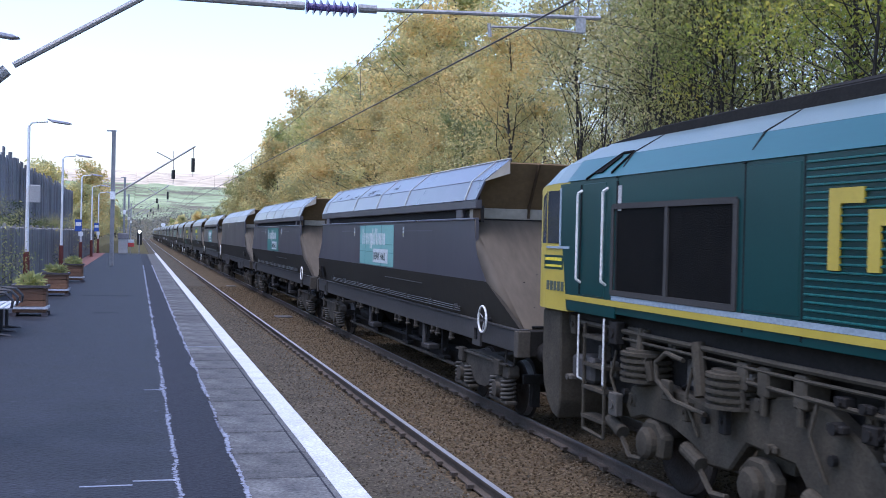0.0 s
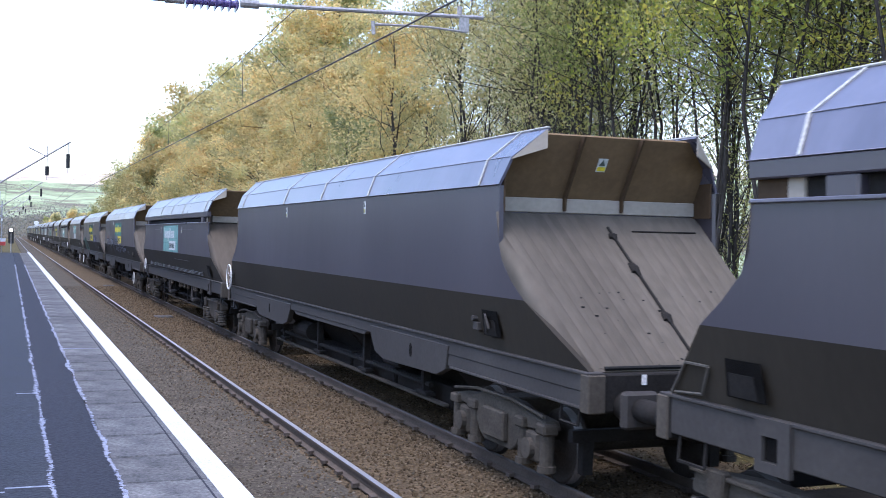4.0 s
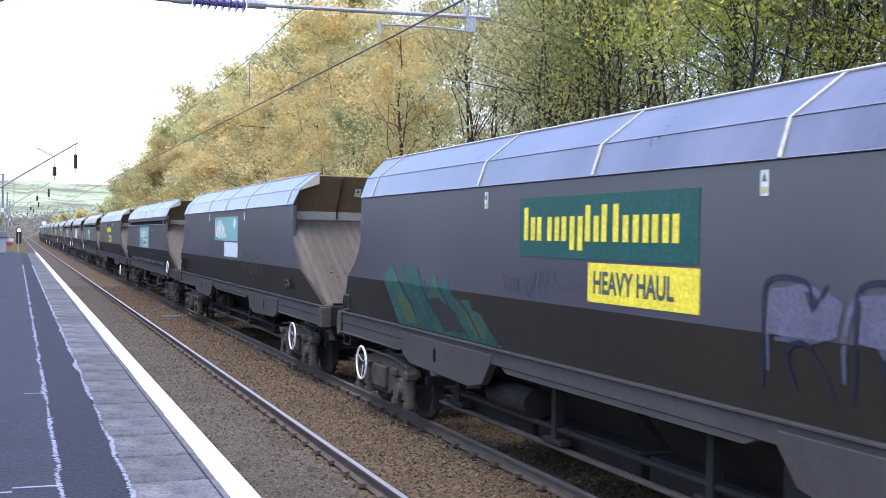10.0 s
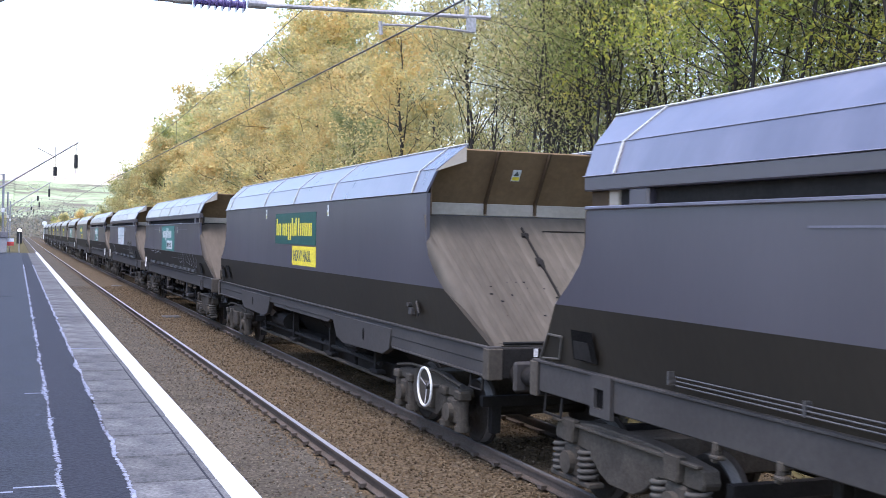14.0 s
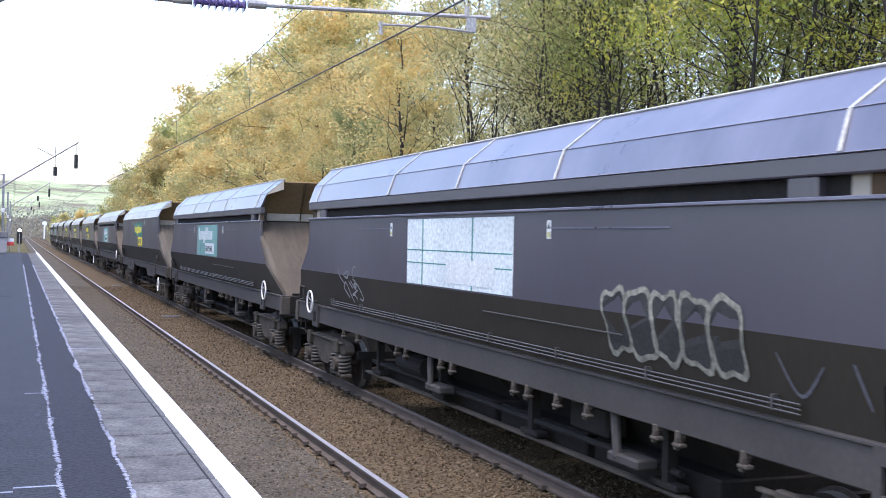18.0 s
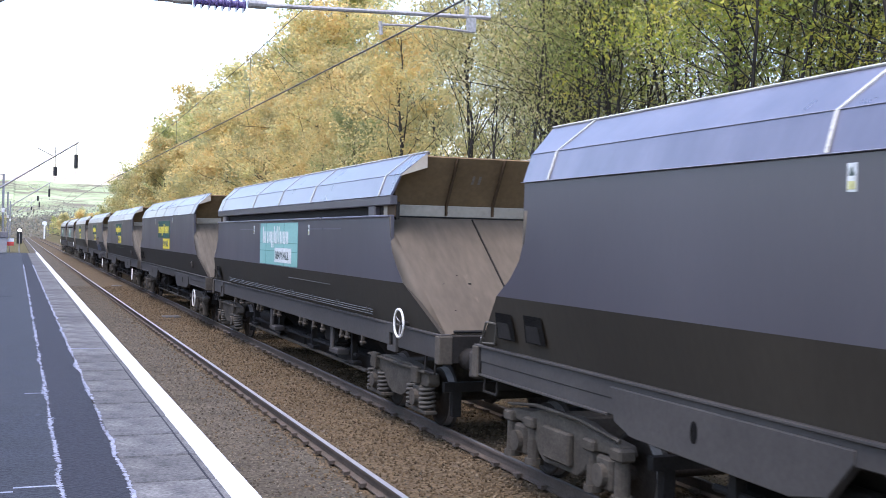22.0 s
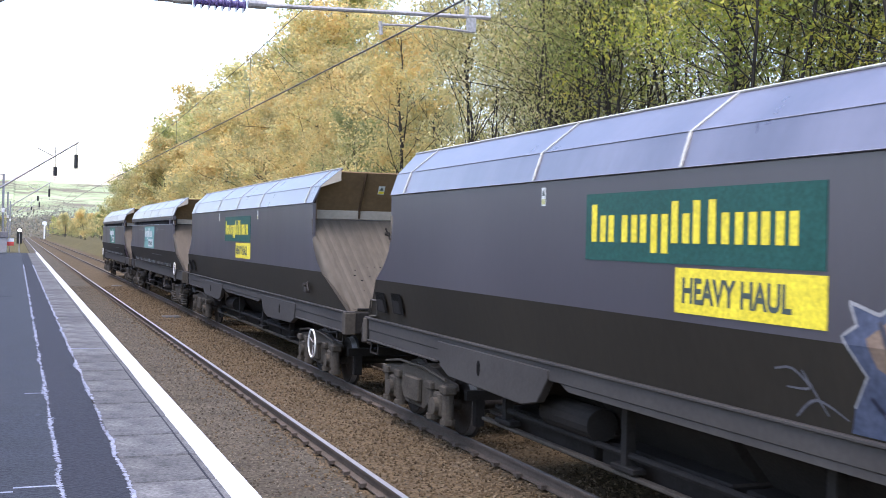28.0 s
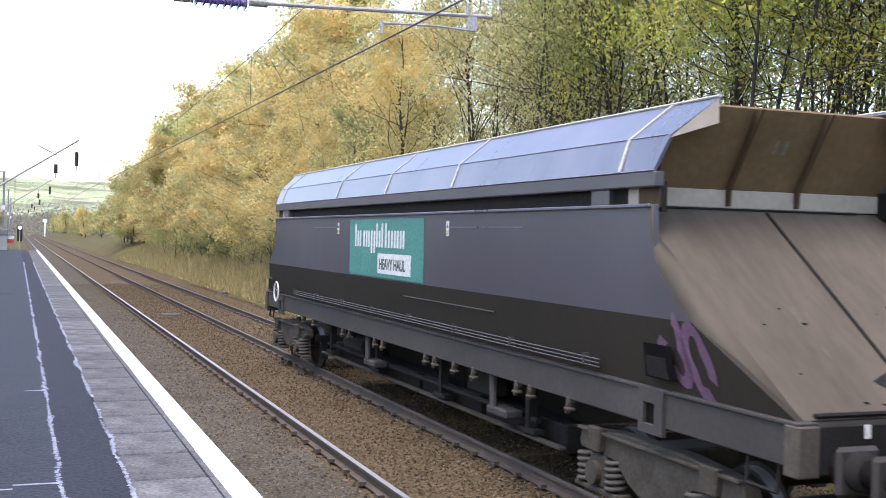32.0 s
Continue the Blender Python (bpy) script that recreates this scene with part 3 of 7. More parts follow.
def build_platform():
    bm = bmesh.new()
    box(bm, -3.35, 0.305, -20, PLATFORM_END, -0.9, 0.0)
    plat = tagged(link_mesh("platform", bm, M["asphalt"]), "dark blue-grey worn asphalt platform", "platform", kind="structure")
    bm = bmesh.new()
    box(bm, 0.312, 0.742, -20, PLATFORM_END, -0.9, -0.003)
    part("asphalt_strip", bm, M["asphalt_new"], plat, "newer dark asphalt strip along the coping")
    rng = random.Random(4)
    for x, w, seed in ((0.31, 0.014, 41), (0.752, 0.011, 42)):
        g = np.random.default_rng(seed)
        n = 9000
        yy = 3.0 + 57 * g.random(n) ** 1.8
        wob = np.array([noise.noise(Vector((v * 1.3, seed, 0))) for v in yy])
        broad = np.array([noise.noise(Vector((v * 0.9, seed + 9, 0))) for v in yy])
        xx = x + 0.03 * wob + g.normal(0, 1, n) * w * (0.55 + 0.9 * np.clip(broad, -0.4, 0.6))
        keep = g.random(n) < np.clip(0.55 + 1.2 * broad, 0.1, 1)
        xx, yy = xx[keep], yy[keep]
        n = len(xx)
        r = (0.004 + 0.008 * g.random(n)) * (1 + yy / 25)
        ang = np.arange(5) * 1.2566
        rad = r[:, None] * (0.5 + g.random((n, 5)))
        P = np.stack([xx[:, None] + np.cos(ang) * rad, yy[:, None] + np.sin(ang) * rad * 1.3, np.full((n, 5), 0.0) + 0.003 + 0.004 * g.random((n, 1))], 2)
        me = bpy.data.meshes.new("crumbled_joint")
        me.from_pydata(P.reshape(-1, 3).tolist(), [], np.arange(5 * n).reshape(n, 5).tolist())
        me.materials.append(M["crumb"])
        ob = new("crumbled_joint", me)
        ob.parent = plat
        tagged(ob, "pale crumbled joint in the asphalt", kind="stuff")
    # patches and cracks across the asphalt
    for x0, x1, y0, y1 in ((0.0, 0.3, 7.98, 8.01), (0.1, 0.29, 12.6, 12.62), (-0.35, 0.0, 7.86, 7.89), (0.765, 1.29, 17.30, 17.335), (-1.4, -0.1, 31.0, 31.5), (-0.9, -0.35, 24.5, 24.9)):
        bm = bmesh.new()
        box(bm, x0, x1, y0, y1, -0.02, 0.0025)
        part("patch", bm, M["crumb"] if y1 - y0 < 0.1 else M["asphalt_new"], plat)
    bm = bmesh.new()
    box(bm, 0.75, EDGE - 0.12, -20, PLATFORM_END, -1.3, -0.1)
    part("platform_wall", bm, M["coping"], plat, "concrete platform face")
    bm = bmesh.new()
    box(bm, -3.3, -2.45, 46, PLATFORM_END, -0.01, 0.006)
    part("brick_border", bm, M["brick_red"], plat, "red paved strip below the fence")
    # coping slabs, one by one
    share = None
    y, step = -8.04, 0.94
    while y < PLATFORM_END - 0.5:
        if share is None:
            bm = bmesh.new()
            box(bm, 0.76, EDGE, 0.019, step - 0.019, -0.12, 0.0, 0.008)
            ob = part("coping_slab", bm, M["coping"], plat, "grey concrete coping slab")
            share = ob.data
        else:
            ob = new("coping_slab", share)
            ob.parent = plat
        ob.location = (rng.uniform(-0.006, 0.006), y, rng.uniform(-0.004, 0.003))
        y += step
    bm = bmesh.new()
    y = -8.0
    while y < PLATFORM_END:
        w = rng.uniform(-0.006, 0.006)
        prism(bm, [(EDGE - 0.185 + w, y), (EDGE + 0.004, y), (EDGE + 0.004, y + 1.88), (EDGE - 0.185 - w, y + 1.88)], "z", -0.05, 0.006)
        y += 1.884
    part("white_line", bm, M["white_paint"], plat, "broad white painted platform edge")
    bm = bmesh.new()
    box(bm, EDGE - 0.243, EDGE - 0.230, -8, 40, -0.02, 0.0045)
    part("line_border", bm, M["asphalt_new"], plat)


build_platform()


# ---- hopper wagons ----
WIDEN = 1.051
# half lengths of a wagon by kind: at the headstock, along the top, at the fold of the side
LENGTHS = {"A": (9.22, 7.40, 8.01), "B": (9.49, 7.555, 8.24)}
RECESS = 0.36
BUFFER_Z = 1.08
# the frame is shorter behind than in front
REAR_CUT = {"A": 0.50, "B": 0.38}


def slope_at(kind, q, x, f, out=0.0):
    """A point on a sloping end sheet: f runs from its head to its foot."""
    half, top, _ = LENGTHS[kind]
    y0, y1 = top - RECESS, half - 0.12 - REAR_CUT[kind] * (q > 0)
    n = Vector((0, 1.59, y1 - y0)).normalized() * out
    return Vector((x * (1 - 0.143 * f), q * (y0 + (y1 - y0) * f + n.y), 2.99 - 1.59 * f + n.z))


def wheelset_mesh(bm, wheel_r, half=0.76):
    """Two wheels on an axle; the treads get the second, polished material."""
    k = wheel_r / 0.42
    tread = []
    for s in (-1, 1):
        prof = [(0.05, -0.07), (0.10, -0.07), (0.13, -0.05), (0.30, -0.015), (0.355, -0.05), (0.41, -0.062), (0.418, 0.03), (0.45, 0.04), (0.452, 0.065), (0.36, 0.062), (0.30, 0.03), (0.12, 0.05), (0.05, 0.06)]
        before = set(bm.faces)
        lathe(bm, [(r * k, o * -s) for r, o in prof], (s * half, 0, 0), "x", 30)
        for f in set(bm.faces) - before:
            rs = [math.hypot(v.co.y, v.co.z) for v in f.verts]
            if min(rs) > 0.405 * k and max(rs) < 0.425 * k:
                tread.append(f)
    rod(bm, (-0.98, 0, 0), (0.98, 0, 0), 0.075, seg=12)
    for f in tread:
        f.material_index = 1


def bogie(parent, y, kind):
    bm = bmesh.new()
    box(bm, -0.98, 0.98, -0.22, 0.22, 0.45, 0.85, 0.02)
    b = part("bogie", bm, M["bogie_dirt"], parent, "brake-dusted bogie with its wheels")
    b.location = (0, y, 0)
    for s in (-1, 1):
        bm = bmesh.new()
        if kind == "A":
            prof = [(-1.36, 0.66), (-1.32, 0.78), (-1.0, 0.82), (-0.5, 0.86), (0.5, 0.86), (1.0, 0.82), (1.32, 0.78), (1.36, 0.66), (1.32, 0.60),
                    (0.66, 0.58), (0.40, 0.40), (0.22, 0.33), (-0.22, 0.33), (-0.40, 0.40), (-0.66, 0.58), (-1.32, 0.60)]
        else:
            prof = [(-1.28, 0.64), (-1.22, 0.74), (-0.7, 0.78), (-0.45, 0.84), (0.45, 0.84), (0.7, 0.78), (1.22, 0.74), (1.28, 0.64),
                    (0.70, 0.60), (0.52, 0.36), (0.38, 0.28), (-0.38, 0.28), (-0.52, 0.36), (-0.70, 0.60)]
        prism(bm, prof, "x", min(s * 0.96, s * 1.13), max(s * 0.96, s * 1.13), 0.015)
        part("side_frame", bm, M["bogie_dirt"], b, "cast side frame")
        bm = bmesh.new()
        if kind == "A":
            box(bm, min(s * 1.12, s * 1.18), max(s * 1.12, s * 1.18), -1.33, 1.33, 0.79, 0.825, 0.008)
            part("frame_flange", bm, M["bogie_dirt"], b)
        else:
            box(bm, min(s * 1.12, s * 1.20), max(s * 1.12, s * 1.20), -0.30, 0.30, 0.36, 0.70, 0.02)
            part("centre_block", bm, M["bogie_dirt"], b)
            bm = bmesh.new()
            tube(bm, [(s * 1.15, -1.25, 0.79), (s * 1.18, -0.5, 0.88), (s * 1.18, 0.5, 0.88), (s * 1.15, 1.25, 0.79)], 0.02)
            part("brake_pipe", bm, M["bogie_dirt"], b)
    for dy in (-1.45, 1.45):
        bm = bmesh.new()
        box(bm, -0.95, 0.95, dy - 0.05, dy + 0.05, 0.55, 0.68)
        part("end_beam", bm, M["wagon_under"], b)
    for dy in (-0.95, 0.95):
        bm = bmesh.new()
        wheelset_mesh(bm, 0.42)
        w = part("wheelset", bm, M["wheel"], b, "steel wheels with polished treads", True)
        w.data.materials.append(M["tread"])
        w.location = (0, dy, 0.42)
        for s in (-1, 1):
            bm = bmesh.new()
            box(bm, min(s * 0.98, s * 1.16), max(s * 0.98, s * 1.16), dy - 0.15, dy + 0.15, 0.27, 0.60, 0.03)
            rod(bm, (s * 1.15, dy, 0.42), (s * 1.22, dy, 0.42), 0.115, seg=16)
            if kind == "A":
                box(bm, min(s * 1.0, s * 1.17), max(s * 1.0, s * 1.17), dy - 0.42, dy + 0.42, 0.22, 0.275, 0.012)
            part("axle_box", bm, M["bogie_dirt"], b, "axle box with a round cover")
            for k in (-0.27, 0.27):
                bm = bmesh.new()
                if kind == "A":
                    coil(bm, (s * 1.09, dy + k, 0.28), 0.095, 0.31, 5, 0.025)
                    part("spring", bm, M["bogie_spring"], b, "coil spring", True)
                else:
                    rod(bm, (s * 1.10, dy + k, 0.24), (s * 1.10, dy + k, 0.62), 0.075, 0.075, 14)
                    rod(bm, (s * 1.10, dy + k, 0.20), (s * 1.10, dy + k, 0.27), 0.10, 0.10, 14)
                    box(bm, min(s * 1.02, s * 1.19), max(s * 1.02, s * 1.19), dy + k - 0.11, dy + k + 0.11, 0.60, 0.72, 0.02)
                    part("suspension_strut", bm, M["bogie_dirt"], b, "upright suspension strut")
            if kind == "A":
                bm = bmesh.new()
                prism(bm, [(dy - 0.10, 0.62), (dy + 0.10, 0.62), (dy + 0.13, 0.86), (dy - 0.13, 0.86)], "x", min(s * 1.12, s * 1.20), max(s * 1.12, s * 1.20), 0.015)
                part("horn_guide", bm, M["bogie_dirt"], b)
    for dy in (-1.42, 1.42):
        for x in (-0.82, 0.70):
            bm = bmesh.new()
            prism(bm, [(dy - 0.05, 0.2), (dy + 0.05, 0.2), (dy + 0.06, 0.62), (dy - 0.06, 0.62)], "x", x, x + 0.12)
            part("brake_block", bm, M["wagon_under"], b)
    return b


def hopper_wagon(kind):
    """A bogie coal hopper. Origin on the rails at its middle. kind A has a recessed band below the canopy, kind B smooth sides."""
    w = thing("hopper_wagon", "dark grey coal hopper wagon with pale canopies", "wagon", group="train of hopper wagons")
    side_top = 2.99 if kind == "A" else 3.28
    HALF, TOP_H, MID_H = LENGTHS[kind]
    REAR = HALF - REAR_CUT[kind]
    bend = [(TOP_H, 2.99), (TOP_H + 0.02, 2.62), (TOP_H + 0.10, 2.45), (TOP_H + 0.34, 2.23), (MID_H, 2.03)]
    for s in (-1, 1):
        # upper side
        bm = bmesh.new()
        pts = [(-TOP_H, side_top)] + [(-y, z) for y, z in bend[1:]] + bend[:0:-1] + [(TOP_H, side_top)]
        if s < 0:
            pts = pts[::-1]
        plate(bm, [(s * 1.37, y, z) for y, z in pts], 0.05)
        part("side_panel", bm, M["wagon_grey"], w, "smooth dark grey steel side")
        # lower side, leaning in
        bm = bmesh.new()
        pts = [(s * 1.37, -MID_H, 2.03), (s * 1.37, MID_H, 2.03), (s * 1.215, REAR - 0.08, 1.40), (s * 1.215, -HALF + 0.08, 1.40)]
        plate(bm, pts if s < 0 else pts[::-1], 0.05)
        part("lower_side", bm, M["wagon_low_side"], w, "darker brownish lower side leaning inwards")
        # canopy of two folds
        bm = bmesh.new()
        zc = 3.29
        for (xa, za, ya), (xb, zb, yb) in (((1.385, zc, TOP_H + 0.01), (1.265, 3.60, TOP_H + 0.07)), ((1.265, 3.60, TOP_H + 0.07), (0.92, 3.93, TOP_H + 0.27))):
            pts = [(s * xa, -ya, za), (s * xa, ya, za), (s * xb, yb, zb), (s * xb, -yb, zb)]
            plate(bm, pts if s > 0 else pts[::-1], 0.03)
        part("canopy", bm, M["wagon_canopy"], w, "folded steel canopy paled for sky sheen")
        for y in (-7.02, -2.75, 0.0, 2.78, 6.96) if kind == "B" else (-TOP_H + 0.55, -2.70, 0.0, 2.70, TOP_H - 0.55):
            bm = bmesh.new()
            d = 0.018
            plate(bm, [(s * 1.40, y - d, zc + 0.01), (s * 1.40, y + d, zc + 0.01), (s * 1.278, y + d + 0.05, 3.602), (s * 1.278, y - d + 0.05, 3.602)][:: s], 0.012)
            plate(bm, [(s * 1.278, y - d + 0.05, 3.602), (s * 1.278, y + d + 0.05, 3.602), (s * 0.93, y + d - 0.1, 3.937), (s * 0.93, y - d - 0.1, 3.937)][:: s], 0.012)
            part("canopy_seam", bm, M["yellow_mark"], w, "pale sealed seam")
        bm = bmesh.new()
        rod(bm, (s * 0.925, -TOP_H - 0.27, 3.935), (s * 0.925, TOP_H + 0.27, 3.935), 0.013, seg=6)
        part("canopy_rim", bm, M["yellow_mark"], w, "pale rim tube")
        # Thin lines, paler than the canopy, along its fold and lower edge.
        for xx, zz, r in ((1.268, 3.604, 0.005), (1.392, 3.292, 0.004)):
            bm = bmesh.new()
            rod(bm, (s * xx, -TOP_H - 0.04, zz), (s * xx, TOP_H + 0.04, zz), r, seg=5)
            part("canopy_edge", bm, M["canopy_line"], w, "pale line along a canopy edge")
        if kind == "A":
            bm = bmesh.new()
            box(bm, min(s * 1.28, s * 1.385), max(s * 1.28, s * 1.385), -TOP_H - 0.02, TOP_H + 0.02, 3.15, 3.29, 0.012)
            part("top_band", bm, M["wagon_grey"], w, "dark band below the canopy")
            # The groove's shadow is put into the colour of its back.
            bm = bmesh.new()
            box(bm, min(s * 1.24, s * 1.29), max(s * 1.24, s * 1.29), -TOP_H, TOP_H, 2.94, 3.2)
            part("groove_back", bm, M["wagon_under"], w, "back of the recessed band painted dark as shade")
            for y in (-TOP_H + 0.95, TOP_H - 0.95):
                bm = bmesh.new()
                box(bm, min(s * 1.26, s * 1.375), max(s * 1.26, s * 1.375), y - 0.16, y + 0.16, 2.97, 3.16, 0.02)
                part("groove_block", bm, M["wagon_grey"], w)
            bm = bmesh.new()
            box(bm, min(s * 1.30, s * 1.40), max(s * 1.30, s * 1.40), -TOP_H + 0.02, TOP_H - 0.02, 2.975, 3.005, 0.006)
            part("top_rail", bm, M["wagon_canopy"], w, "pale ledge under the recess")
            bm = bmesh.new()
            for k in range(3):
                tube(bm, [(s * 1.30, -6.4, 1.55 - 0.036 * k), (s * 1.30, 5.9, 1.55 - 0.036 * k)], 0.0085, 5)
            y = -6.1
            while y < 6.1:
                box(bm, min(s * 1.2, s * 1.315), max(s * 1.2, s * 1.315), y - 0.012, y + 0.012, 1.47, 1.585)
                y += 1.73
            part("pipe_run", bm, M["pipe_grey"], w, "three thin pale grey pipes along the side")
            bm = bmesh.new()
            rod(bm, (s * 1.335, -0.8, 1.83), (s * 1.335, -4.0, 1.83), 0.008, seg=5)
            part("side_rod", bm, M["pipe_grey"], w, "thin rod on the lower side")
            for y in (5.4, 4.6, 2.6, 2.2, 0.8, 0.4, -1.5, -1.85, -2.55, -3.2, -4.45, -4.8, -5.7):
                bm = bmesh.new()
                box(bm, min(s * 1.19, s * 1.265), max(s * 1.19, s * 1.265), y - 0.04, y + 0.04, 1.02, 1.10, 0.015)
                rod(bm, (s * 1.23, y, 1.03), (s * 1.25, y + 0.03, 0.93), 0.045, 0.025, 7)
                box(bm, min(s * 1.2, s * 1.28), max(s * 1.2, s * 1.28), y - 0.07, y + 0.05, 0.955, 0.99, 0.01)
                part("door_toggle", bm, M["headstock"], w, "dusty cream door toggle")
            for y in (-3.6, 1.4):
                bm = bmesh.new()
                rod(bm, (s * 1.16, y, 1.06), (s * 1.2, y - 0.12, 0.66), 0.05, 0.04, 8)
                box(bm, min(s * 1.0, s * 1.22), max(s * 1.0, s * 1.22), y - 0.5, y + 0.05, 0.60, 0.70, 0.02)
                part("operating_arm", bm, M["sole"], w, "dusty operating arm")
            for y in (-7.25, 7.25):
                bm = bmesh.new()
                a, b = s * 1.25, s * 1.29
                for y0, y1, z0, z1 in ((y - 0.24, y - 0.11, 1.0, 1.40), (y + 0.07, y + 0.15, 1.0, 1.40), (y - 0.11, y + 0.07, 1.0, 1.08), (y - 0.11, y + 0.07, 1.27, 1.40)):
                    box(bm, min(a, b), max(a, b), y0, y1, z0, z1)
                part("jacking_plate", bm, M["sole"], w, "thick plate with a square hole")
                # Black sheet in the opening stands for the hole's shade.
                bm = bmesh.new()
                box(bm, min(s * 1.256, s * 1.262), max(s * 1.256, s * 1.262), y - 0.10, y + 0.06, 1.09, 1.26)
                part("jacking_hole", bm, M["loco_grille"], w)
            for y0, y1 in ((-4.8, -2.6), (2.6, 4.2)):
                bm = bmesh.new()
                box(bm, min(s * 1.372, s * 1.378), max(s * 1.372, s * 1.378), y0, y1, 2.795, 2.81)
                part("side_line", bm, M["wagon_canopy"], w, "thin pale line")
        # sole bar
        bm = bmesh.new()
        if kind == "A":
            box(bm, min(s * 1.16, s * 1.255), max(s * 1.16, s * 1.255), -HALF, REAR, 1.07, 1.395, 0.012)
            box(bm, min(s * 1.1, s * 1.275), max(s * 1.1, s * 1.275), -HALF, REAR, 1.375, 1.405, 0.006)
        else:
            box(bm, min(s * 1.16, s * 1.25), max(s * 1.16, s * 1.25), -HALF, REAR, 1.20, 1.39, 0.012)
            box(bm, min(s * 1.1, s * 1.275), max(s * 1.1, s * 1.275), -HALF, REAR, 1.375, 1.405, 0.006)
        part("sole_bar", bm, M["sole"], w, "grimy steel sole bar")
        if kind == "B":
            for q in (-1, 1):
                end = (HALF if q < 0 else REAR) - 0.02
                bm = bmesh.new()
                box(bm, min(s * 1.165, s * 1.24), max(s * 1.165, s * 1.24), min(q * 5.6, q * end), max(q * 5.6, q * end), 1.05, 1.385, 0.01)
                part("end_girder", bm, M["sole"], w, "deep grimy girder over the bogie")
                bm = bmesh.new()
                box(bm, min(s * 1.15, s * 1.27), max(s * 1.15, s * 1.27), min(q * 5.9, q * end), max(q * 5.9, q * end), 1.035, 1.06, 0.005)
                part("girder_flange", bm, M["sole"], w)
                bm = bmesh.new()
                prism(bm, [(q * 5.85, 1.32), (q * 5.75, 1.0), (q * 5.45, 0.90), (q * 3.25, 0.86), (q * 2.85, 0.94), (q * 2.6, 1.22), (q * 2.6, 1.32)], "x", min(s * 1.17, s * 1.265), max(s * 1.17, s * 1.265), 0.01)
                part("deep_plate", bm, M["sole"], w, "deep grimy side plate")
            bm = bmesh.new()
            prism(bm, [(2.4, 1.22), (2.2, 1.14), (-2.2, 1.14), (-2.4, 1.22)], "x", min(s * 1.17, s * 1.24), max(s * 1.17, s * 1.24))
            part("middle_web", bm, M["sole"], w)
        if kind == "B":
            for q in (-1, 1):
                # Black discs on the solid bar paint the shade inside its holes.
                bm = bmesh.new()
                lathe(bm, [(0.05, 0), (0.05, s * 0.008)], (s * 1.262, q * 4.45, 1.12), "x", 14)
                for v in bm.verts:
                    v.co.z = 1.12 + (v.co.z - 1.12) * 1.9
                part("sole_bar_hole", bm, M["loco_grille"], w)
        # warning tags
        for y, z in ((-2.56, 2.79), (2.55, 2.79)):
            z += 0.0 if kind == "A" else 0.34
            bm = bmesh.new()
            box(bm, min(s * 1.37, s * 1.376), max(s * 1.37, s * 1.376), y - 0.045, y + 0.045, z - 0.10, z + 0.09)
            t = part("side_tag", bm, M["letter_white"], w, "small white and yellow warning tag")
            bm = bmesh.new()
            prism(bm, [(y - 0.03, z + 0.005), (y + 0.03, z + 0.005), (y, z + 0.07)], "x", min(s * 1.376, s * 1.378), max(s * 1.376, s * 1.378))
            part("tag_mark", bm, M["letter_dark"], t)
            bm = bmesh.new()
            box(bm, min(s * 1.376, s * 1.378), max(s * 1.376, s * 1.378), y - 0.036, y + 0.036, z - 0.085, z - 0.03)
            part("tag_bar", bm, M["letter_faded"], t)
        # small fittings on the lower side
        for y in ((-6.85,) if kind == "B" else ()):
            bm = bmesh.new()
            box(bm, min(s * 1.25, s * 1.33), max(s * 1.25, s * 1.33), y - 0.07, y + 0.07, 1.60, 1.70, 0.01)
            rod(bm, (s * 1.25, y + 0.02, 1.74), (s * 1.36, y + 0.02, 1.74), 0.035, seg=10)
            part("side_fitting", bm, M["sole"], w, "small dusty fitting")
            bm = bmesh.new()
            plate(bm, [(s * 1.30, y - 0.30, 1.60), (s * 1.33, y - 0.30, 1.82), (s * 1.38, y - 0.44, 1.80), (s * 1.37, y - 0.52, 1.66), (s * 1.33, y - 0.42, 1.70)], 0.02)
            part("side_loop", bm, M["sole"], w)
    # ends: a sloping sheet let in between the side wings, a cross beam and a raked upper plate
    for q in (-1, 1):
        HALF = LENGTHS[kind][0] - REAR_CUT[kind] * (q > 0)
        bm = bmesh.new()
        pts = [slope_at(kind, q, -1.33, 0), slope_at(kind, q, 1.33, 0), slope_at(kind, q, 1.33, 1), slope_at(kind, q, -1.33, 1)]
        plate(bm, pts if q > 0 else pts[::-1], 0.04)
        sheet = part("slope_sheet", bm, M["end_beige" if kind == "B" else "end_tan"], w, "coal-dusted sloping end sheet")
        for s in (-1, 1):
            bm = bmesh.new()
            edge = [(s * 1.368, y, z) for y, z in bend] + [(s * 1.215, HALF - 0.09, 1.40)]
            a = [bm.verts.new((x, q * y, z)) for x, y, z in edge]
            b = [bm.verts.new(slope_at(kind, q, s * 1.33, (2.99 - z) / 1.59)) for x, y, z in edge]
            for i in range(len(a) - 1):
                bm.faces.new((a[i], a[i + 1], b[i + 1], b[i]))
            bmesh.ops.recalc_face_normals(bm, faces=bm.faces)
            bmesh.ops.solidify(bm, geom=bm.faces[:], thickness=0.012)
            part("corner_sheet", bm, M["end_beige" if kind == "B" else "end_tan"], w, "dusty corner sheet between side and end", True)
            bm = bmesh.new()
            cheek = [(TOP_H - 0.40, 2.98), (TOP_H - 0.005, 2.98), (TOP_H - 0.005, 3.28), (TOP_H + 0.01, 3.40), (TOP_H - 0.24, 3.40), (TOP_H - 0.38, 3.17)]
            prism(bm, [(q * y, z) for y, z in cheek], "x", min(s * 1.295, s * 1.313), max(s * 1.295, s * 1.313))
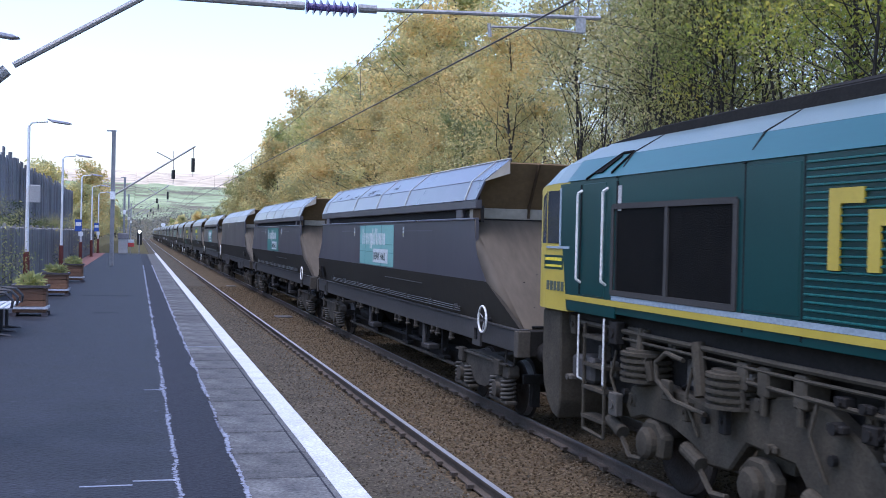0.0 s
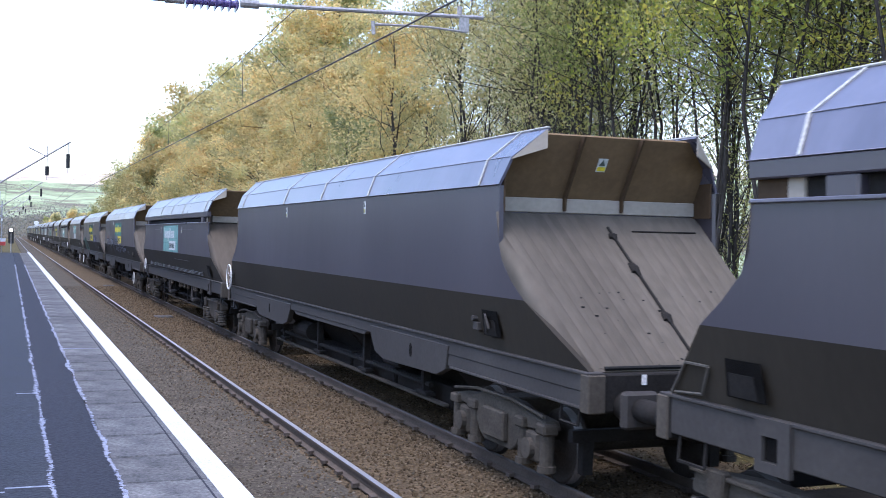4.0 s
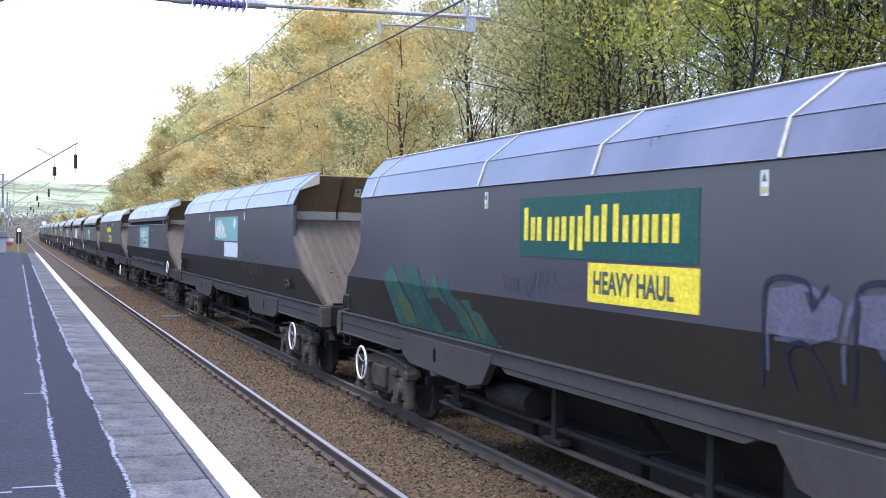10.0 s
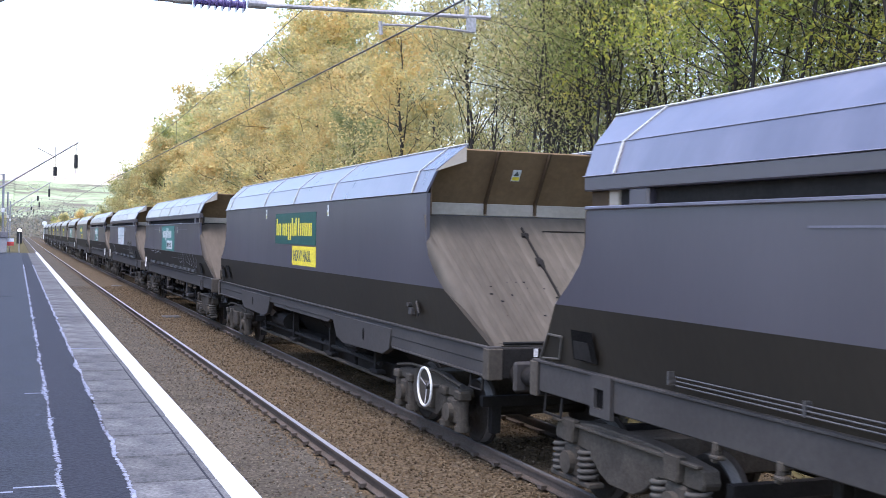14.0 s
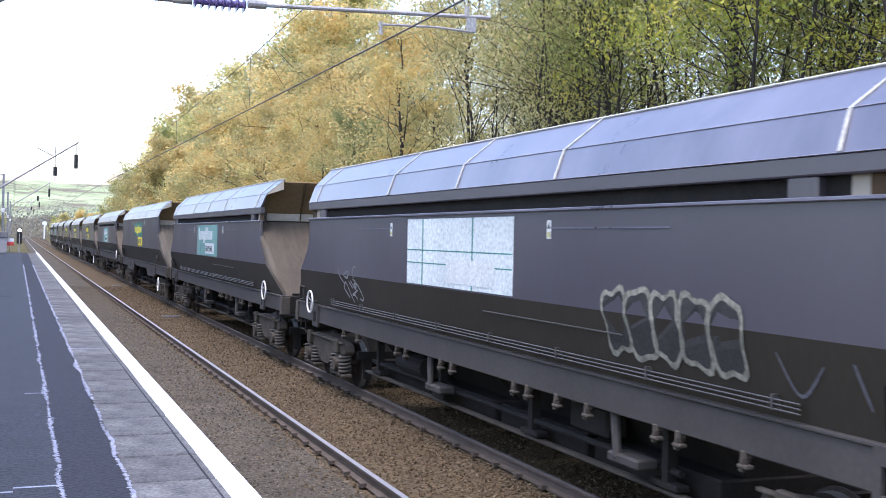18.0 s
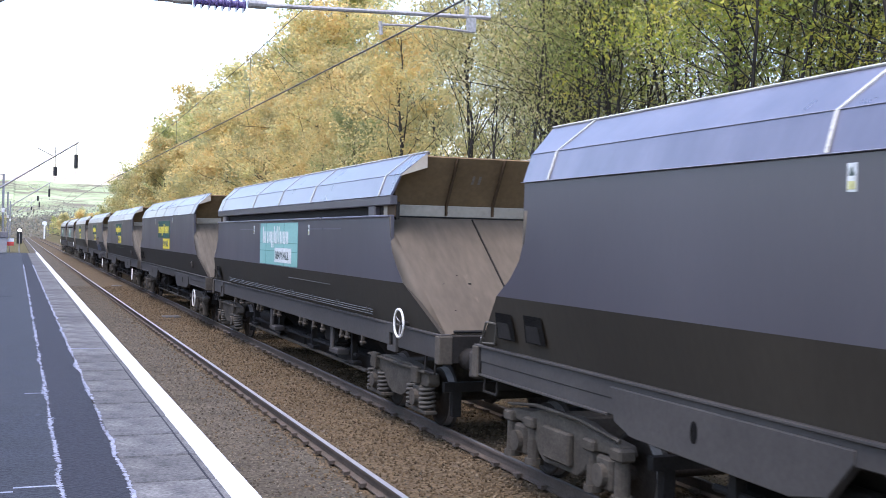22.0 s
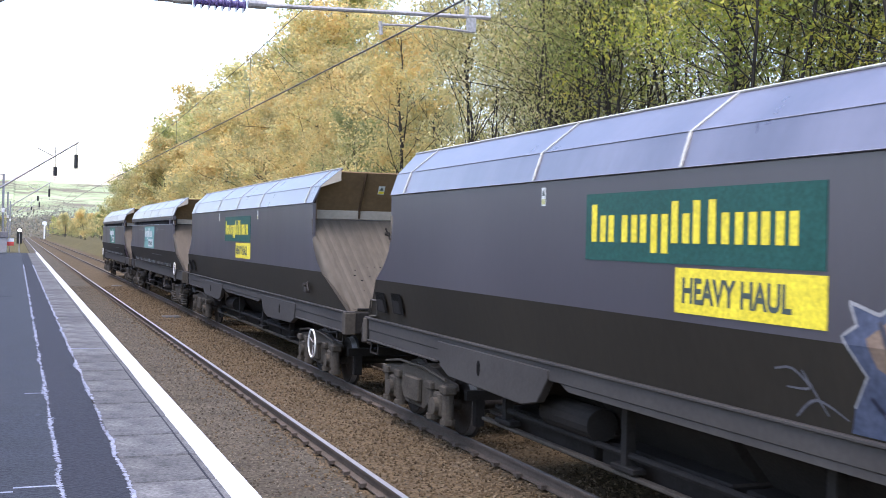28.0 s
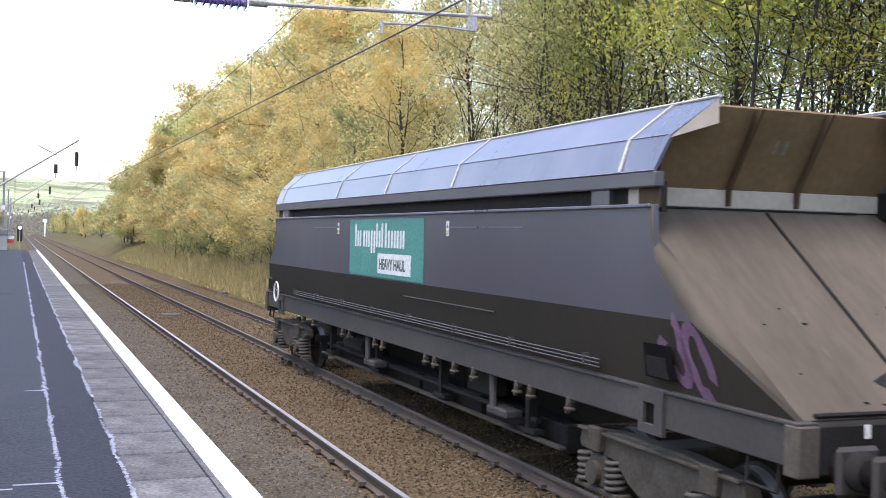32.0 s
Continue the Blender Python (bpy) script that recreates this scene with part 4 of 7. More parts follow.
            part("end_cheek", bm, M["rib_brown_shaded"], w, "brown inner face of the side wing")
        bm = bmesh.new()
        lo, hi = TOP_H - RECESS - 0.01, TOP_H + 0.09
        pts = [(-1.30, q * lo, 3.15), (1.30, q * lo, 3.15), (1.27, q * (lo + 0.27), 3.56), (0.96, q * hi, 3.87), (-0.96, q * hi, 3.87), (-1.27, q * (lo + 0.27), 3.56)]
        plate(bm, pts if q < 0 else pts[::-1], 0.04)
        part("upper_end", bm, M["end_brown"], w, "rust-brown raked upper end plate")
        bm = bmesh.new()
        a, b = TOP_H - RECESS - 0.16, TOP_H - RECESS + 0.02
        box(bm, -1.318, 1.318, min(q * a, q * b), max(q * a, q * b), 3.0, 3.17, 0.008)
        part("end_ledge", bm, M["ledge"], w, "cream-grey cross beam with its light painted in")
        if kind == "A":
            bm = bmesh.new()
            rod(bm, slope_at(kind, q, -1.26, 0.005, 0.012), slope_at(kind, q, 1.0, 0.005, 0.012), 0.010, seg=5)
            part("beam_gap", bm, M["dark"], w, "dark joint under the cross beam")
        for x in (-0.43, 0.30):
            bm = bmesh.new()
            d = 0.085
            prism(bm, [(q * (lo + d), 3.02), (q * lo, 3.02), (q * lo, 3.16), (q * hi, 3.86), (q * (hi + d), 3.86), (q * (lo + d + 0.01), 3.17)], "x", x - 0.012, x + 0.012)
            part("end_rib", bm, M["rib_brown_shaded"], w, "raked brown stiffening rib darkened for its shade")
        for s in (-1, 1):
            bm = bmesh.new()
            pts = [(s * 1.27, q * (TOP_H + 0.05), 3.57), (s * 0.93, q * (TOP_H + 0.26), 3.915), (s * 0.93, q * (TOP_H + 0.26), 3.70)]
            plate(bm, pts if q * s > 0 else pts[::-1], 0.015)
            part("canopy_gusset", bm, M["ledge"], w, "cream end plate under the canopy")
        if kind == "A":
            bm = bmesh.new()
            rod(bm, slope_at(kind, q, -0.02, 0.02, 0.012), slope_at(kind, q, -0.02, 0.99, 0.012), 0.014, seg=6)
            part("sheet_joint", bm, M["wagon_under"], w, "dark joint down the end sheet")
        else:
            bm = bmesh.new()
            rod(bm, slope_at(kind, q, 0.03, 0.10, 0.012), slope_at(kind, q, 0.03, 0.97, 0.012), 0.017, seg=6)
            rnd = random.Random(31 + q)
            for f, h in ((0.17, 0.02), (0.40, 0.042), (0.71, 0.03)):
                p0, p1 = slope_at(kind, q, 0.03, f - h, 0.015), slope_at(kind, q, 0.03, f + h, 0.015)
                rod(bm, p0, p0.lerp(p1, 0.4), 0.022, 0.045, 7)
                rod(bm, p0.lerp(p1, 0.4), p1, 0.045, 0.02, 7)
                rod(bm, p0 + Vector((-0.04, 0, 0)), p0.lerp(p1, 0.7) + Vector((-0.045, 0, 0)), 0.012, 0.024, 6)
            part("end_rod", bm, M["wagon_under"], w, "dark rod with lumps on the end sheet")
            for k in range(16):
                x = -1.24 + 0.163 * k
                if abs(x - 0.03) < 0.06:
                    continue
                bm = bmesh.new()
                a, b = (0.01 if x < 0.3 else 0.13), 0.985
                p = [slope_at(kind, q, x + e, f, o) for f in (a, b) for e, o in ((-0.045, 0.001), (-0.012, 0.007), (0.022, 0.007), (0.05, 0.001))]
                v = [bm.verts.new(c) for c in p]
                for i in range(3):
                    bm.faces.new((v[i], v[i + 1], v[i + 5], v[i + 4]))
                bm.faces.new((v[0], v[3], v[2], v[1]))
                bm.faces.new((v[4], v[5], v[6], v[7]))
                bmesh.ops.recalc_face_normals(bm, faces=bm.faces)
                part("sheet_rib", bm, M["end_beige"], sheet)
            for x0, x1, f in ((0.32, 1.18, 0.125), (0.10, 1.20, 0.87)):
                bm = bmesh.new()
                rod(bm, slope_at(kind, q, x0, f, 0.012), slope_at(kind, q, x1, f, 0.012), 0.010, seg=5)
                part("sheet_lip", bm, M["wagon_under"], sheet)
        specks = bmesh.new()
        srng = random.Random(5 + q + (kind == "A"))
        for k in range(30 if kind == "B" else 16):
            u = slope_at(kind, q, srng.uniform(-1.0, 1.1), 0.50 + 0.47 * srng.random(), 0.004)
            r = srng.uniform(0.004, 0.014)
            box(specks, u.x - r, u.x + r * srng.uniform(0.5, 1.8), u.y - r, u.y + r, u.z - r * 0.6, u.z + r * 0.6)
        tagged(part("coal_specks", specks, M["dark"], w, "black coal crumbs"), kind="stuff")
        bm = bmesh.new()
        tube(bm, [slope_at(kind, q, -1.2, 0.99, 0.02), slope_at(kind, q, 1.2, 0.99, 0.02)], 0.02, 6)
        part("sheet_foot", bm, M["dark"], w)
        # headstock, drawgear
        # Shadow across the beam is painted dark; only the corner pieces stay lighter.
        bm = bmesh.new()
        a, b = HALF - 0.16, HALF + 0.02
        box(bm, -1.27, 1.27, min(q * a, q * b), max(q * a, q * b), 1.02, 1.39, 0.015)
        part("headstock", bm, M["wagon_under"], w, "grimy end beam with its shadow painted dark")
        for s in (-1, 1):
            bm = bmesh.new()
            box(bm, min(s * 1.10, s * 1.285), max(s * 1.10, s * 1.285), min(q * (a + 0.02), q * (b + 0.012)), max(q * (a + 0.02), q * (b + 0.012)), 1.01, 1.385, 0.012)
            part("corner_post", bm, M["headstock"], w, "brown dusty corner of the end beam")
        bm = bmesh.new()
        e = 9.84 - HALF
        rod(bm, (0, q * (HALF - 0.1), 1.16), (0, q * (HALF + e * 0.5), 1.16), 0.17, 0.15, 16)
        lathe(bm, [(0.14, 0), (0.24, 0.02), (0.25, e * 0.22), (0.17, e * 0.30)], (0, q * (HALF + e * 0.55), 1.14), "y", 16)
        box(bm, -0.26, 0.26, min(q * (HALF + e * 0.62), q * (HALF + e)), max(q * (HALF + e * 0.62), q * (HALF + e)), 0.84, 1.36, 0.05)
        for x in (-0.42, 0.42):
            tube(bm, [(x, q * (HALF + 0.02), 1.12), (x * 0.9, q * (HALF + e * 0.5), 0.88), (x * 0.8, q * (HALF + e), 0.84)], 0.03, 6)
        part("coupler", bm, M["bogie_dirt"], w, "heavy dusty knuckle coupler")
        for x in (-0.87, 0.87):
            bm = bmesh.new()
            rod(bm, (x, q * (HALF + 0.01), BUFFER_Z), (x, q * (HALF + e * 0.45), BUFFER_Z), 0.15, 0.14, 18)
            rod(bm, (x, q * (HALF + e * 0.45), BUFFER_Z), (x, q * (9.73 - 0.05), BUFFER_Z), 0.11, 0.11, 16)
            buffer = part("buffer", bm, M["wagon_under"], w, "dark buffer barrel", True)
            bm = bmesh.new()
            box(bm, x - 0.18, x + 0.18, min(q * 9.67, q * 9.735), max(q * 9.67, q * 9.735), BUFFER_Z - 0.19, BUFFER_Z + 0.17, 0.03)
            part("buffer_head", bm, M["sole"], buffer, "dusty rectangular buffer head")
        bm = bmesh.new()
        tube(bm, [(0.62, q * (HALF + 0.02), 1.1), (0.58, q * (HALF + 0.15), 0.75), (0.5, q * (HALF + 0.3), 0.72)], 0.022, 6)
        part("brake_hose", bm, M["dark"], w)
        bm = bmesh.new()
        box(bm, -0.72, -0.67, min(q * (HALF + 0.02), q * (HALF + 0.03)), max(q * (HALF + 0.02), q * (HALF + 0.03)), 1.28, 1.38)
        part("lamp_bracket", bm, M["hand_white"], w)
        bogie(w, q * 7.08, kind)
        # end step on the near corners
        for s in (-1, 1):
            bm = bmesh.new()
            tube(bm, [(s * 1.22, q * (HALF - 0.25), 1.1), (s * 1.24, q * (HALF - 0.25), 0.86), (s * 1.24, q * (HALF - 0.62), 0.86), (s * 1.22, q * (HALF - 0.62), 1.1)], 0.016, 5)
            part("step", bm, M["wagon_under"], w)
            if q < 0:
                continue
            bm = bmesh.new()
            tube(bm, [(s * 1.25, q * (HALF - 0.15), 1.42), (s * 1.30, q * (HALF - 0.42), 1.70), (s * 1.31, q * (HALF - 0.75), 1.70), (s * 1.26, q * (HALF - 0.60), 1.46), (s * 1.25, q * (HALF - 0.2), 1.43)], 0.013, 5)
            part("grab_rail", bm, M["bogie_spring"], w, "pale bent grab rail")
    # hopper bottoms, tanks and rodding between the bogies
    for y in (-3.6, -1.2, 1.2, 3.6):
        bm = bmesh.new()
        prism(bm, [(-1.15, 1.42), (1.15, 1.42), (0.45, 0.55), (-0.45, 0.55)], "y", y - 1.1, y + 1.1)
        part("hopper_bottom", bm, M["wagon_under"], w)
    # Dark boxes added below the hoppers to block light from the far side.
    for y in (-3.6, -1.2, 1.2, 3.6):
        bm = bmesh.new()
        box(bm, -0.78, 0.78, y - 1.12, y + 1.12, 0.30, 0.62, 0.02)
        part("discharge_door", bm, M["wagon_under"], w, "dark box added to block light under the wagon")
    for x in (-0.95, 0.95):
        bm = bmesh.new()
        rod(bm, (x, -4.4, 0.62), (x, 4.6, 0.62), 0.035, seg=8)
        for y in (-4.2, -1.4, 1.5, 4.3):
            box(bm, x - 0.05, x + 0.05, y - 0.05, y + 0.05, 0.5, 1.1)
            box(bm, x - 0.07, x + 0.07, y - 0.22, y + 0.22, 0.46, 0.52, 0.01)
        part("discharge_rod", bm, M["wagon_under"], w)
        bm = bmesh.new()
        box(bm, x - 0.04, x + 0.04, -5.0, 5.0, 0.40, 0.44, 0.008)
        part("foot_rail", bm, M["bogie_dirt"], w)
        bm = bmesh.new()
        rod(bm, (x * 0.95, 2.1, 0.80), (x * 0.95, 3.2, 0.80), 0.17, seg=16)
        part("air_tank", bm, M["wagon_under"], w)
        bm = bmesh.new()
        box(bm, x * 0.9 - 0.12, x * 0.9 + 0.12, -3.1, -2.3, 0.7, 1.0, 0.03)
        part("valve_box", bm, M["wagon_under"], w)
    return w


M["headstock"] = surface("headstock_dust", (0.052, 0.045, 0.036), (0.085, 0.074, 0.060), 1.6, 24, 0.85, bump=0.15, spec=0.12, grain=0.2)
# Darker and browner than the upper side.
M["wagon_low_side"] = surface("wagon_lower_brown", (0.0239, 0.0199, 0.0149), (0.0371, 0.0310, 0.0227), 0.8, 14, 0.75, bump=0.05, vary=0.08, stretch=(1, 1, 0.35), spec=0.15, grain=0.1)


def add_handwheel(w, y, z, x, r):
    bm = bmesh.new()
    torus(bm, (-x, y, z), r, 0.017)
    wheel = part("handwheel", bm, M["hand_white"], w, "white spoked handwheel", True)
    bm = bmesh.new()
    for k in range(3):
        t = 2 * math.pi * k / 3 + 0.5
        rod(bm, (-x + 0.03, y, z), (-x, y + r * math.cos(t), z + r * math.sin(t)), 0.007, seg=6)
    part("spokes", bm, M["cabinet"], wheel)
    bm = bmesh.new()
    rod(bm, (-x + 0.01, y, z), (-x + 0.25, y, z), 0.03, seg=10)
    part("spindle", bm, M["sole"], wheel)


def add_painted_recess(w, y, z):
    # A black plate paints the shaded hollow, a paler one its lit floor.
    bm = bmesh.new()
    plate(bm, [(-1.295, y - 0.22, z - 0.16), (-1.352, y - 0.20, z + 0.14), (-1.352, y + 0.22, z + 0.14), (-1.295, y + 0.26, z - 0.16)], 0.004)
    part("recess", bm, M["loco_grille"], w, "black plate painting a shaded recess")
    bm = bmesh.new()
    plate(bm, [(-1.300, y - 0.12, z - 0.15), (-1.335, y - 0.1, z + 0.03), (-1.335, y + 0.2, z + 0.03), (-1.300, y + 0.22, z - 0.15)], 0.004)
    part("recess_floor", bm, M["wagon_under"], w)


TEXT_MESH = {}


def words(text, height, material, parent, x, y, z, name="words", label=""):
    """Flat lettering on the side that faces the platform, starting at y and running towards the train's head."""
    key = (text, height, material.name)
    if key not in TEXT_MESH:
        cu = bpy.data.curves.new(name, "FONT")
        cu.body, cu.size, cu.extrude, cu.offset = text, height / 0.7, 0.001, 0.008
        tmp = bpy.data.objects.new(name, cu)
        scene.collection.objects.link(tmp)
        bpy.context.view_layer.update()
        me = bpy.data.meshes.new_from_object(tmp.evaluated_get(bpy.context.evaluated_depsgraph_get()))
        me.materials.clear()
        me.materials.append(material)
        bpy.data.objects.remove(tmp)
        bpy.data.curves.remove(cu)
        TEXT_MESH[key] = me
    me = TEXT_MESH[key]
    ob = new(name, me)
    ob.parent = parent
    wide = max(v.co.x for v in me.vertices)
    ob.matrix_local = Matrix(((0, 0, -1, x), (-1, 0, 0, y), (0, 1, 0, z), (0, 0, 0, 1)))
    if label:
        tagged(ob, label)
    return ob, wide


def brand_bars(x, y0, z0, wide, high, material, panel, label):
    """Upright blocks in the rhythm of a word with tall, low and hanging strokes."""
    units = [("t", 2), ("x", 1.4), ("x", 2), ("x", 0.9), ("g", 2), ("t", 2), ("t", 1.2), ("t", 0.9), ("x", 0.9), ("x", 2), ("x", 2), ("x", 1.4)]
    total = sum(u for _, u in units) + 0.45 * (len(units) - 1)
    k = wide / total
    y = y0
    for form, u in units:
        lo, hi = z0, z0 + high * (1.0 if form == "t" else 0.70)
        if form == "g":
            lo = z0 - high * 0.25
        w = u * k
        bars = [(y, min(w, 0.72 * k))] if u < 2 else [(y, 0.72 * k), (y - w + 0.72 * k, 0.72 * k)]
        for j, (yb, wb) in enumerate(bars):
            bm = bmesh.new()
            box(bm, x - 0.004, x, yb - wb, yb, lo, hi if j == 0 else min(hi, z0 + 0.70 * high))
            part("brand_bar", bm, material, panel, label)
        y -= w + 0.45 * k


def add_logo(w, kind, style):
    if kind == "A":
        y0, y1, z0, z1 = 1.82, -1.70, 2.05, 2.93
        bm = bmesh.new()
        box(bm, -1.376, -1.37, y1, y0, z0, z1)
        back = M["logo_pale"] if style != "white" else M["logo_white"]
        if style == "green":
            back = M["logo_mid"]
        p = part("brand_panel", bm, back, w, "faded green vinyl panel" if style != "white" else "bleached white vinyl panel")
        if style != "white":
            brand_bars(-1.376, y0 - 0.3, 2.50, 2.5, 0.36, M["letter_white"], p, "white bar of the mark")
        for k in (0.62, 2.35):
            bm = bmesh.new()
            box(bm, -1.3775, -1.376, y0 - k - 0.02, y0 - k + 0.02, z0, z1)
            box(bm, -1.3775, -1.376, y1 + 0.02, y0 - 0.02, z0 + 0.22 + 0.1 * k, z0 + 0.235 + 0.1 * k)
            part("panel_seam", bm, M["logo_mid"], p)
        bm = bmesh.new()
        box(bm, -1.381, -1.3765, y1 + 0.50, y0 - 1.52, 2.11, 2.41)
        q = part("word_panel", bm, M["letter_white"], p, "white strip with two words")
        if style in ("green", "pale"):
            t, wide = words("HEAVY HAUL", 0.15, M["letter_dark"], q, -1.3825, y0 - 1.60, 2.18, "lettering", "dark capital lettering")
            t.scale = (1.2 / wide, 1, 1)
    else:
        y0, y1, z0, z1 = 1.62, -1.75, 2.50, 3.12
        bm = bmesh.new()
        box(bm, -1.376, -1.37, y1, y0, z0, z1)
        back = {"yellow": M["logo_dark"], "faded": M["logo_mid"], "torn": M["logo_pale"]}[style]
        p = part("brand_panel", bm, back, w, {"yellow": "dark green brand panel", "faded": "faded green brand panel", "torn": "torn white brand panel"}[style])
        brand_bars(-1.376, y0 - 0.12, 2.67, 3.05 if style != "torn" else 1.6, 0.35, M["letter_yellow"] if style != "torn" else M["letter_faded"], p, "yellow bar of the mark")
        if style == "torn":
            for k, pts in enumerate(([(1.40, 2.58), (1.05, 3.0), (0.85, 3.06), (1.1, 2.6)], [(1.0, 2.56), (0.78, 3.05), (0.45, 3.0), (0.7, 2.56)], [(0.62, 2.55), (0.4, 2.95), (0.05, 2.8), (0.3, 2.56)], [(0.22, 2.56), (0.02, 2.76), (-0.3, 2.6)], [(-1.1, 2.9), (-1.3, 3.08), (-1.62, 3.0), (-1.4, 2.8)])):
                bm = bmesh.new()
                prism(bm, pts, "x", -1.3825, -1.3805)
                part("torn_patch", bm, M["logo_white"], p, "torn white patch")
        bm = bmesh.new()
        box(bm, -1.376, -1.37, y1 - 0.02, y0 - 1.55, 2.10, 2.47)
        q = part("word_panel", bm, M["letter_yellow"] if style != "torn" else M["logo_white"], p, "yellow strip with two words")
        if style != "torn":
            t, wide = words("HEAVY HAUL", 0.20, M["letter_dark"], q, -1.3775, y0 - 1.65, 2.19, "lettering", "dark capital lettering")
            t.scale = (1.38 / wide, 1, 1)


M["logo_mid"] = surface("panel_green", (0.028, 0.155, 0.13), (0.048, 0.21, 0.175), 1.5, 20, 0.5, bump=0)


def side_x(z):
    """Outer face of a wagon's side at height z."""
    return 1.374 if z >= 2.03 else 1.374 - 0.155 * (2.03 - z) / 0.63


def scribble(w, rng_seed, y0, y1, z0, z1, material, loops, thick=0.03, name="graffiti", label="sprayed tag"):
    """Sprayed outlines: rounded ribbons lying on the side."""
    rng = random.Random(rng_seed)
    bm = bmesh.new()
    step = (y1 - y0) / loops
    for i in range(loops):
        cy = y0 + step * (i + 0.5)
        cz = (z0 + z1) / 2 + rng.uniform(-0.1, 0.1) * (z1 - z0)
        ry, rz = abs(step) * rng.uniform(0.42, 0.62), (z1 - z0) * rng.uniform(0.36, 0.5)
        start, sweep = rng.uniform(0, 6.28), rng.uniform(3.6, 6.4)
        k2, ph = rng.choice((2, 3)), rng.uniform(0, 6)
        prev = None
        n = 18
        for j in range(n + 1):
            t = start + sweep * j / n
            rad = 1 + 0.28 * math.sin(k2 * t + ph)
            y = cy + ry * rad * math.cos(t)
            z = max(1.45, min(2.95, cz + rz * rad * math.sin(t)))
            nx, nz = math.cos(t), math.sin(t)
            a = (y - nx * thick / 2, z - nz * thick / 2)
            b = (y + nx * thick / 2, z + nz * thick / 2)
            cur = [bm.verts.new((-side_x(p[1]) - 0.003, p[0], p[1])) for p in (a, b)]
            if prev:
                bm.faces.new((prev[0], prev[1], cur[1], cur[0]))
            prev = cur
    tagged(part(name, bm, material, w, label), kind="stuff")


def spray_patch(w, rng_seed, y0, y1, z0, z1, material, n, label="sprayed fill"):
    rng = random.Random(rng_seed)
    bm = bmesh.new()
    clumps = [(rng.uniform(y0, y1), rng.uniform(z0, z1)) for i in range(n)]
    for i in range(n * 90):
        cy, cz = rng.choice(clumps)
        cy, cz = cy + rng.gauss(0, 0.10), cz + rng.gauss(0, 0.045)
        ry, rz = rng.uniform(0.003, 0.014), rng.uniform(0.003, 0.014)
        vs = []
        for j in range(5):
            t = 6.283 * j / 5
            rad = rng.uniform(0.7, 1.15)
            y, z = cy + ry * rad * math.cos(t), max(1.45, min(2.95, cz + rz * rad * math.sin(t)))
            vs.append(bm.verts.new((-side_x(z) - 0.0012, y, z)))
        bm.faces.new(vs)
    tagged(part("graffiti", bm, material, w, label), kind="stuff")


def bubbles(w, rng_seed, y0, y1, z0, z1, fill, outline, n, thick):
    """Fat sprayed letters: filled rounded shapes with an outline."""
    rng = random.Random(rng_seed)
    step = (y1 - y0) / n
    f_bm, o_bm = bmesh.new(), bmesh.new()
    for i in range(n):
        cy, cz = y0 + step * (i + 0.5), (z0 + z1) / 2
        ry, rz = abs(step) * 0.5, (z1 - z0) / 2
        k, ph, amp = rng.choice((3, 4, 5)), rng.uniform(0, 6), rng.uniform(0.12, 0.26)
        m = 26
        inner, outer = [], []
        for j in range(m):
            t = 6.283 * j / m
            sq = (abs(math.cos(t)) ** 4 + abs(math.sin(t)) ** 4) ** -0.25
            r = sq * (1 - amp * (0.5 + 0.5 * math.sin(k * t + ph)))
            for store, g in ((inner, 1.0), (outer, 1.0 + thick / rz)):
                y, z = cy + ry * r * g * math.cos(t), max(1.44, min(2.9, cz + rz * r * g * math.sin(t)))
                store.append((y, z))
        f_bm.faces.new([f_bm.verts.new((-side_x(z) - 0.0025 - 0.0004 * i, y, z)) for y, z in inner])
        a = [o_bm.verts.new((-side_x(z) - 0.004 - 0.0004 * i, y, z)) for y, z in inner]
        b = [o_bm.verts.new((-side_x(z) - 0.004 - 0.0004 * i, y, z)) for y, z in outer]
        for j in range(m):
            o_bm.faces.new((a[j], a[(j + 1) % m], b[(j + 1) % m], b[j]))
    p = tagged(part("graffiti", f_bm, fill, w, "sprayed fat letters"), kind="stuff")
    tagged(part("graffiti_outline", o_bm, outline, p, "sprayed letter outlines"), kind="stuff")


def strokes(w, lines, thick, material, label, lift=0.004, name="graffiti", curve=True):
    """Sprayed lines: smooth ribbons laid on the side along the given (y, z) points."""
    bm = bmesh.new()
    for pts in lines:
        fine = []
        n = len(pts)
        for i in range(n - 1):
            p0, p1, p2, p3 = (Vector(pts[max(0, min(n - 1, k))]) for k in (i - 1, i, i + 1, i + 2))
            for j in range(6):
                t = j / 6
                if curve:
                    fine.append(0.5 * (2 * p1 + (p2 - p0) * t + (2 * p0 - 5 * p1 + 4 * p2 - p3) * t * t + (3 * p1 - p0 - 3 * p2 + p3) * t ** 3))
                else:
                    fine.append(p1.lerp(p2, t))
        fine.append(Vector(pts[-1]))
        prev = None
        for i, p in enumerate(fine):
            d = (fine[min(i + 1, len(fine) - 1)] - fine[max(i - 1, 0)]).normalized()
            o = Vector((-d.y, d.x)) * thick / 2 * (0.55 + 0.45 * math.sin(math.pi * min(1, (i + 1) / len(fine))))
            cur = [bm.verts.new((-(side_x(c.y) if c.y > 1.41 else 1.262) - lift, c.x, c.y)) for c in (p - o, p + o)]
            if prev:
                bm.faces.new((prev[0], prev[1], cur[1], cur[0]))
            prev = cur
    return tagged(part(name, bm, material, w, label), kind="stuff")


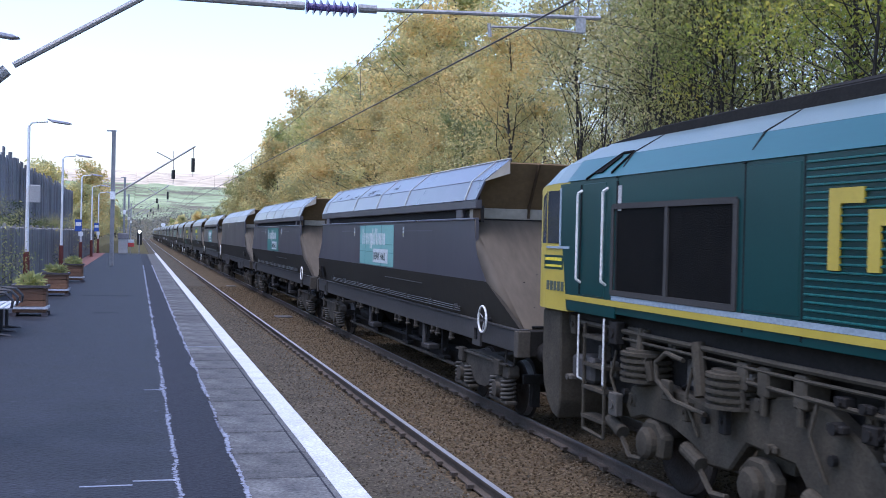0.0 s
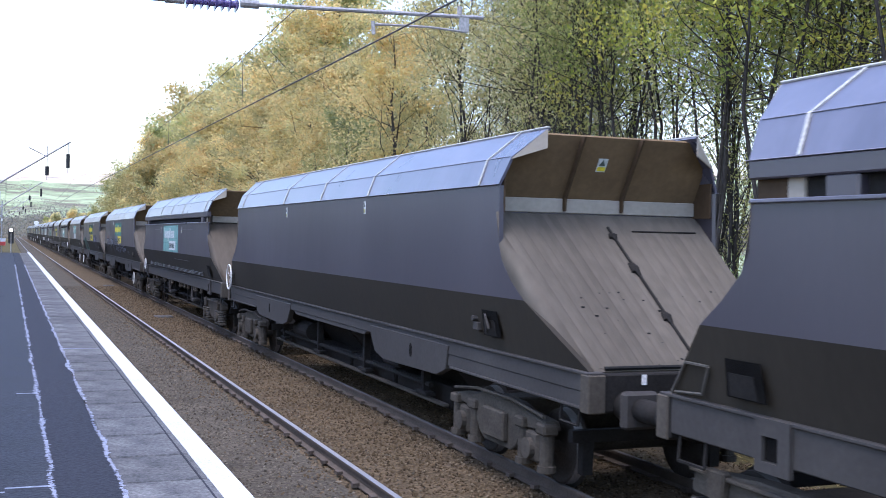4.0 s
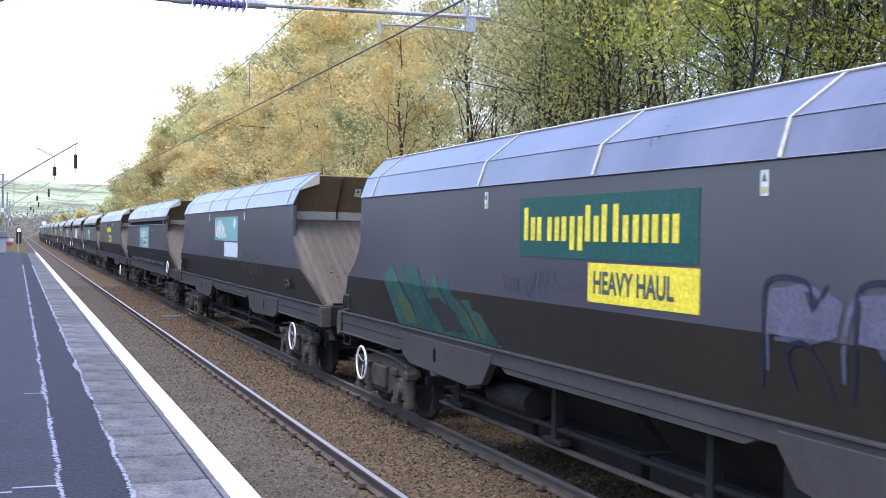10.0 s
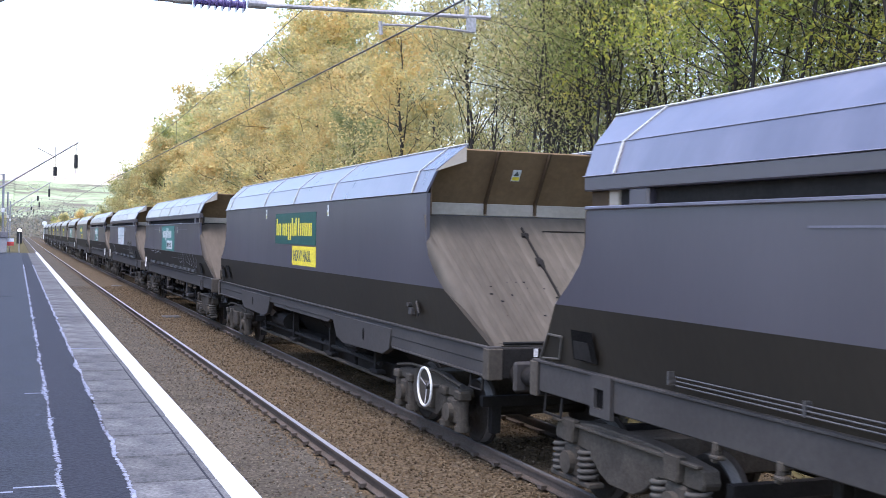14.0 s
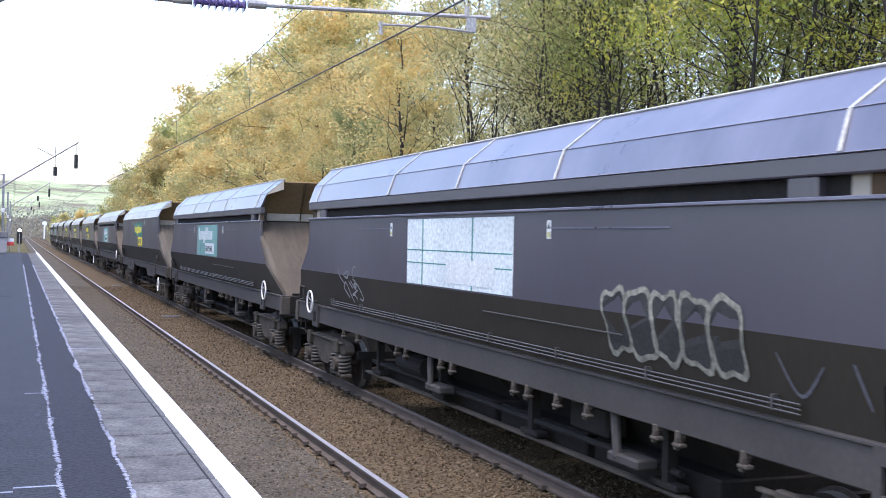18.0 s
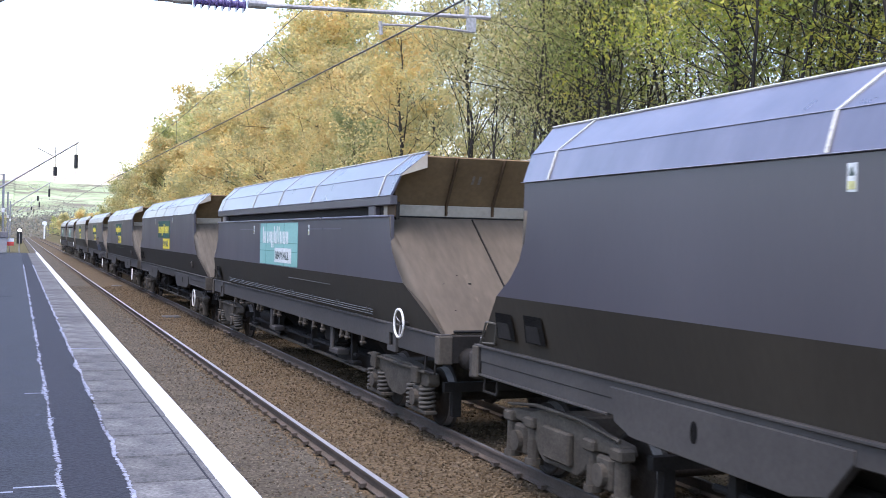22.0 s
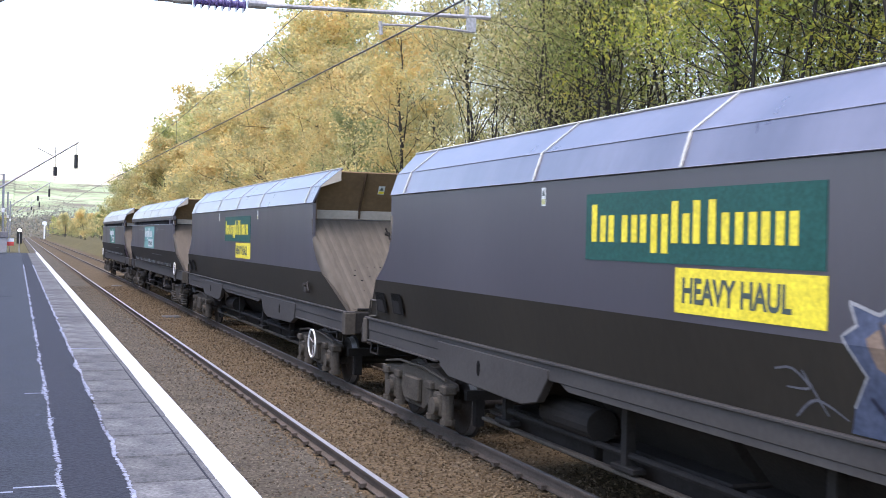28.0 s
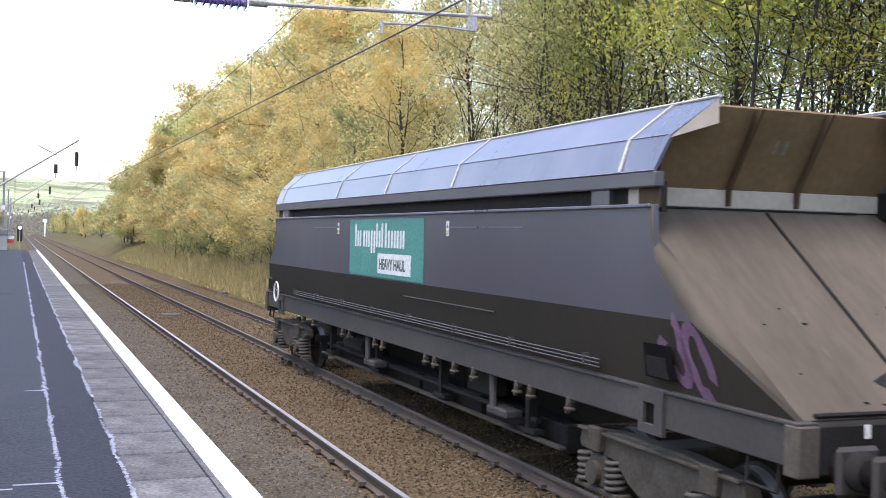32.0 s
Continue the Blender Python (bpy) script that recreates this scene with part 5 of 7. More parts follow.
def sprayed(w, pts, material, label, lift=0.002):
    """A filled sprayed shape that follows the fold of the side."""
    bm = bmesh.new()
    bm.faces.new([bm.verts.new((0, y, max(1.415, z))) for y, z in pts])
    bmesh.ops.bisect_plane(bm, geom=bm.verts[:] + bm.edges[:] + bm.faces[:], plane_co=(0, 0, 2.03), plane_no=(0, 0, 1))
    bmesh.ops.triangulate(bm, faces=bm.faces[:])
    for v in bm.verts:
        v.co.x = -side_x(v.co.z) - lift
    return tagged(part("graffiti", bm, material, w, label), kind="stuff")


KINDS = "AABABBBABAAABABBBBAA"
PITCH = 19.514
OFFSET = (0.21, -0.005, -0.065, -0.28, -0.295, 0.02, 0.255, 0.38, 0.26, 0.17, 0.01, -0.245, -0.28, -0.29, -0.36, -0.14, 0.13, 0.325, 0.20, -0.265)
STYLE = ("pale", "green", "none", "pale", "faded", "yellow", "torn", "pale", "yellow", "green", "white", "pale", "faded", "pale", "yellow", "yellow", "yellow", "yellow", "pale", "green")
WHEEL_AT = "ffrrfrfffrrffffffffr"
# wheel positions: f towards the train's head, r towards its tail
LABELS = {"A": "dark grey coal hopper wagon with a recessed band and pale canopies", "B": "smooth-sided dark grey coal hopper wagon with pale canopies"}


def head_distance(t):
    """How far the train has gone at t seconds, from where it is at 16 s."""
    u = (t - 16) / 16
    return 189.736 * u + 6.329 * u ** 2 + 0.140 * u ** 3 + 0.677 * u ** 4 - 0.586 * u ** 5


def wagon_place(i, t):
    return -158.614 + i * PITCH + OFFSET[i] - head_distance(t)


WAGONS = []


def end_at(kind, x, z, out):
    """A point on the leading raked upper end plate."""
    return (x, -(LENGTHS[kind][1] - RECESS - 0.01 + 0.46 * (z - 3.15) / 0.72) - out, z)


def build_train():
    master = {k: hopper_wagon(k) for k in "AB"}
    used = set()
    for i, k in enumerate(KINDS):
        m = pose(FAR_C, wagon_place(i, 0), RAIL_Z)
        if k in used:
            w = copy_thing(master[k], m)
        else:
            w = master[k]
            used.add(k)
        WAGONS.append(w)
    for w, k, i in zip(WAGONS, KINDS, range(20)):
        w.matrix_world = pose(FAR_C, wagon_place(i, 0), RAIL_Z)
        tagged(w, LABELS[k])
    for i, w in enumerate(WAGONS):
        k, st, at = KINDS[i], STYLE[i], WHEEL_AT[i]
        q = -1 if at == "f" else 1
        if k == "A":
            add_handwheel(w, -7.83 if q < 0 else 7.3, 1.45, 1.36, 0.20)
            add_painted_recess(w, -7.48 if q > 0 else 7.48, 1.66)
        elif i == 2:
            add_handwheel(w, 8.5, 1.62, 1.38, 0.30)
            add_painted_recess(w, -7.3, 1.72)
        else:
            add_handwheel(w, q * 7.52, 0.68, 1.33, 0.255)
            add_painted_recess(w, -q * 7.35, 1.72)
            add_painted_recess(w, -q * 8.1, 1.70)
        if st != "none":
            add_logo(w, k, st)
        if k == "B":
            bm = bmesh.new()
            plate(bm, [end_at(k, -0.14, 3.49, 0.006), end_at(k, -0.02, 3.49, 0.006), end_at(k, -0.02, 3.64, 0.006), end_at(k, -0.14, 3.64, 0.006)], 0.005)
            lab = part("warning_label", bm, M["logo_white"], w, "white and yellow warning label")
            bm = bmesh.new()
            plate(bm, [end_at(k, -0.12, 3.56, 0.010), end_at(k, -0.04, 3.56, 0.010), end_at(k, -0.08, 3.625, 0.010)], 0.003)
            part("label_mark", bm, M["letter_dark"], lab)
            bm = bmesh.new()
            plate(bm, [end_at(k, -0.13, 3.50, 0.010), end_at(k, -0.03, 3.50, 0.010), end_at(k, -0.03, 3.545, 0.010), end_at(k, -0.13, 3.545, 0.010)], 0.003)
            part("label_bar", bm, M["letter_yellow"], lab)
        else:
            for x in (-0.12, -0.02):
                bm = bmesh.new()
                plate(bm, [end_at(k, x, 3.50, 0.006), end_at(k, x + 0.04, 3.50, 0.006), end_at(k, x + 0.045, 3.62, 0.006), end_at(k, x + 0.005, 3.62, 0.006)], 0.004)
                part("end_mark", bm, M["mark_brown"], w, "faded pale mark")
        if i in (3, 10, 13, 19, 7):
            rr = random.Random(60 + i)
            bm = bmesh.new()
            for n in range(5 if i != 10 else 3):
                cx, f0 = rr.uniform(-0.2, 1.0), rr.uniform(0.82, 0.97)
                vs = []
                for m in range(9):
                    t = 6.283 * m / 9
                    x = max(-1.1, min(1.2, cx + 0.28 * math.cos(t) * rr.uniform(0.6, 1.2)))
                    f = max(0.5, min(0.985, f0 + 0.06 * math.sin(t) * rr.uniform(0.5, 1.2)))
                    vs.append(bm.verts.new(slope_at(k, -1, x, f, 0.004 + 0.001 * n)))
                bm.faces.new(vs)
            part("coal_stain", bm, M["dark"], w, "black coal stain on the end sheet")
    # coal scuffs along the canopy folds
    for i, seed, y0, y1 in ((0, 4, 6.8, -1.0), (14, 5, 6.8, -2.5)):
        rr = random.Random(seed)
        for n in range(9):
            cy, f = rr.uniform(y1, y0), rr.uniform(0.0, 0.45)
            bm = bmesh.new()
            for m in range(6):
                a, r = cy + rr.gauss(0, 0.16), rr.uniform(0.02, 0.055)
                g = max(0.01, min(0.9, f + rr.gauss(0, 0.06)))
                vs = []
                for j in range(7):
                    t = 6.283 * j / 7
                    h = max(0.0, min(1.0, g + r * 0.7 * math.sin(t) * rr.uniform(0.6, 1.2)))
                    vs.append(bm.verts.new((-1.265 + 0.345 * h - 0.006, a + 2.2 * r * math.cos(t) * rr.uniform(0.6, 1.2), 3.60 + 0.33 * h + 0.006)))
                bm.faces.new(vs)
            tagged(part("coal_scuff", bm, M["dark"], WAGONS[i], "black coal scuff on the canopy"), kind="stuff")
    # tags, wagon by wagon
    w = WAGONS[4]
    l1 = [(6.21, 1.95), (6.21, 2.13), (6.13, 2.25), (5.38, 2.28), (5.32, 2.13), (5.24, 2.25), (4.84, 2.19), (4.88, 2.05), (5.33, 2.03), (5.73, 1.93), (6.09, 1.91)]
    l2 = [(4.76, 1.62), (4.76, 1.83), (4.75, 1.97), (4.65, 2.04), (4.27, 2.06), (4.22, 1.97), (4.16, 1.62)]
    for k, (off, m) in enumerate(((5.0, "graffiti_orange"), (4.2, "graffiti_orange"))):
        spray_patch(w, 14 + k, off + 1.3, off + 0.2, 2.2, 2.42, M[m], 5, "orange sprayed mist")
    for off in (0.0, 2.15):
        a = [(y - off, z) for y, z in l1]
        b = [(y - off, z) for y, z in l2]
        sprayed(w, a, M["graffiti_grey"], "grey sprayed letter fill", 0.003)
        sprayed(w, b, M["graffiti_soot"], "dull sprayed letter fill", 0.0035)
        strokes(w, [[(6.25 - off, 1.93), (6.24 - off, 2.1), (6.15 - off, 2.3), (5.32 - off, 2.31), (5.3 - off, 2.21), (5.25 - off, 2.3), (4.81 - off, 2.24), (4.73 - off, 2.1), (4.82 - off, 1.85)], [(4.73 - off, 2.07), (4.26 - off, 2.11), (4.18 - off, 1.95), (4.12 - off, 1.7)], [(4.53 - off, 1.94), (4.40 - off, 1.95), (4.38 - off, 1.81), (4.48 - off, 1.77), (4.53 - off, 1.94)]], 0.07, M["graffiti_navy"], "dark blue sprayed outlines", 0.0045, curve=False)
        strokes(w, [a[:7], b[1:6]], 0.028, M["graffiti_blue"], "pale blue sprayed inner lines", 0.006, curve=False)
    rr = random.Random(44)
    for k in range(9):
        y, top, low = 1.55 - 0.60 * k, 2.36 - 0.055 * k + rr.uniform(-0.04, 0.04), 1.74 + rr.uniform(-0.05, 0.1)
        shape = [[(y, top - 0.04), (y - 0.34, top), (y - 0.40, top - 0.10), (y - 0.22, (top + low) / 2), (y - 0.14, low)], [(y - 0.40, top - 0.08), (y - 0.50, (top + low) / 2), (y - 0.36, low - 0.02), (y - 0.62, low + 0.1)]]
        strokes(w, shape, 0.085, M["graffiti_navy"], "dark blue sprayed outlines", 0.004)
        strokes(w, [[(a - 0.02, b + 0.015) for a, b in line] for line in shape], 0.035, M["graffiti_blue"], "pale blue sprayed letters", 0.0055)
    strokes(w, [[(-4.2, 1.6), (-4.5, 1.9), (-4.9, 1.6)], [(-4.6, 1.95), (-4.4, 1.7), (-5.0, 1.8)], [(-4.9, 1.9), (-5.2, 1.6)]], 0.022, M["graffiti_grey"], "thin grey scrawl")
    w = WAGONS[5]
    sprayed(w, [(6.6, 2.1), (6.2, 2.3), (5.9, 2.05), (5.6, 2.3), (5.12, 2.27), (4.98, 2.03), (4.93, 2.12), (4.83, 2.12), (4.71, 2.03), (4.48, 2.25), (4.3, 2.04), (4.14, 2.17), (4.01, 2.19), (3.9, 2.0), (3.69, 1.91), (3.35, 1.94), (3.3, 1.81), (3.03, 1.79), (2.85, 1.58), (2.64, 1.42), (6.3, 1.42)], M["graffiti_teal"], "teal and green sprayed piece", 0.002)
    for k, pts in enumerate(([(6.2, 1.9), (5.6, 1.8), (5.3, 1.5), (5.9, 1.45)], [(4.9, 1.85), (4.4, 1.9), (3.9, 1.75), (3.7, 1.5), (4.4, 1.46)], [(3.6, 1.8), (3.3, 1.75), (3.0, 1.5), (3.4, 1.45)])):
        sprayed(w, pts, M["graffiti_green"] if k != 1 else M["graffiti_soot"], "green sprayed fill", 0.003)
    strokes(w, [[(5.0, 2.05), (4.75, 1.8), (4.4, 1.45)], [(4.3, 2.04), (4.0, 1.75), (3.6, 1.45)], [(3.9, 2.0), (3.5, 1.8), (3.2, 1.45)], [(5.9, 2.05), (5.6, 1.8), (5.4, 1.45)], [(3.05, 1.8), (2.85, 1.58), (2.64, 1.42)], [(4.8, 1.83), (4.4, 1.86), (4.1, 1.78)]], 0.05, M["graffiti_soot"], "dark sprayed strokes", 0.005)
    strokes(w, [[(2.29, 2.29), (2.22, 2.14), (2.10, 2.12), (2.12, 2.24), (2.29, 2.29)], [(2.0, 2.11), (2.0, 2.27), (1.94, 2.11), (1.89, 2.26), (1.84, 2.10)], [(1.73, 2.29), (1.70, 2.12), (1.6, 2.12), (1.58, 2.3)], [(1.53, 2.15), (1.48, 2.34)], [(1.4, 2.16), (1.35, 2.36), (1.24, 2.20), (1.18, 2.38)], [(1.07, 2.17), (1.07, 2.38), (1.0, 2.25), (0.8, 2.21), (0.5, 2.24)]], 0.022, M["graffiti_dark"], "thin dark scrawl", 0.007)
    for off in (0.0, 0.95, 1.9):
        sprayed(w, [(-2.35 - off, 2.05), (-2.4 - off, 2.36), (-2.75 - off, 2.38), (-2.85 - off, 2.2), (-3.0 - off, 2.36), (-3.15 - off, 2.3), (-3.1 - off, 2.06), (-2.8 - off, 1.98)], M["graffiti_violet"], "faint violet sprayed fill", 0.002)
        strokes(w, [[(-2.2 - off, 1.62), (-2.32 - off, 2.0), (-2.36 - off, 2.4), (-2.78 - off, 2.42), (-2.86 - off, 2.25), (-3.0 - off, 2.41)], [(-2.6 - off, 1.62), (-2.55 - off, 1.9), (-2.8 - off, 1.98), (-3.0 - off, 1.6)]], 0.04, M["graffiti_navy"], "dark violet sprayed outlines", 0.004)
    strokes(w, [[(-2.3, 1.75), (-2.5, 2.3), (-2.9, 2.35), (-2.9, 2.05), (-2.45, 2.0)], [(-3.1, 1.75), (-3.3, 2.35), (-3.7, 1.72), (-3.9, 2.3)], [(-4.2, 2.3), (-4.2, 1.8), (-4.5, 1.72), (-4.7, 2.25)], [(-5.1, 2.2), (-4.95, 1.95), (-5.2, 1.72)]], 0.055, M["graffiti_violet"], "faint violet sprayed letters", 0.003)
    scribble(WAGONS[6], 18, -2.0, -4.2, 1.75, 2.2, M["graffiti_green"], 9, 0.03, label="green sprayed writing")
    scribble(WAGONS[9], 19, -2.4, -6.3, 1.6, 2.2, M["graffiti_white"], 7, 0.022, label="thin grey sprayed scrawl")
    scribble(WAGONS[9], 20, 6.6, 2.6, 1.92, 2.14, M["graffiti_white"], 8, 0.035, label="soft white sprayed scrawl")
    bubbles(WAGONS[10], 63, -3.62, -5.72, 1.66, 2.24, M["graffiti_soot"], M["graffiti_cream"], 5, 0.06)
    strokes(WAGONS[10], [[(5.41, 2.13), (5.32, 1.99), (5.13, 1.88)], [(4.98, 2.08), (4.83, 2.10), (4.85, 2.02), (4.96, 1.99), (5.09, 2.03), (4.98, 2.08)], [(4.4, 2.19), (4.55, 2.17), (4.58, 2.10), (4.53, 2.0)], [(5.23, 1.81), (5.08, 1.91), (4.98, 1.84), (4.88, 1.70), (4.77, 1.58)], [(5.23, 1.81), (5.0, 1.66)], [(4.86, 1.93), (4.71, 1.83)], [(4.74, 1.95), (4.6, 1.84), (4.50, 1.82)], [(4.44, 1.81), (4.78, 1.72), (4.66, 1.72), (4.56, 1.64)], [(4.60, 1.98), (4.48, 1.95), (4.50, 1.86), (4.60, 1.88), (4.45, 1.92), (4.29, 1.81), (4.22, 1.70), (4.30, 1.65), (4.42, 1.68)]], 0.035, M["graffiti_white"], "white scrawled tag")
    strokes(WAGONS[10], [[(-6.1, 1.9), (-6.3, 1.6), (-6.6, 1.85)], [(-6.9, 1.9), (-7.0, 1.6)], [(-7.2, 1.8), (-7.4, 1.6), (-7.6, 1.85)]], 0.03, M["graffiti_grey"], "grey scrawled tag")
    w = WAGONS[16]
    outline = [(-1.78, 1.60), (-1.95, 1.83), (-1.76, 2.08), (-1.90, 2.16), (-1.83, 2.31), (-2.1, 2.24), (-2.36, 2.37), (-2.6, 2.27), (-2.84, 2.31), (-3.03, 2.29), (-3.09, 2.33), (-3.33, 2.28), (-3.62, 2.34), (-3.95, 2.37), (-4.2, 2.34), (-4.13, 2.1), (-4.4, 1.9), (-4.81, 1.65), (-4.92, 1.56), (-4.7, 1.46)]
    sprayed(w, outline + [(-4.64, 1.42), (-1.7, 1.42)], M["graffiti_slate"], "slate-blue sprayed figure", 0.002)
    sprayed(w, [(-1.98, 2.08), (-2.2, 2.22), (-2.5, 2.24), (-2.84, 2.26), (-3.1, 2.21), (-3.68, 2.29), (-4.1, 2.3), (-4.05, 2.1), (-4.02, 1.84), (-3.53, 1.80), (-2.86, 1.84), (-2.3, 1.78), (-2.05, 1.9)], M["graffiti_tan"], "tan sprayed faces", 0.003)
    strokes(w, [[(-3.38, 2.26), (-3.30, 2.02), (-3.41, 1.85), (-3.66, 1.79)], [(-3.62, 2.26), (-3.72, 2.05), (-3.6, 1.9), (-3.75, 1.76)], [(-2.5, 2.25), (-2.42, 2.0), (-2.6, 1.85), (-2.5, 1.6)], [(-2.95, 2.25), (-2.85, 2.05), (-3.0, 1.88), (-2.95, 1.7)], [(-4.0, 2.3), (-4.02, 2.1), (-4.2, 1.9), (-4.3, 1.7)], [(-2.1, 2.2), (-2.2, 1.95), (-2.1, 1.7)]], 0.06, M["graffiti_dark"], "dark sprayed folds", 0.004)
    rr = random.Random(7)
    strokes(w, [[(y, 1.72 + rr.uniform(-0.1, 0.12)), (y - 0.12, 1.58), (y - 0.3, 1.45)] for y in (-1.95, -2.2, -2.45, -2.7, -2.95, -3.15, -3.4, -3.6, -3.85, -4.05, -4.25)], 0.04, M["graffiti_navy"], "dark blue sprayed strokes", 0.0045)
    strokes(w, [[(y, 1.66 + rr.uniform(-0.08, 0.1)), (y - 0.1, 1.55), (y - 0.26, 1.46)] for y in (-2.05, -2.35, -2.8, -3.05, -3.5, -3.95, -4.4)], 0.025, M["graffiti_violet"], "violet sprayed strokes", 0.005)
    strokes(w, [outline], 0.03, M["graffiti_white"], "white sprayed outline", 0.006, curve=False)
    strokes(w, [[(-4.87, 1.83), (-4.92, 1.73), (-5.05, 1.76), (-5.15, 1.83), (-5.2, 1.65), (-5.3, 1.56), (-5.46, 1.54), (-5.42, 1.75), (-5.30, 1.84), (-5.15, 1.80)], [(-5.40, 1.86), (-5.62, 1.85), (-5.56, 1.74), (-5.62, 1.6), (-5.69, 1.48)], [(-4.95, 1.78), (-5.0, 1.6), (-5.1, 1.46)]], 0.022, M["graffiti_grey"], "thin grey scrawl")
    strokes(w, [[(-1.0, 1.78), (-1.2, 1.80), (-1.35, 1.68), (-1.1, 1.66)], [(-1.3, 1.8), (-1.5, 1.5)], [(-1.15, 1.45), (-1.4, 1.6), (-1.7, 1.5)]], 0.022, M["graffiti_grey"], "thin grey scrawl")
    strokes(w, [[(-3.8, 1.16), (-3.95, 1.2), (-4.0, 1.12)], [(-4.05, 1.22), (-4.1, 1.14), (-4.03, 1.07)], [(-4.62, 1.24), (-4.75, 1.14)], [(-4.8, 1.26), (-4.85, 1.12), (-4.96, 1.24), (-4.9, 1.03)], [(-5.17, 1.22), (-5.3, 1.10)], [(-5.36, 1.22), (-5.5, 1.22), (-5.42, 1.07)]], 0.024, M["graffiti_white"], "small white tags")
    scribble(WAGONS[15], 28, 2.0, -3.0, 1.85, 2.05, M["graffiti_green"], 8, 0.02, label="faint green scrawl")
    scribble(WAGONS[19], 29, -7.3, -8.0, 1.5, 2.0, M["graffiti_purple"], 2, 0.12, label="dull purple tag")
    along = {0: -0.18, 4: -0.0, 5: -0.26, 6: -0.24, 9: -0.24, 10: -0.08, 14: 0.04, 15: -0.08, 16: -0.16, 19: -0.2}
    done = set()
    for i, w in enumerate(WAGONS):
        for ob in w.children_recursive:
            if ob.name.startswith(("graffiti", "coal_scuff")) and ob.parent is w:
                ob.location.y = along.get(i, 0.0)
            ob.location.x *= WIDEN
            if ob.name.startswith("lettering") or ob.data in done:
                continue
            done.add(ob.data)
            for v in ob.data.vertices:
                v.co.x *= WIDEN


build_train()


# ---- the diesel locomotive at the head ----
def build_loco():
    """Origin on the rails at its tail end; it reaches 21.4 m ahead, along -y."""
    L = thing("diesel_locomotive", "dark green diesel freight locomotive with a yellow cab end", "locomotive")
    SX = 1.32
    A = -20.3

    def side(name, y0, y1, z0, z1, mat, proud=0.0, depth=0.03, label="", bevel=0.0, parent=None):
        bm = bmesh.new()
        box(bm, -SX - proud, -SX - proud + depth, y0, y1, z0, z1, bevel)
        return part(name, bm, mat, parent or L, label)

    # body shell: side walls and roof as one long section
    bm = bmesh.new()
    prof = [(-SX, 1.87), (SX, 1.87), (SX, 3.40), (1.12, 3.66), (0.72, 3.90), (0.3, 3.97), (-0.3, 3.97), (-0.72, 3.90), (-1.12, 3.66), (-SX, 3.40)]
    prism(bm, prof, "y", A, -1.05)
    part("body_shell", bm, M["loco_green"], L, "dark green body side")
    for (xa, za), (xb, zb), mt, lab in (((1.325, 3.40), (1.125, 3.665), "loco_slope", "teal roof slope with painted sheen and dirt streaks"), ((1.125, 3.665), (0.725, 3.905), "loco_roof", "dusty upper roof slope paled for sky sheen")):
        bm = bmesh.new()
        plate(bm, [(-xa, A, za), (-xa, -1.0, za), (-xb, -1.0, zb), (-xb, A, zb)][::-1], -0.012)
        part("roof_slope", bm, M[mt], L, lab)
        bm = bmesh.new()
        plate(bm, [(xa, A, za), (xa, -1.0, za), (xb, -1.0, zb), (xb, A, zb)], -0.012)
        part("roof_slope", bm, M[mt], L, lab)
    bm = bmesh.new()
    prism(bm, [(-0.85, 3.90), (-2.4, 4.0), (-5.0, 4.03), (A + 2, 4.03), (A + 2, 3.85), (-0.85, 3.85)], "x", -0.76, 0.76, 0.01)
    box(bm, -0.55, 0.55, A + 3, -5.0, 4.0, 4.12, 0.03)
    part("roof_top", bm, M["wagon_under"], L, "dark roof equipment")
    # cab end: slightly tapering, with its own pale roof
    def ring(bm, pts, y):
        return [bm.verts.new((x, y, z)) for x, z in pts]
    walls, roofs = [], []
    for y, k, ze, zs, zt in ((-1.05, 1.0, 3.40, 3.66, 3.90), (-0.55, 1.0, 3.40, 3.65, 3.88), (-0.25, 0.998, 3.39, 3.60, 3.80), (-0.08, 0.985, 3.37, 3.53, 3.68), (0.04, 0.965, 3.34, 3.45, 3.54)):
        walls.append((y, [(-SX * k, 1.80), (SX * k, 1.80), (SX * k, ze), (-SX * k, ze)]))
        roofs.append((y, [(-SX * k - 0.004, ze), (-1.13 * k, zs), (-0.72 * k, zt), (0.72 * k, zt), (1.13 * k, zs), (SX * k + 0.004, ze)]))
    for name, rings, mt, lab in (("cab", walls, "loco_yellow", "yellow cab end"), ("cab_roof", roofs, "loco_roof", "dusty cab roof paled for sky sheen")):
        bm = bmesh.new()
        rs = [ring(bm, pts, y) for y, pts in rings]
        n = len(rs[0])
        for p, q in zip(rs, rs[1:]):
            for i in range(n):
                bm.faces.new((p[i], p[(i + 1) % n], q[(i + 1) % n], q[i]))
        bm.faces.new(rs[-1])
        bm.faces.new(rs[0][::-1])
        bmesh.ops.recalc_face_normals(bm, faces=bm.faces)
        part(name, bm, M[mt], L, lab)
    bm = bmesh.new()
    prism(bm, [(-2.45, 1.82), (-1.02, 1.82), (-0.84, 2.60), (-0.76, 2.60), (-0.74, 3.38), (-2.45, 3.38)], "x", -SX - 0.006, -SX + 0.01)
    part("cab_side", bm, M["loco_green"], L, "green cab side with a door")
    # cab side windows and their frames
    f = side("window_frame", -0.79, -0.735, 2.60, 3.34, M["loco_blue"], 0.012, 0.02, "grey window frame")
    side("frame_sill", -1.08, -0.30, 2.575, 2.605, M["loco_blue"], 0.014, 0.02, "pale window ledge", parent=f)
    side("pane", -0.735, -0.31, 2.64, 3.31, M["window"], 0.006, 0.01, "dark cab window", parent=f)
    bm = bmesh.new()
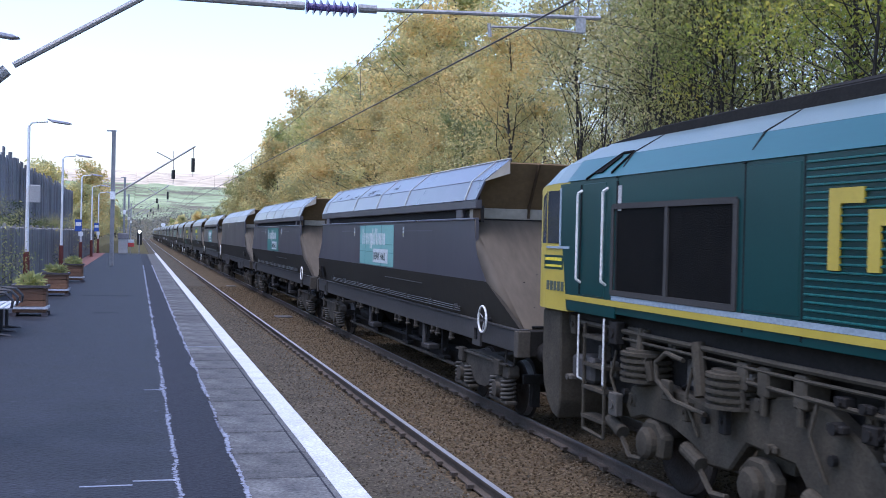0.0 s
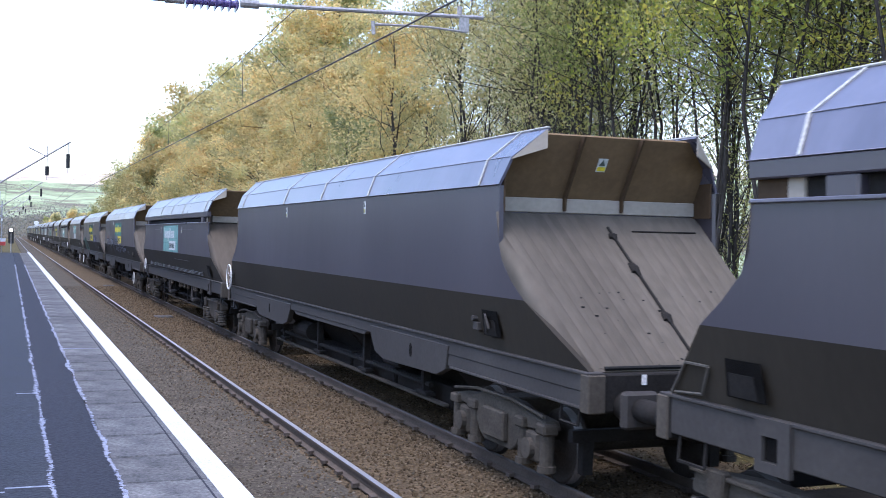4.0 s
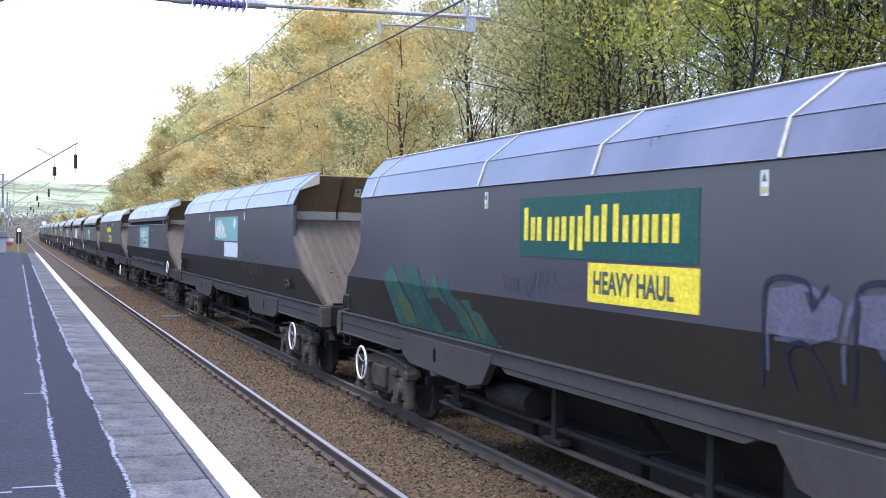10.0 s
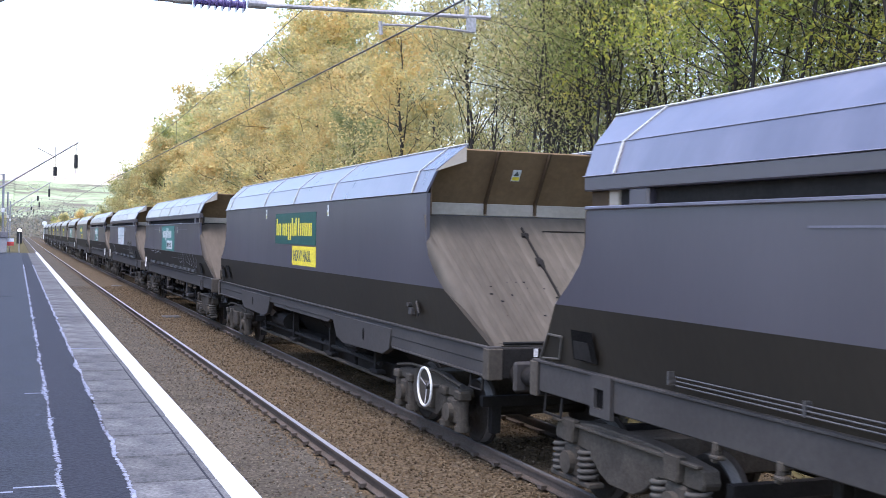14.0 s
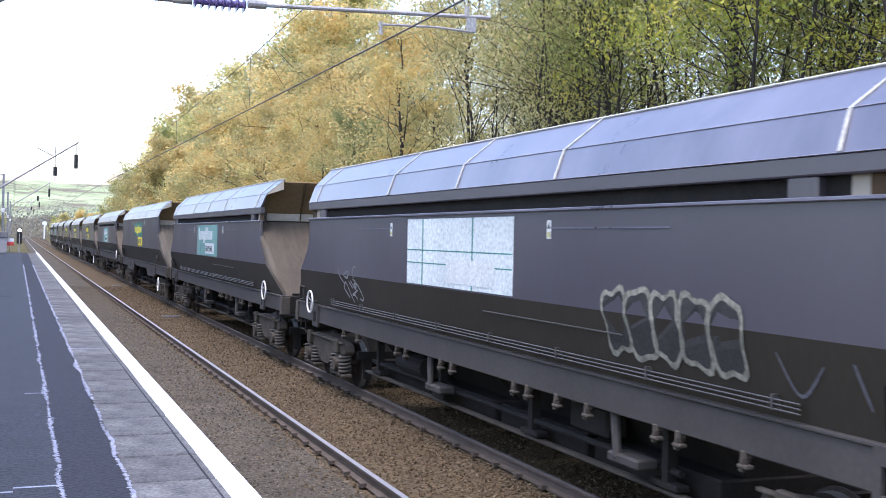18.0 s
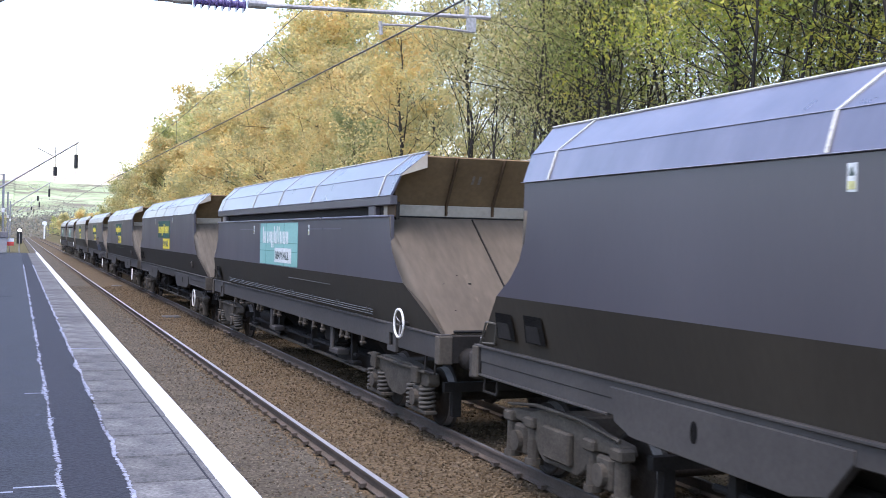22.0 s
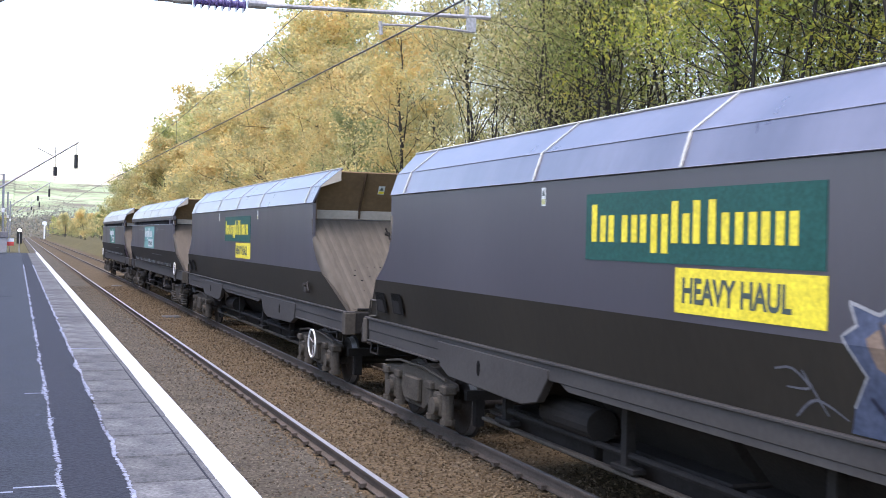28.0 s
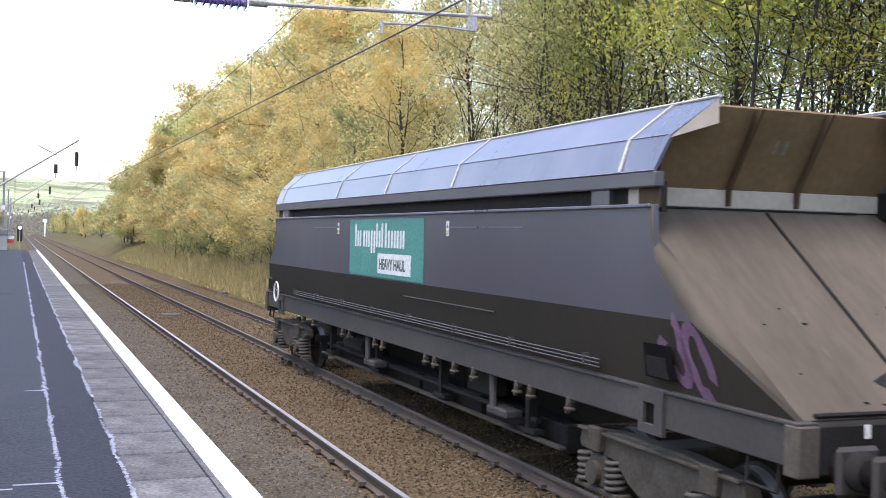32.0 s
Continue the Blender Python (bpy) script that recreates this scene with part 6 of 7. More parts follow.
    plate(bm, [(-1.322, -0.26, 2.64), (-1.305, -0.09, 2.64), (-1.30, -0.07, 3.0), (-1.305, -0.09, 3.24), (-1.322, -0.26, 3.31)], -0.012)
    part("corner_window", bm, M["window"], L, "narrow dark corner window")
    p = side("cab_plate", -0.86, -0.22, 2.31, 2.49, M["loco_green"], 0.004, 0.02, "green plate with pale bars")
    side("plate_bar", -0.82, -0.26, 2.42, 2.46, M["letter_yellow"], 0.007, 0.01, parent=p)
    side("plate_bar", -0.82, -0.26, 2.34, 2.37, M["letter_yellow"], 0.007, 0.01, parent=p)
    for i in range(5):
        side("number_bar", -0.90 + 0.125 * i, -0.81 + 0.125 * i, 2.04, 2.16, M["letter_dark"], 0.004, 0.01)
    # cab door with grab rails
    door = side("cab_door", -2.16, -1.50, 2.03, 3.36, M["loco_green"], 0.012, 0.02, "green cab door", 0.01)
    for y in (-2.2, -1.46):
        bm = bmesh.new()
        tube(bm, [(-SX - 0.01, y, 3.28), (-SX - 0.07, y, 3.24), (-SX - 0.07, y, 2.22), (-SX - 0.01, y, 2.18)], 0.016, 8)
        tube(bm, [(-SX - 0.02, y, 1.80), (-SX - 0.02, y, 1.05), (-SX + 0.1, y + (0.25 if y < -2 else 0.0), 0.98)], 0.012, 8)
        part("grab_rail", bm, M["hand_white"], L, "white grab rail")
    for z in (1.55, 1.22, 0.95, 0.6):
        bm = bmesh.new()
        box(bm, -SX + 0.02, -SX + 0.22, -2.15, -1.5, z - 0.02, z + 0.02)
        part("cab_step", bm, M["truck_grime"], L)
    # vent let into the roof edge above the door
    def slope(y, z, out=0.02):
        return (-1.325 + 0.2 * (z - 3.40) / 0.265 - out, y, z)
    bm = bmesh.new()
    for p0, p1 in (((-1.60, 3.41), (-2.16, 3.69)), ((-2.16, 3.69), (-2.44, 3.69)), ((-2.44, 3.69), (-2.24, 3.45))):
        rod(bm, slope(*p0), slope(*p1), 0.018, seg=6)
    plate(bm, [slope(-1.75, 3.47), slope(-2.12, 3.66), slope(-2.2, 3.66), slope(-1.95, 3.47)], 0.01)
    part("roof_vent", bm, M["loco_grille"], L, "dark angled vent in the roof edge")
    for y, t in ((-2.44, 0.02), (-5.12, 0.015), (-9.4, 0.015), (-13.8, 0.015)):
        bm = bmesh.new()
        for (xa, za), (xb, zb) in (((1.34, 3.39), (1.14, 3.68)), ((1.14, 3.68), (0.73, 3.92))):
            plate(bm, [(-xa, y - t, za), (-xa, y + t, za), (-xb, y + t, zb), (-xb, y - t, zb)][::-1], 0.01)
        part("roof_joint", bm, M["dark"], L)
    side("door_gap", -2.47, -2.43, 2.06, 3.35, M["dark"], 0.010, 0.02)
    side("door_gap", -1.44, -1.41, 2.04, 3.35, M["dark"], 0.014, 0.02)
    side("data_panel", -2.56, -2.46, 3.02, 3.3, M["cabinet"], 0.006, 0.01, "small grey data panel")
    side("access_door", -5.98, -5.16, 2.1, 3.36, M["loco_green"], 0.008, 0.02, "green access door", 0.006)
    for y0, y1 in ((-3.62, -2.40), (-4.95, -3.70)):
        g = side("grille", y0, y1, 2.09, 3.05, M["loco_grille"], 0.002, 0.02, "black mesh grille")
    bm = bmesh.new()
    for y in (-2.36, -3.66, -4.99):
        box(bm, -SX - 0.02, -SX, y - 0.035, y + 0.035, 2.08, 3.08)
    for z in (2.105, 3.07):
        box(bm, -SX - 0.02, -SX, -5.0, -2.36, z - 0.03, z + 0.03)
    part("grille_frame", bm, M["sole"], L, "dusty grille frame")
    for y in (-5.12, -6.02):
        side("panel_joint", y - 0.012, y + 0.012, 1.9, 3.42, M["dark"], 0.002, 0.01)
    rng = random.Random(2)
    z = 2.10
    while z < 3.40:
        bm = bmesh.new()
        prism(bm, [(-SX - 0.020, z - 0.003), (-SX - 0.020, z + 0.006), (-SX, z + 0.014), (-SX, z - 0.010)], "y", A + 1.0, -6.06)
        part("body_rib", bm, M["loco_rib"], L, "pressed rib with its highlight painted in")
        z += 0.062
    letters = [[(-6.52, -6.38, 2.49, 3.12), (-6.80, -6.52, 3.00, 3.12)], [(-7.00, -6.86, 2.49, 2.95), (-7.18, -7.00, 2.83, 2.95)]]
    letters += [[(-7.65 - 0.42 * k, -7.5 - 0.42 * k, 2.49, 3.12 if k in (2, 3, 4) else 2.95)] for k in range(10)]
    for pieces in letters:
        bm = bmesh.new()
        for y0, y1, z0, z1 in pieces:
            box(bm, -SX - 0.026, -SX - 0.004, y0, y1, z0, z1)
        part("brand_block", bm, M["loco_yellow"], L, "large yellow block")
    side("sill_stripe", A, -0.95, 1.95, 2.015, M["loco_yellow"], 0.012, 0.02, "yellow stripe along the sill")
    side("sill_pale", A, -2.36, 2.018, 2.07, M["loco_blue"], 0.012, 0.02, "pale grey line above the stripe")
    side("sill", A, -1.0, 1.87, 1.948, M["loco_green"], 0.0, 0.03, "dark green sill")
    # buffer beam and valance
    bm = bmesh.new()
    prism(bm, [(0.0, 1.78), (-0.62, 1.78), (-0.66, 0.62), (-0.58, 0.40), (-0.40, 0.44), (-0.2, 0.58), (-0.06, 0.82), (0.0, 1.1)], "x", -1.24, 1.24, 0.02)
    part("valance", bm, M["truck_grime"], L, "dusty curved end valance")
    for x in (-0.85, 0.85):
        bm = bmesh.new()
        rod(bm, (x, -0.05, 1.06), (x, 0.35, 1.06), 0.12, seg=14)
        rod(bm, (x, 0.35, 1.06), (x, 0.42, 1.06), 0.24, 0.22, seg=18)
        part("buffer", bm, M["wagon_under"], L, "round buffer")
    bm = bmesh.new()
    box(bm, -0.2, 0.2, -0.05, 0.5, 0.85, 1.2, 0.04)
    part("coupler", bm, M["wagon_under"], L)
    # underframe with pipes, boxes and springs
    bm = bmesh.new()
    box(bm, -0.95, 0.95, A, -0.7, 0.80, 1.80)
    box(bm, -1.15, 1.15, A, -0.7, 1.62, 1.84)
    part("underframe", bm, M["wagon_under"], L)
    rng = random.Random(9)

    def fitting(name, build, mat="truck_grime", label=""):
        bm = bmesh.new()
        build(bm)
        part(name, bm, M[mat], L, label)

    fitting("sand_box", lambda b: box(b, -1.26, -0.9, -1.72, -1.08, 0.99, 1.29, 0.04), "sole", "grey-blue box beside the steps")
    fitting("step_frame", lambda b: (tube(b, [(-1.28, -1.52, 1.70), (-1.28, -1.52, 0.45), (-1.28, -2.12, 0.42), (-1.28, -2.12, 1.70)], 0.022, 6)), "truck_grime", "tubular step frame")
    fitting("drain_pipe", lambda b: tube(b, [(-1.2, -2.9, 1.74), (-1.24, -2.95, 1.5), (-1.24, -3.15, 1.42), (-1.22, -3.2, 1.22)], 0.05, 8))
    fitting("curved_hose", lambda b: tube(b, [(-1.26, -3.95, 1.52), (-1.28, -3.62, 1.56), (-1.29, -3.42, 1.44), (-1.29, -3.46, 1.26), (-1.28, -3.8, 1.1), (-1.26, -4.4, 1.06)], 0.026, 8), "truck_grime", "curved hose")
    fitting("damper", lambda b: rod(b, (-1.24, -4.2, 1.72), (-1.27, -4.35, 1.22), 0.07, 0.07, 10), "truck_grime", "slanting damper")
    fitting("bracket", lambda b: prism(b, [(-3.0, 1.74), (-2.55, 1.74), (-2.75, 1.3), (-2.9, 1.3)], "x", -1.22, -1.08, 0.015))
    for y, r in ((-2.9, 0.30), (-4.75, 0.30), (-7.3, 0.3)):
        bm = bmesh.new()
        prof = []
        for k in range(5):
            prof += [(r, 1.18 + 0.07 * k), (r, 1.215 + 0.07 * k), (r * 0.82, 1.22 + 0.07 * k), (r * 0.82, 1.245 + 0.07 * k)]
        lathe(bm, prof, (-1.12, y, 0), "z", 18)
        part("body_spring", bm, M["truck_grime"], L, "stacked rubber body spring")
    for y in (-5.0, -5.35, -5.9, -7.05, -7.4):
        fitting("valve", lambda b: (box(b, -1.25, -1.0, y - 0.09, y + 0.09, 1.32 + 0.1 * rng.random(), 1.62, 0.02), rod(b, (-1.22, y, 1.2), (-1.22, y, 1.4), 0.035, seg=8)))
    for zz, r, y0, y1 in ((1.69, 0.03, -1.2, -10.0), (1.60, 0.018, -2.4, -9.0), (1.46, 0.022, -4.6, -8.2)):
        fitting("pipe", lambda b: tube(b, [(-1.22, y0, zz), (-1.24, (y0 + y1) / 2, zz - 0.02), (-1.22, y1, zz - 0.01)], r, 6))
    names = ("valve", "bracket", "clamp", "pipe_joint")
    for k in range(46):
        y, z = rng.uniform(-7.6, -0.95), rng.uniform(0.85, 1.74)
        x = -rng.uniform(1.08, 1.27)
        a, b2_, c = rng.uniform(0.02, 0.06), rng.uniform(0.03, 0.11), rng.uniform(0.03, 0.13)
        tan = ("truck_grime", "bogie_spring", "wagon_under")[k % 3]
        if k % 4 == 0:
            fitting("bent_pipe", lambda b: tube(b, [(x, y, z + c), (x - 0.02, y + b2_, z), (x, y + b2_ * 2.5, z - 0.02), (x + 0.02, y + b2_ * 2.6, z - c)], 0.016, 6), tan)
        else:
            fitting(names[k % 4], lambda b: (box(b, x - a, x + a, y - b2_, y + b2_, z - c, z + c, 0.012), rod(b, (x - a - 0.02, y, z), (x + a, y, z), 0.5 * b2_, seg=8)), tan)
    fitting("fuel_tank", lambda b: box(b, -1.25, 1.25, -13.2, -8.3, 0.35, 1.3, 0.12), "wagon_under", "large dirty fuel tank")
    # the two six-wheel trucks
    for c in (-5.2, -16.0):
        bm = bmesh.new()
        box(bm, -1.0, 1.0, -0.3, 0.3, 0.7, 1.1)
        b = part("truck", bm, M["truck_grime"], L, "brown dusty three-axle truck")
        b.location = (0, c, 0)
        for s in (-1, 1):
            bm = bmesh.new()
            prof = [(2.75, 0.85), (2.6, 1.1), (1.9, 1.2), (1.3, 1.18), (0.85, 1.12), (0.2, 1.30), (-0.5, 1.42), (-1.0, 1.38), (-1.5, 1.15), (-1.8, 0.9), (-2.4, 1.0), (-2.8, 0.95), (-2.9, 0.7), (-2.4, 0.62), (-2.0, 0.36), (-1.3, 0.36), (-0.9, 0.5), (-0.55, 0.85),
                    (0.2, 0.88), (0.5, 0.58), (0.9, 0.55), (1.3, 0.72), (1.7, 0.80), (2.3, 0.80), (2.6, 0.72)]
            prism(bm, prof, "x", min(s * 1.0, s * 1.17), max(s * 1.0, s * 1.17), 0.025)
            part("side_frame", bm, M["truck_grime"], b, "heavy cast side frame")
            for y in (-2.6, -1.1, 0.9, 2.7):
                bm = bmesh.new()
                rod(bm, (s * 1.16, y, 1.0), (s * 1.22, y, 1.0), 0.045, seg=10)
                part("bolt", bm, M["wagon_under"], b)
        for dy in (-2.06, 0, 2.06):
            bm = bmesh.new()
            wheelset_mesh(bm, 0.53)
            w = part("wheelset", bm, M["wheel"], b, "steel wheels with polished treads", True)
            w.data.materials.append(M["tread"])
            w.location = (0, dy, 0.53)
            for s in (-1, 1):
                bm = bmesh.new()
                prism(bm, [(dy - 0.26, 0.42), (dy + 0.26, 0.42), (dy + 0.3, 0.66), (dy + 0.12, 0.80), (dy - 0.12, 0.80), (dy - 0.3, 0.66)], "x", min(s * 1.05, s * 1.2), max(s * 1.05, s * 1.2), 0.03)
                lathe(bm, [(0.17, 0), (0.17, 0.06 * s), (0.13, 0.10 * s), (0.05, 0.11 * s)], (s * 1.2, dy, 0.56), "x", 16)
                part("axle_box", bm, M["truck_grime"], b, "round axle end in its box")
        for dy in (-1.03, 1.03, 2.8):
            bm = bmesh.new()
            rod(bm, (-1.22, dy + 0.2, 0.66), (-1.22, dy - 0.12, 0.56), 0.075, seg=14)
            part("brake_cylinder", bm, M["truck_grime"], b)
            bm = bmesh.new()
            tube(bm, [(-1.22, dy - 0.1, 0.5), (-1.24, dy - 0.35, 0.34), (-1.22, dy - 0.6, 0.36)], 0.03, 6)
            part("brake_rod", bm, M["truck_grime"], b)
            bm = bmesh.new()
            tube(bm, [(-1.2, dy, 0.8), (-1.26, dy + 0.15, 1.15), (-1.22, dy + 0.1, 1.45)], 0.018, 6)
            part("brake_hose", bm, M["truck_grime"], b)
    return L


# Brighter copy of the body green: rib highlights put into the colour.
M["loco_rib"] = surface("loco_rib_highlight", (0.0088, 0.0752, 0.0721), (0.0143, 0.0992, 0.0927), 0.8, 30, 0.35, bump=0.02, spec=0.35, grain=0.06)
LOCO = build_loco()
LOCO_START = 13.75


def loco_place(t):
    return LOCO_START - (head_distance(t) - head_distance(0))


LOCO.matrix_world = pose(FAR_C - 0.073, loco_place(0), RAIL_Z)


# ---- overhead line ----
def insulator(bm, p0, p1, sheds, r):
    p0, p1 = Vector(p0), Vector(p1)
    d, prof = (p1 - p0).x, []
    for i in range(sheds):
        prof += [(r * 0.4, d * (i + 0.2) / sheds), (r, d * (i + 0.3) / sheds), (r * 0.45, d * (i + 0.7) / sheds)]
    lathe(bm, prof, p0, "x", 16)


def build_mast(y, x, near):
    m = thing("overhead_line_mast", "grey steel overhead line mast with a cantilever over the track", "mast", group="overhead line masts")
    bm = bmesh.new()
    box(bm, x - 0.10, x - 0.08, y - 0.11, y + 0.11, -0.02, 6.85)
    box(bm, x + 0.08, x + 0.10, y - 0.11, y + 0.11, -0.02, 6.85)
    box(bm, x - 0.08, x + 0.08, y - 0.012, y + 0.012, -0.02, 6.85)
    part("column", bm, M["concrete_mast"], m, "grey steel column")
    bm = bmesh.new()
    box(bm, x - 0.35, x + 0.12, y - 0.05, y + 0.05, 6.78, 6.86)
    part("cap", bm, M["concrete_mast"], m)
    bm = bmesh.new()
    box(bm, x - 0.13, x + 0.13, y - 0.16, y - 0.13, 3.35, 3.75)
    part("plate", bm, M["lamp_white"], m, "white number plate")
    if not near:
        # long slanting tube with two hanging insulators
        bm = bmesh.new()
        rod(bm, (x + 0.1, y, 3.60), (2.78, y, 6.22), 0.045, seg=8)
        rod(bm, (0.85, y, 5.85), (1.72, y, 5.42), 0.03, seg=6)
        part("stay_tube", bm, M["galv"], m, "slanting cantilever tube")
        for xx, z0, z1, z2 in ((1.70, 5.95, 4.95, 4.5), (2.68, 6.15, 5.6, 4.9)):
            bm = bmesh.new()
            rod(bm, (xx, y, z0), (xx, y, z2 - 0.25), 0.018, seg=6)
            part("hanger", bm, M["galv"], m)
            bm = bmesh.new()
            rod(bm, (xx, y, z1), (xx, y, z2), 0.09, seg=10)
            part("insulator", bm, M["black"], m, "dark hanging insulator")
        return m
    # top tube on its insulator, stay tube, registration arm
    zt = 3.735
    bm = bmesh.new()
    rod(bm, (x + 0.1, y, zt), (1.22, y, zt + 0.01), 0.03, seg=8)
    rod(bm, (1.98, y, zt + 0.03), (4.14, y, zt + 0.115), 0.019, seg=8)
    rod(bm, (3.9, y, zt + 0.12), (3.9, y, zt + 0.20), 0.025, seg=8)
    part("registration_tube", bm, M["galv"], m, "pale steel registration tube")
    for a, b in ((1.20, 1.36), (1.84, 2.0)):
        bm = bmesh.new()
        rod(bm, (a, y, zt + 0.01 + 0.02 * (a > 1.5)), (b, y, zt + 0.012 + 0.02 * (a > 1.5)), 0.038, seg=10)
        part("insulator_cap", bm, M["galv"], m)
    bm = bmesh.new()
    insulator(bm, (1.36, y, zt + 0.012), (1.84, y, zt + 0.025), 8, 0.072)
    part("insulator", bm, M["insulator"], m, "ribbed insulator")
    bm = bmesh.new()
    rod(bm, (-1.0, y, 3.08), (1.3, y, 4.53), 0.026, seg=8)
    rod(bm, (1.2, y, 4.52), (3.1, y, 4.55), 0.03, seg=8)
    rod(bm, (x + 0.1, y, 2.95), (-1.05, y, 3.04), 0.05, seg=8)
    rod(bm, (x + 0.1, y, 5.45), (1.3, y, 4.56), 0.015, seg=6)
    part("stay_tube", bm, M["galv"], m, "slanting cantilever tube")
    bm = bmesh.new()
    tube(bm, [(3.97, y, 3.70), (3.6, y, 3.715), (3.2, y, 3.70), (3.05, y, 3.69)], 0.012, 6)
    box(bm, 3.90, 3.99, y - 0.015, y + 0.015, 3.70, zt + 0.1)
    part("steady_arm", bm, M["galv"], m, "thin steady arm")
    bm = bmesh.new()
    rod(bm, (3.06, y, 3.60), (3.05, y, 3.72), 0.018, seg=6)
    part("wire_clamp", bm, M["galv"], m)
    return m


MASTS = (9.6, 58.2, 108.0, 158.0, 210.0)
for i, y in enumerate(MASTS):
    build_mast(y, -1.25, i == 0)


def build_wires():
    for x, name in ((3.06, "contact_wire"),):
        bm = bmesh.new()
        pts = [(x + (0.12 if i % 2 else -0.12) * (0 if i == 0 else 1), y, 3.595) for i, y in enumerate((-40,) + MASTS + (330,))]
        tube(bm, pts, 0.008, 6)
        tagged(link_mesh(name, bm, M["wire"]), "thin dark contact wire over the track", "wire")
        bm = bmesh.new()
        prev = None
        ys = (-40,) + MASTS + (330,)
        for a, b in zip(ys, ys[1:]):
            n = 8
            pts = []
            for j in range(n + 1):
                t = j / n
                pts.append((x, a + (b - a) * t, 4.5 - 4 * 0.5 * t * (1 - t)))
            tube(bm, pts, 0.005, 5)
        tagged(link_mesh("catenary_wire", bm, M["wire"]), "sagging catenary wire above the contact wire", "wire")
        bm = bmesh.new()
        for y in (15.7, 23.5, 31.5, 39.5, 47, 66, 75, 84, 93):
            t = (y - MASTS[0]) / (MASTS[1] - MASTS[0]) if y < MASTS[1] else (y - MASTS[1]) / (MASTS[2] - MASTS[1])
            rod(bm, (x, y, 3.595), (x, y, 4.5 - 4 * 0.5 * t * (1 - t)), 0.004, seg=5)
        tagged(link_mesh("dropper_wires", bm, M["wire"]), "thin dropper wires", "wire", kind="stuff")


build_wires()


# ---- platform furniture ----
def lamp_post(y, sign=False):
    x = -3.0
    m = thing("lamp_post", "white platform lamp post with a maroon base", "lamp post", pose(x, y, 0), group="platform lamp posts")
    bm = bmesh.new()
    rod(bm, (0, 0, -0.01), (0, 0, 1.12), 0.095, 0.085, seg=14)
    rod(bm, (0, 0, -0.01), (0, 0, 0.05), 0.14, seg=14)
    part("base", bm, M["lamp_red"], m, "maroon tubular base")
    bm = bmesh.new()
    rod(bm, (0, 0, 1.12), (0, 0, 4.66), 0.055, 0.04, seg=12)
    tube(bm, [(0, 0, 4.66), (0.08, 0, 4.75), (0.5, 0, 4.80)], 0.028, 8)
    part("column", bm, M["lamp_white"], m, "white column")
    bm = bmesh.new()
    prism(bm, [(0.46, 4.88), (0.62, 4.78), (1.02, 4.74), (1.16, 4.76), (1.02, 4.81), (0.62, 4.86)], "y", -0.12, 0.12, 0.015)
    part("head", bm, M["lamp_head"], m, "flat grey lamp head")
    if sign:
        bm = bmesh.new()
        box(bm, -0.32, 0.05, -0.09, -0.07, 1.7, 2.35)
        part("sign", bm, M["sign_blue"], m, "blue and white notice")
        bm = bmesh.new()
        box(bm, -0.12, 0.12, -0.10, -0.088, 1.45, 1.68)
        box(bm, -0.28, 0.02, -0.096, -0.0905, 2.0, 2.2)
        part("notice", bm, M["lamp_white"], m)
    return m


for y, s in ((18.6, False), (33.0, False), (47.6, False), (63.5, True), (78.0, False), (91.0, True)):
    lamp_post(y, s)
bm = bmesh.new()
box(bm, -2.95, -2.65, 32.85, 32.95, 2.5, 3.0, 0.02)
tagged(link_mesh("speaker_box", bm, M["cabinet"]), "grey box fixed to a lamp post", "loudspeaker")


def leaf_cluster(n, radius, height, size, seed, flat=0.5):
    """Points, and leaf quads standing at all angles round them."""
    rng = np.random.default_rng(seed)
    P = rng.normal(0, 1, (n, 3))
    P /= np.linalg.norm(P, axis=1)[:, None]
    P *= (rng.random(n) ** 0.4)[:, None] * np.array([radius, radius, height])
    return P


def leaf_mesh(name, centres, size, seed, material, up=0.3):
    """One mesh of small bent leaves at the given places."""
    rng = np.random.default_rng(seed)
    n = len(centres)
    a = rng.normal(0, 1, (n, 3))
    a /= np.linalg.norm(a, axis=1)[:, None]
    b = np.cross(a, rng.normal(0, 1, (n, 3)))
    b /= np.linalg.norm(b, axis=1)[:, None]
    s = size * (0.6 + 0.8 * rng.random(n))[:, None]
    tri = np.stack([centres - a * s * 0.55 - b * s * 0.34, centres + a * s * 0.75, centres - a * s * 0.40 + b * s * 0.42], 1)
    me = bpy.data.meshes.new(name)
    me.from_pydata(tri.reshape(-1, 3).tolist(), [], np.arange(3 * n).reshape(n, 3).tolist())
    me.materials.append(material)
    return me


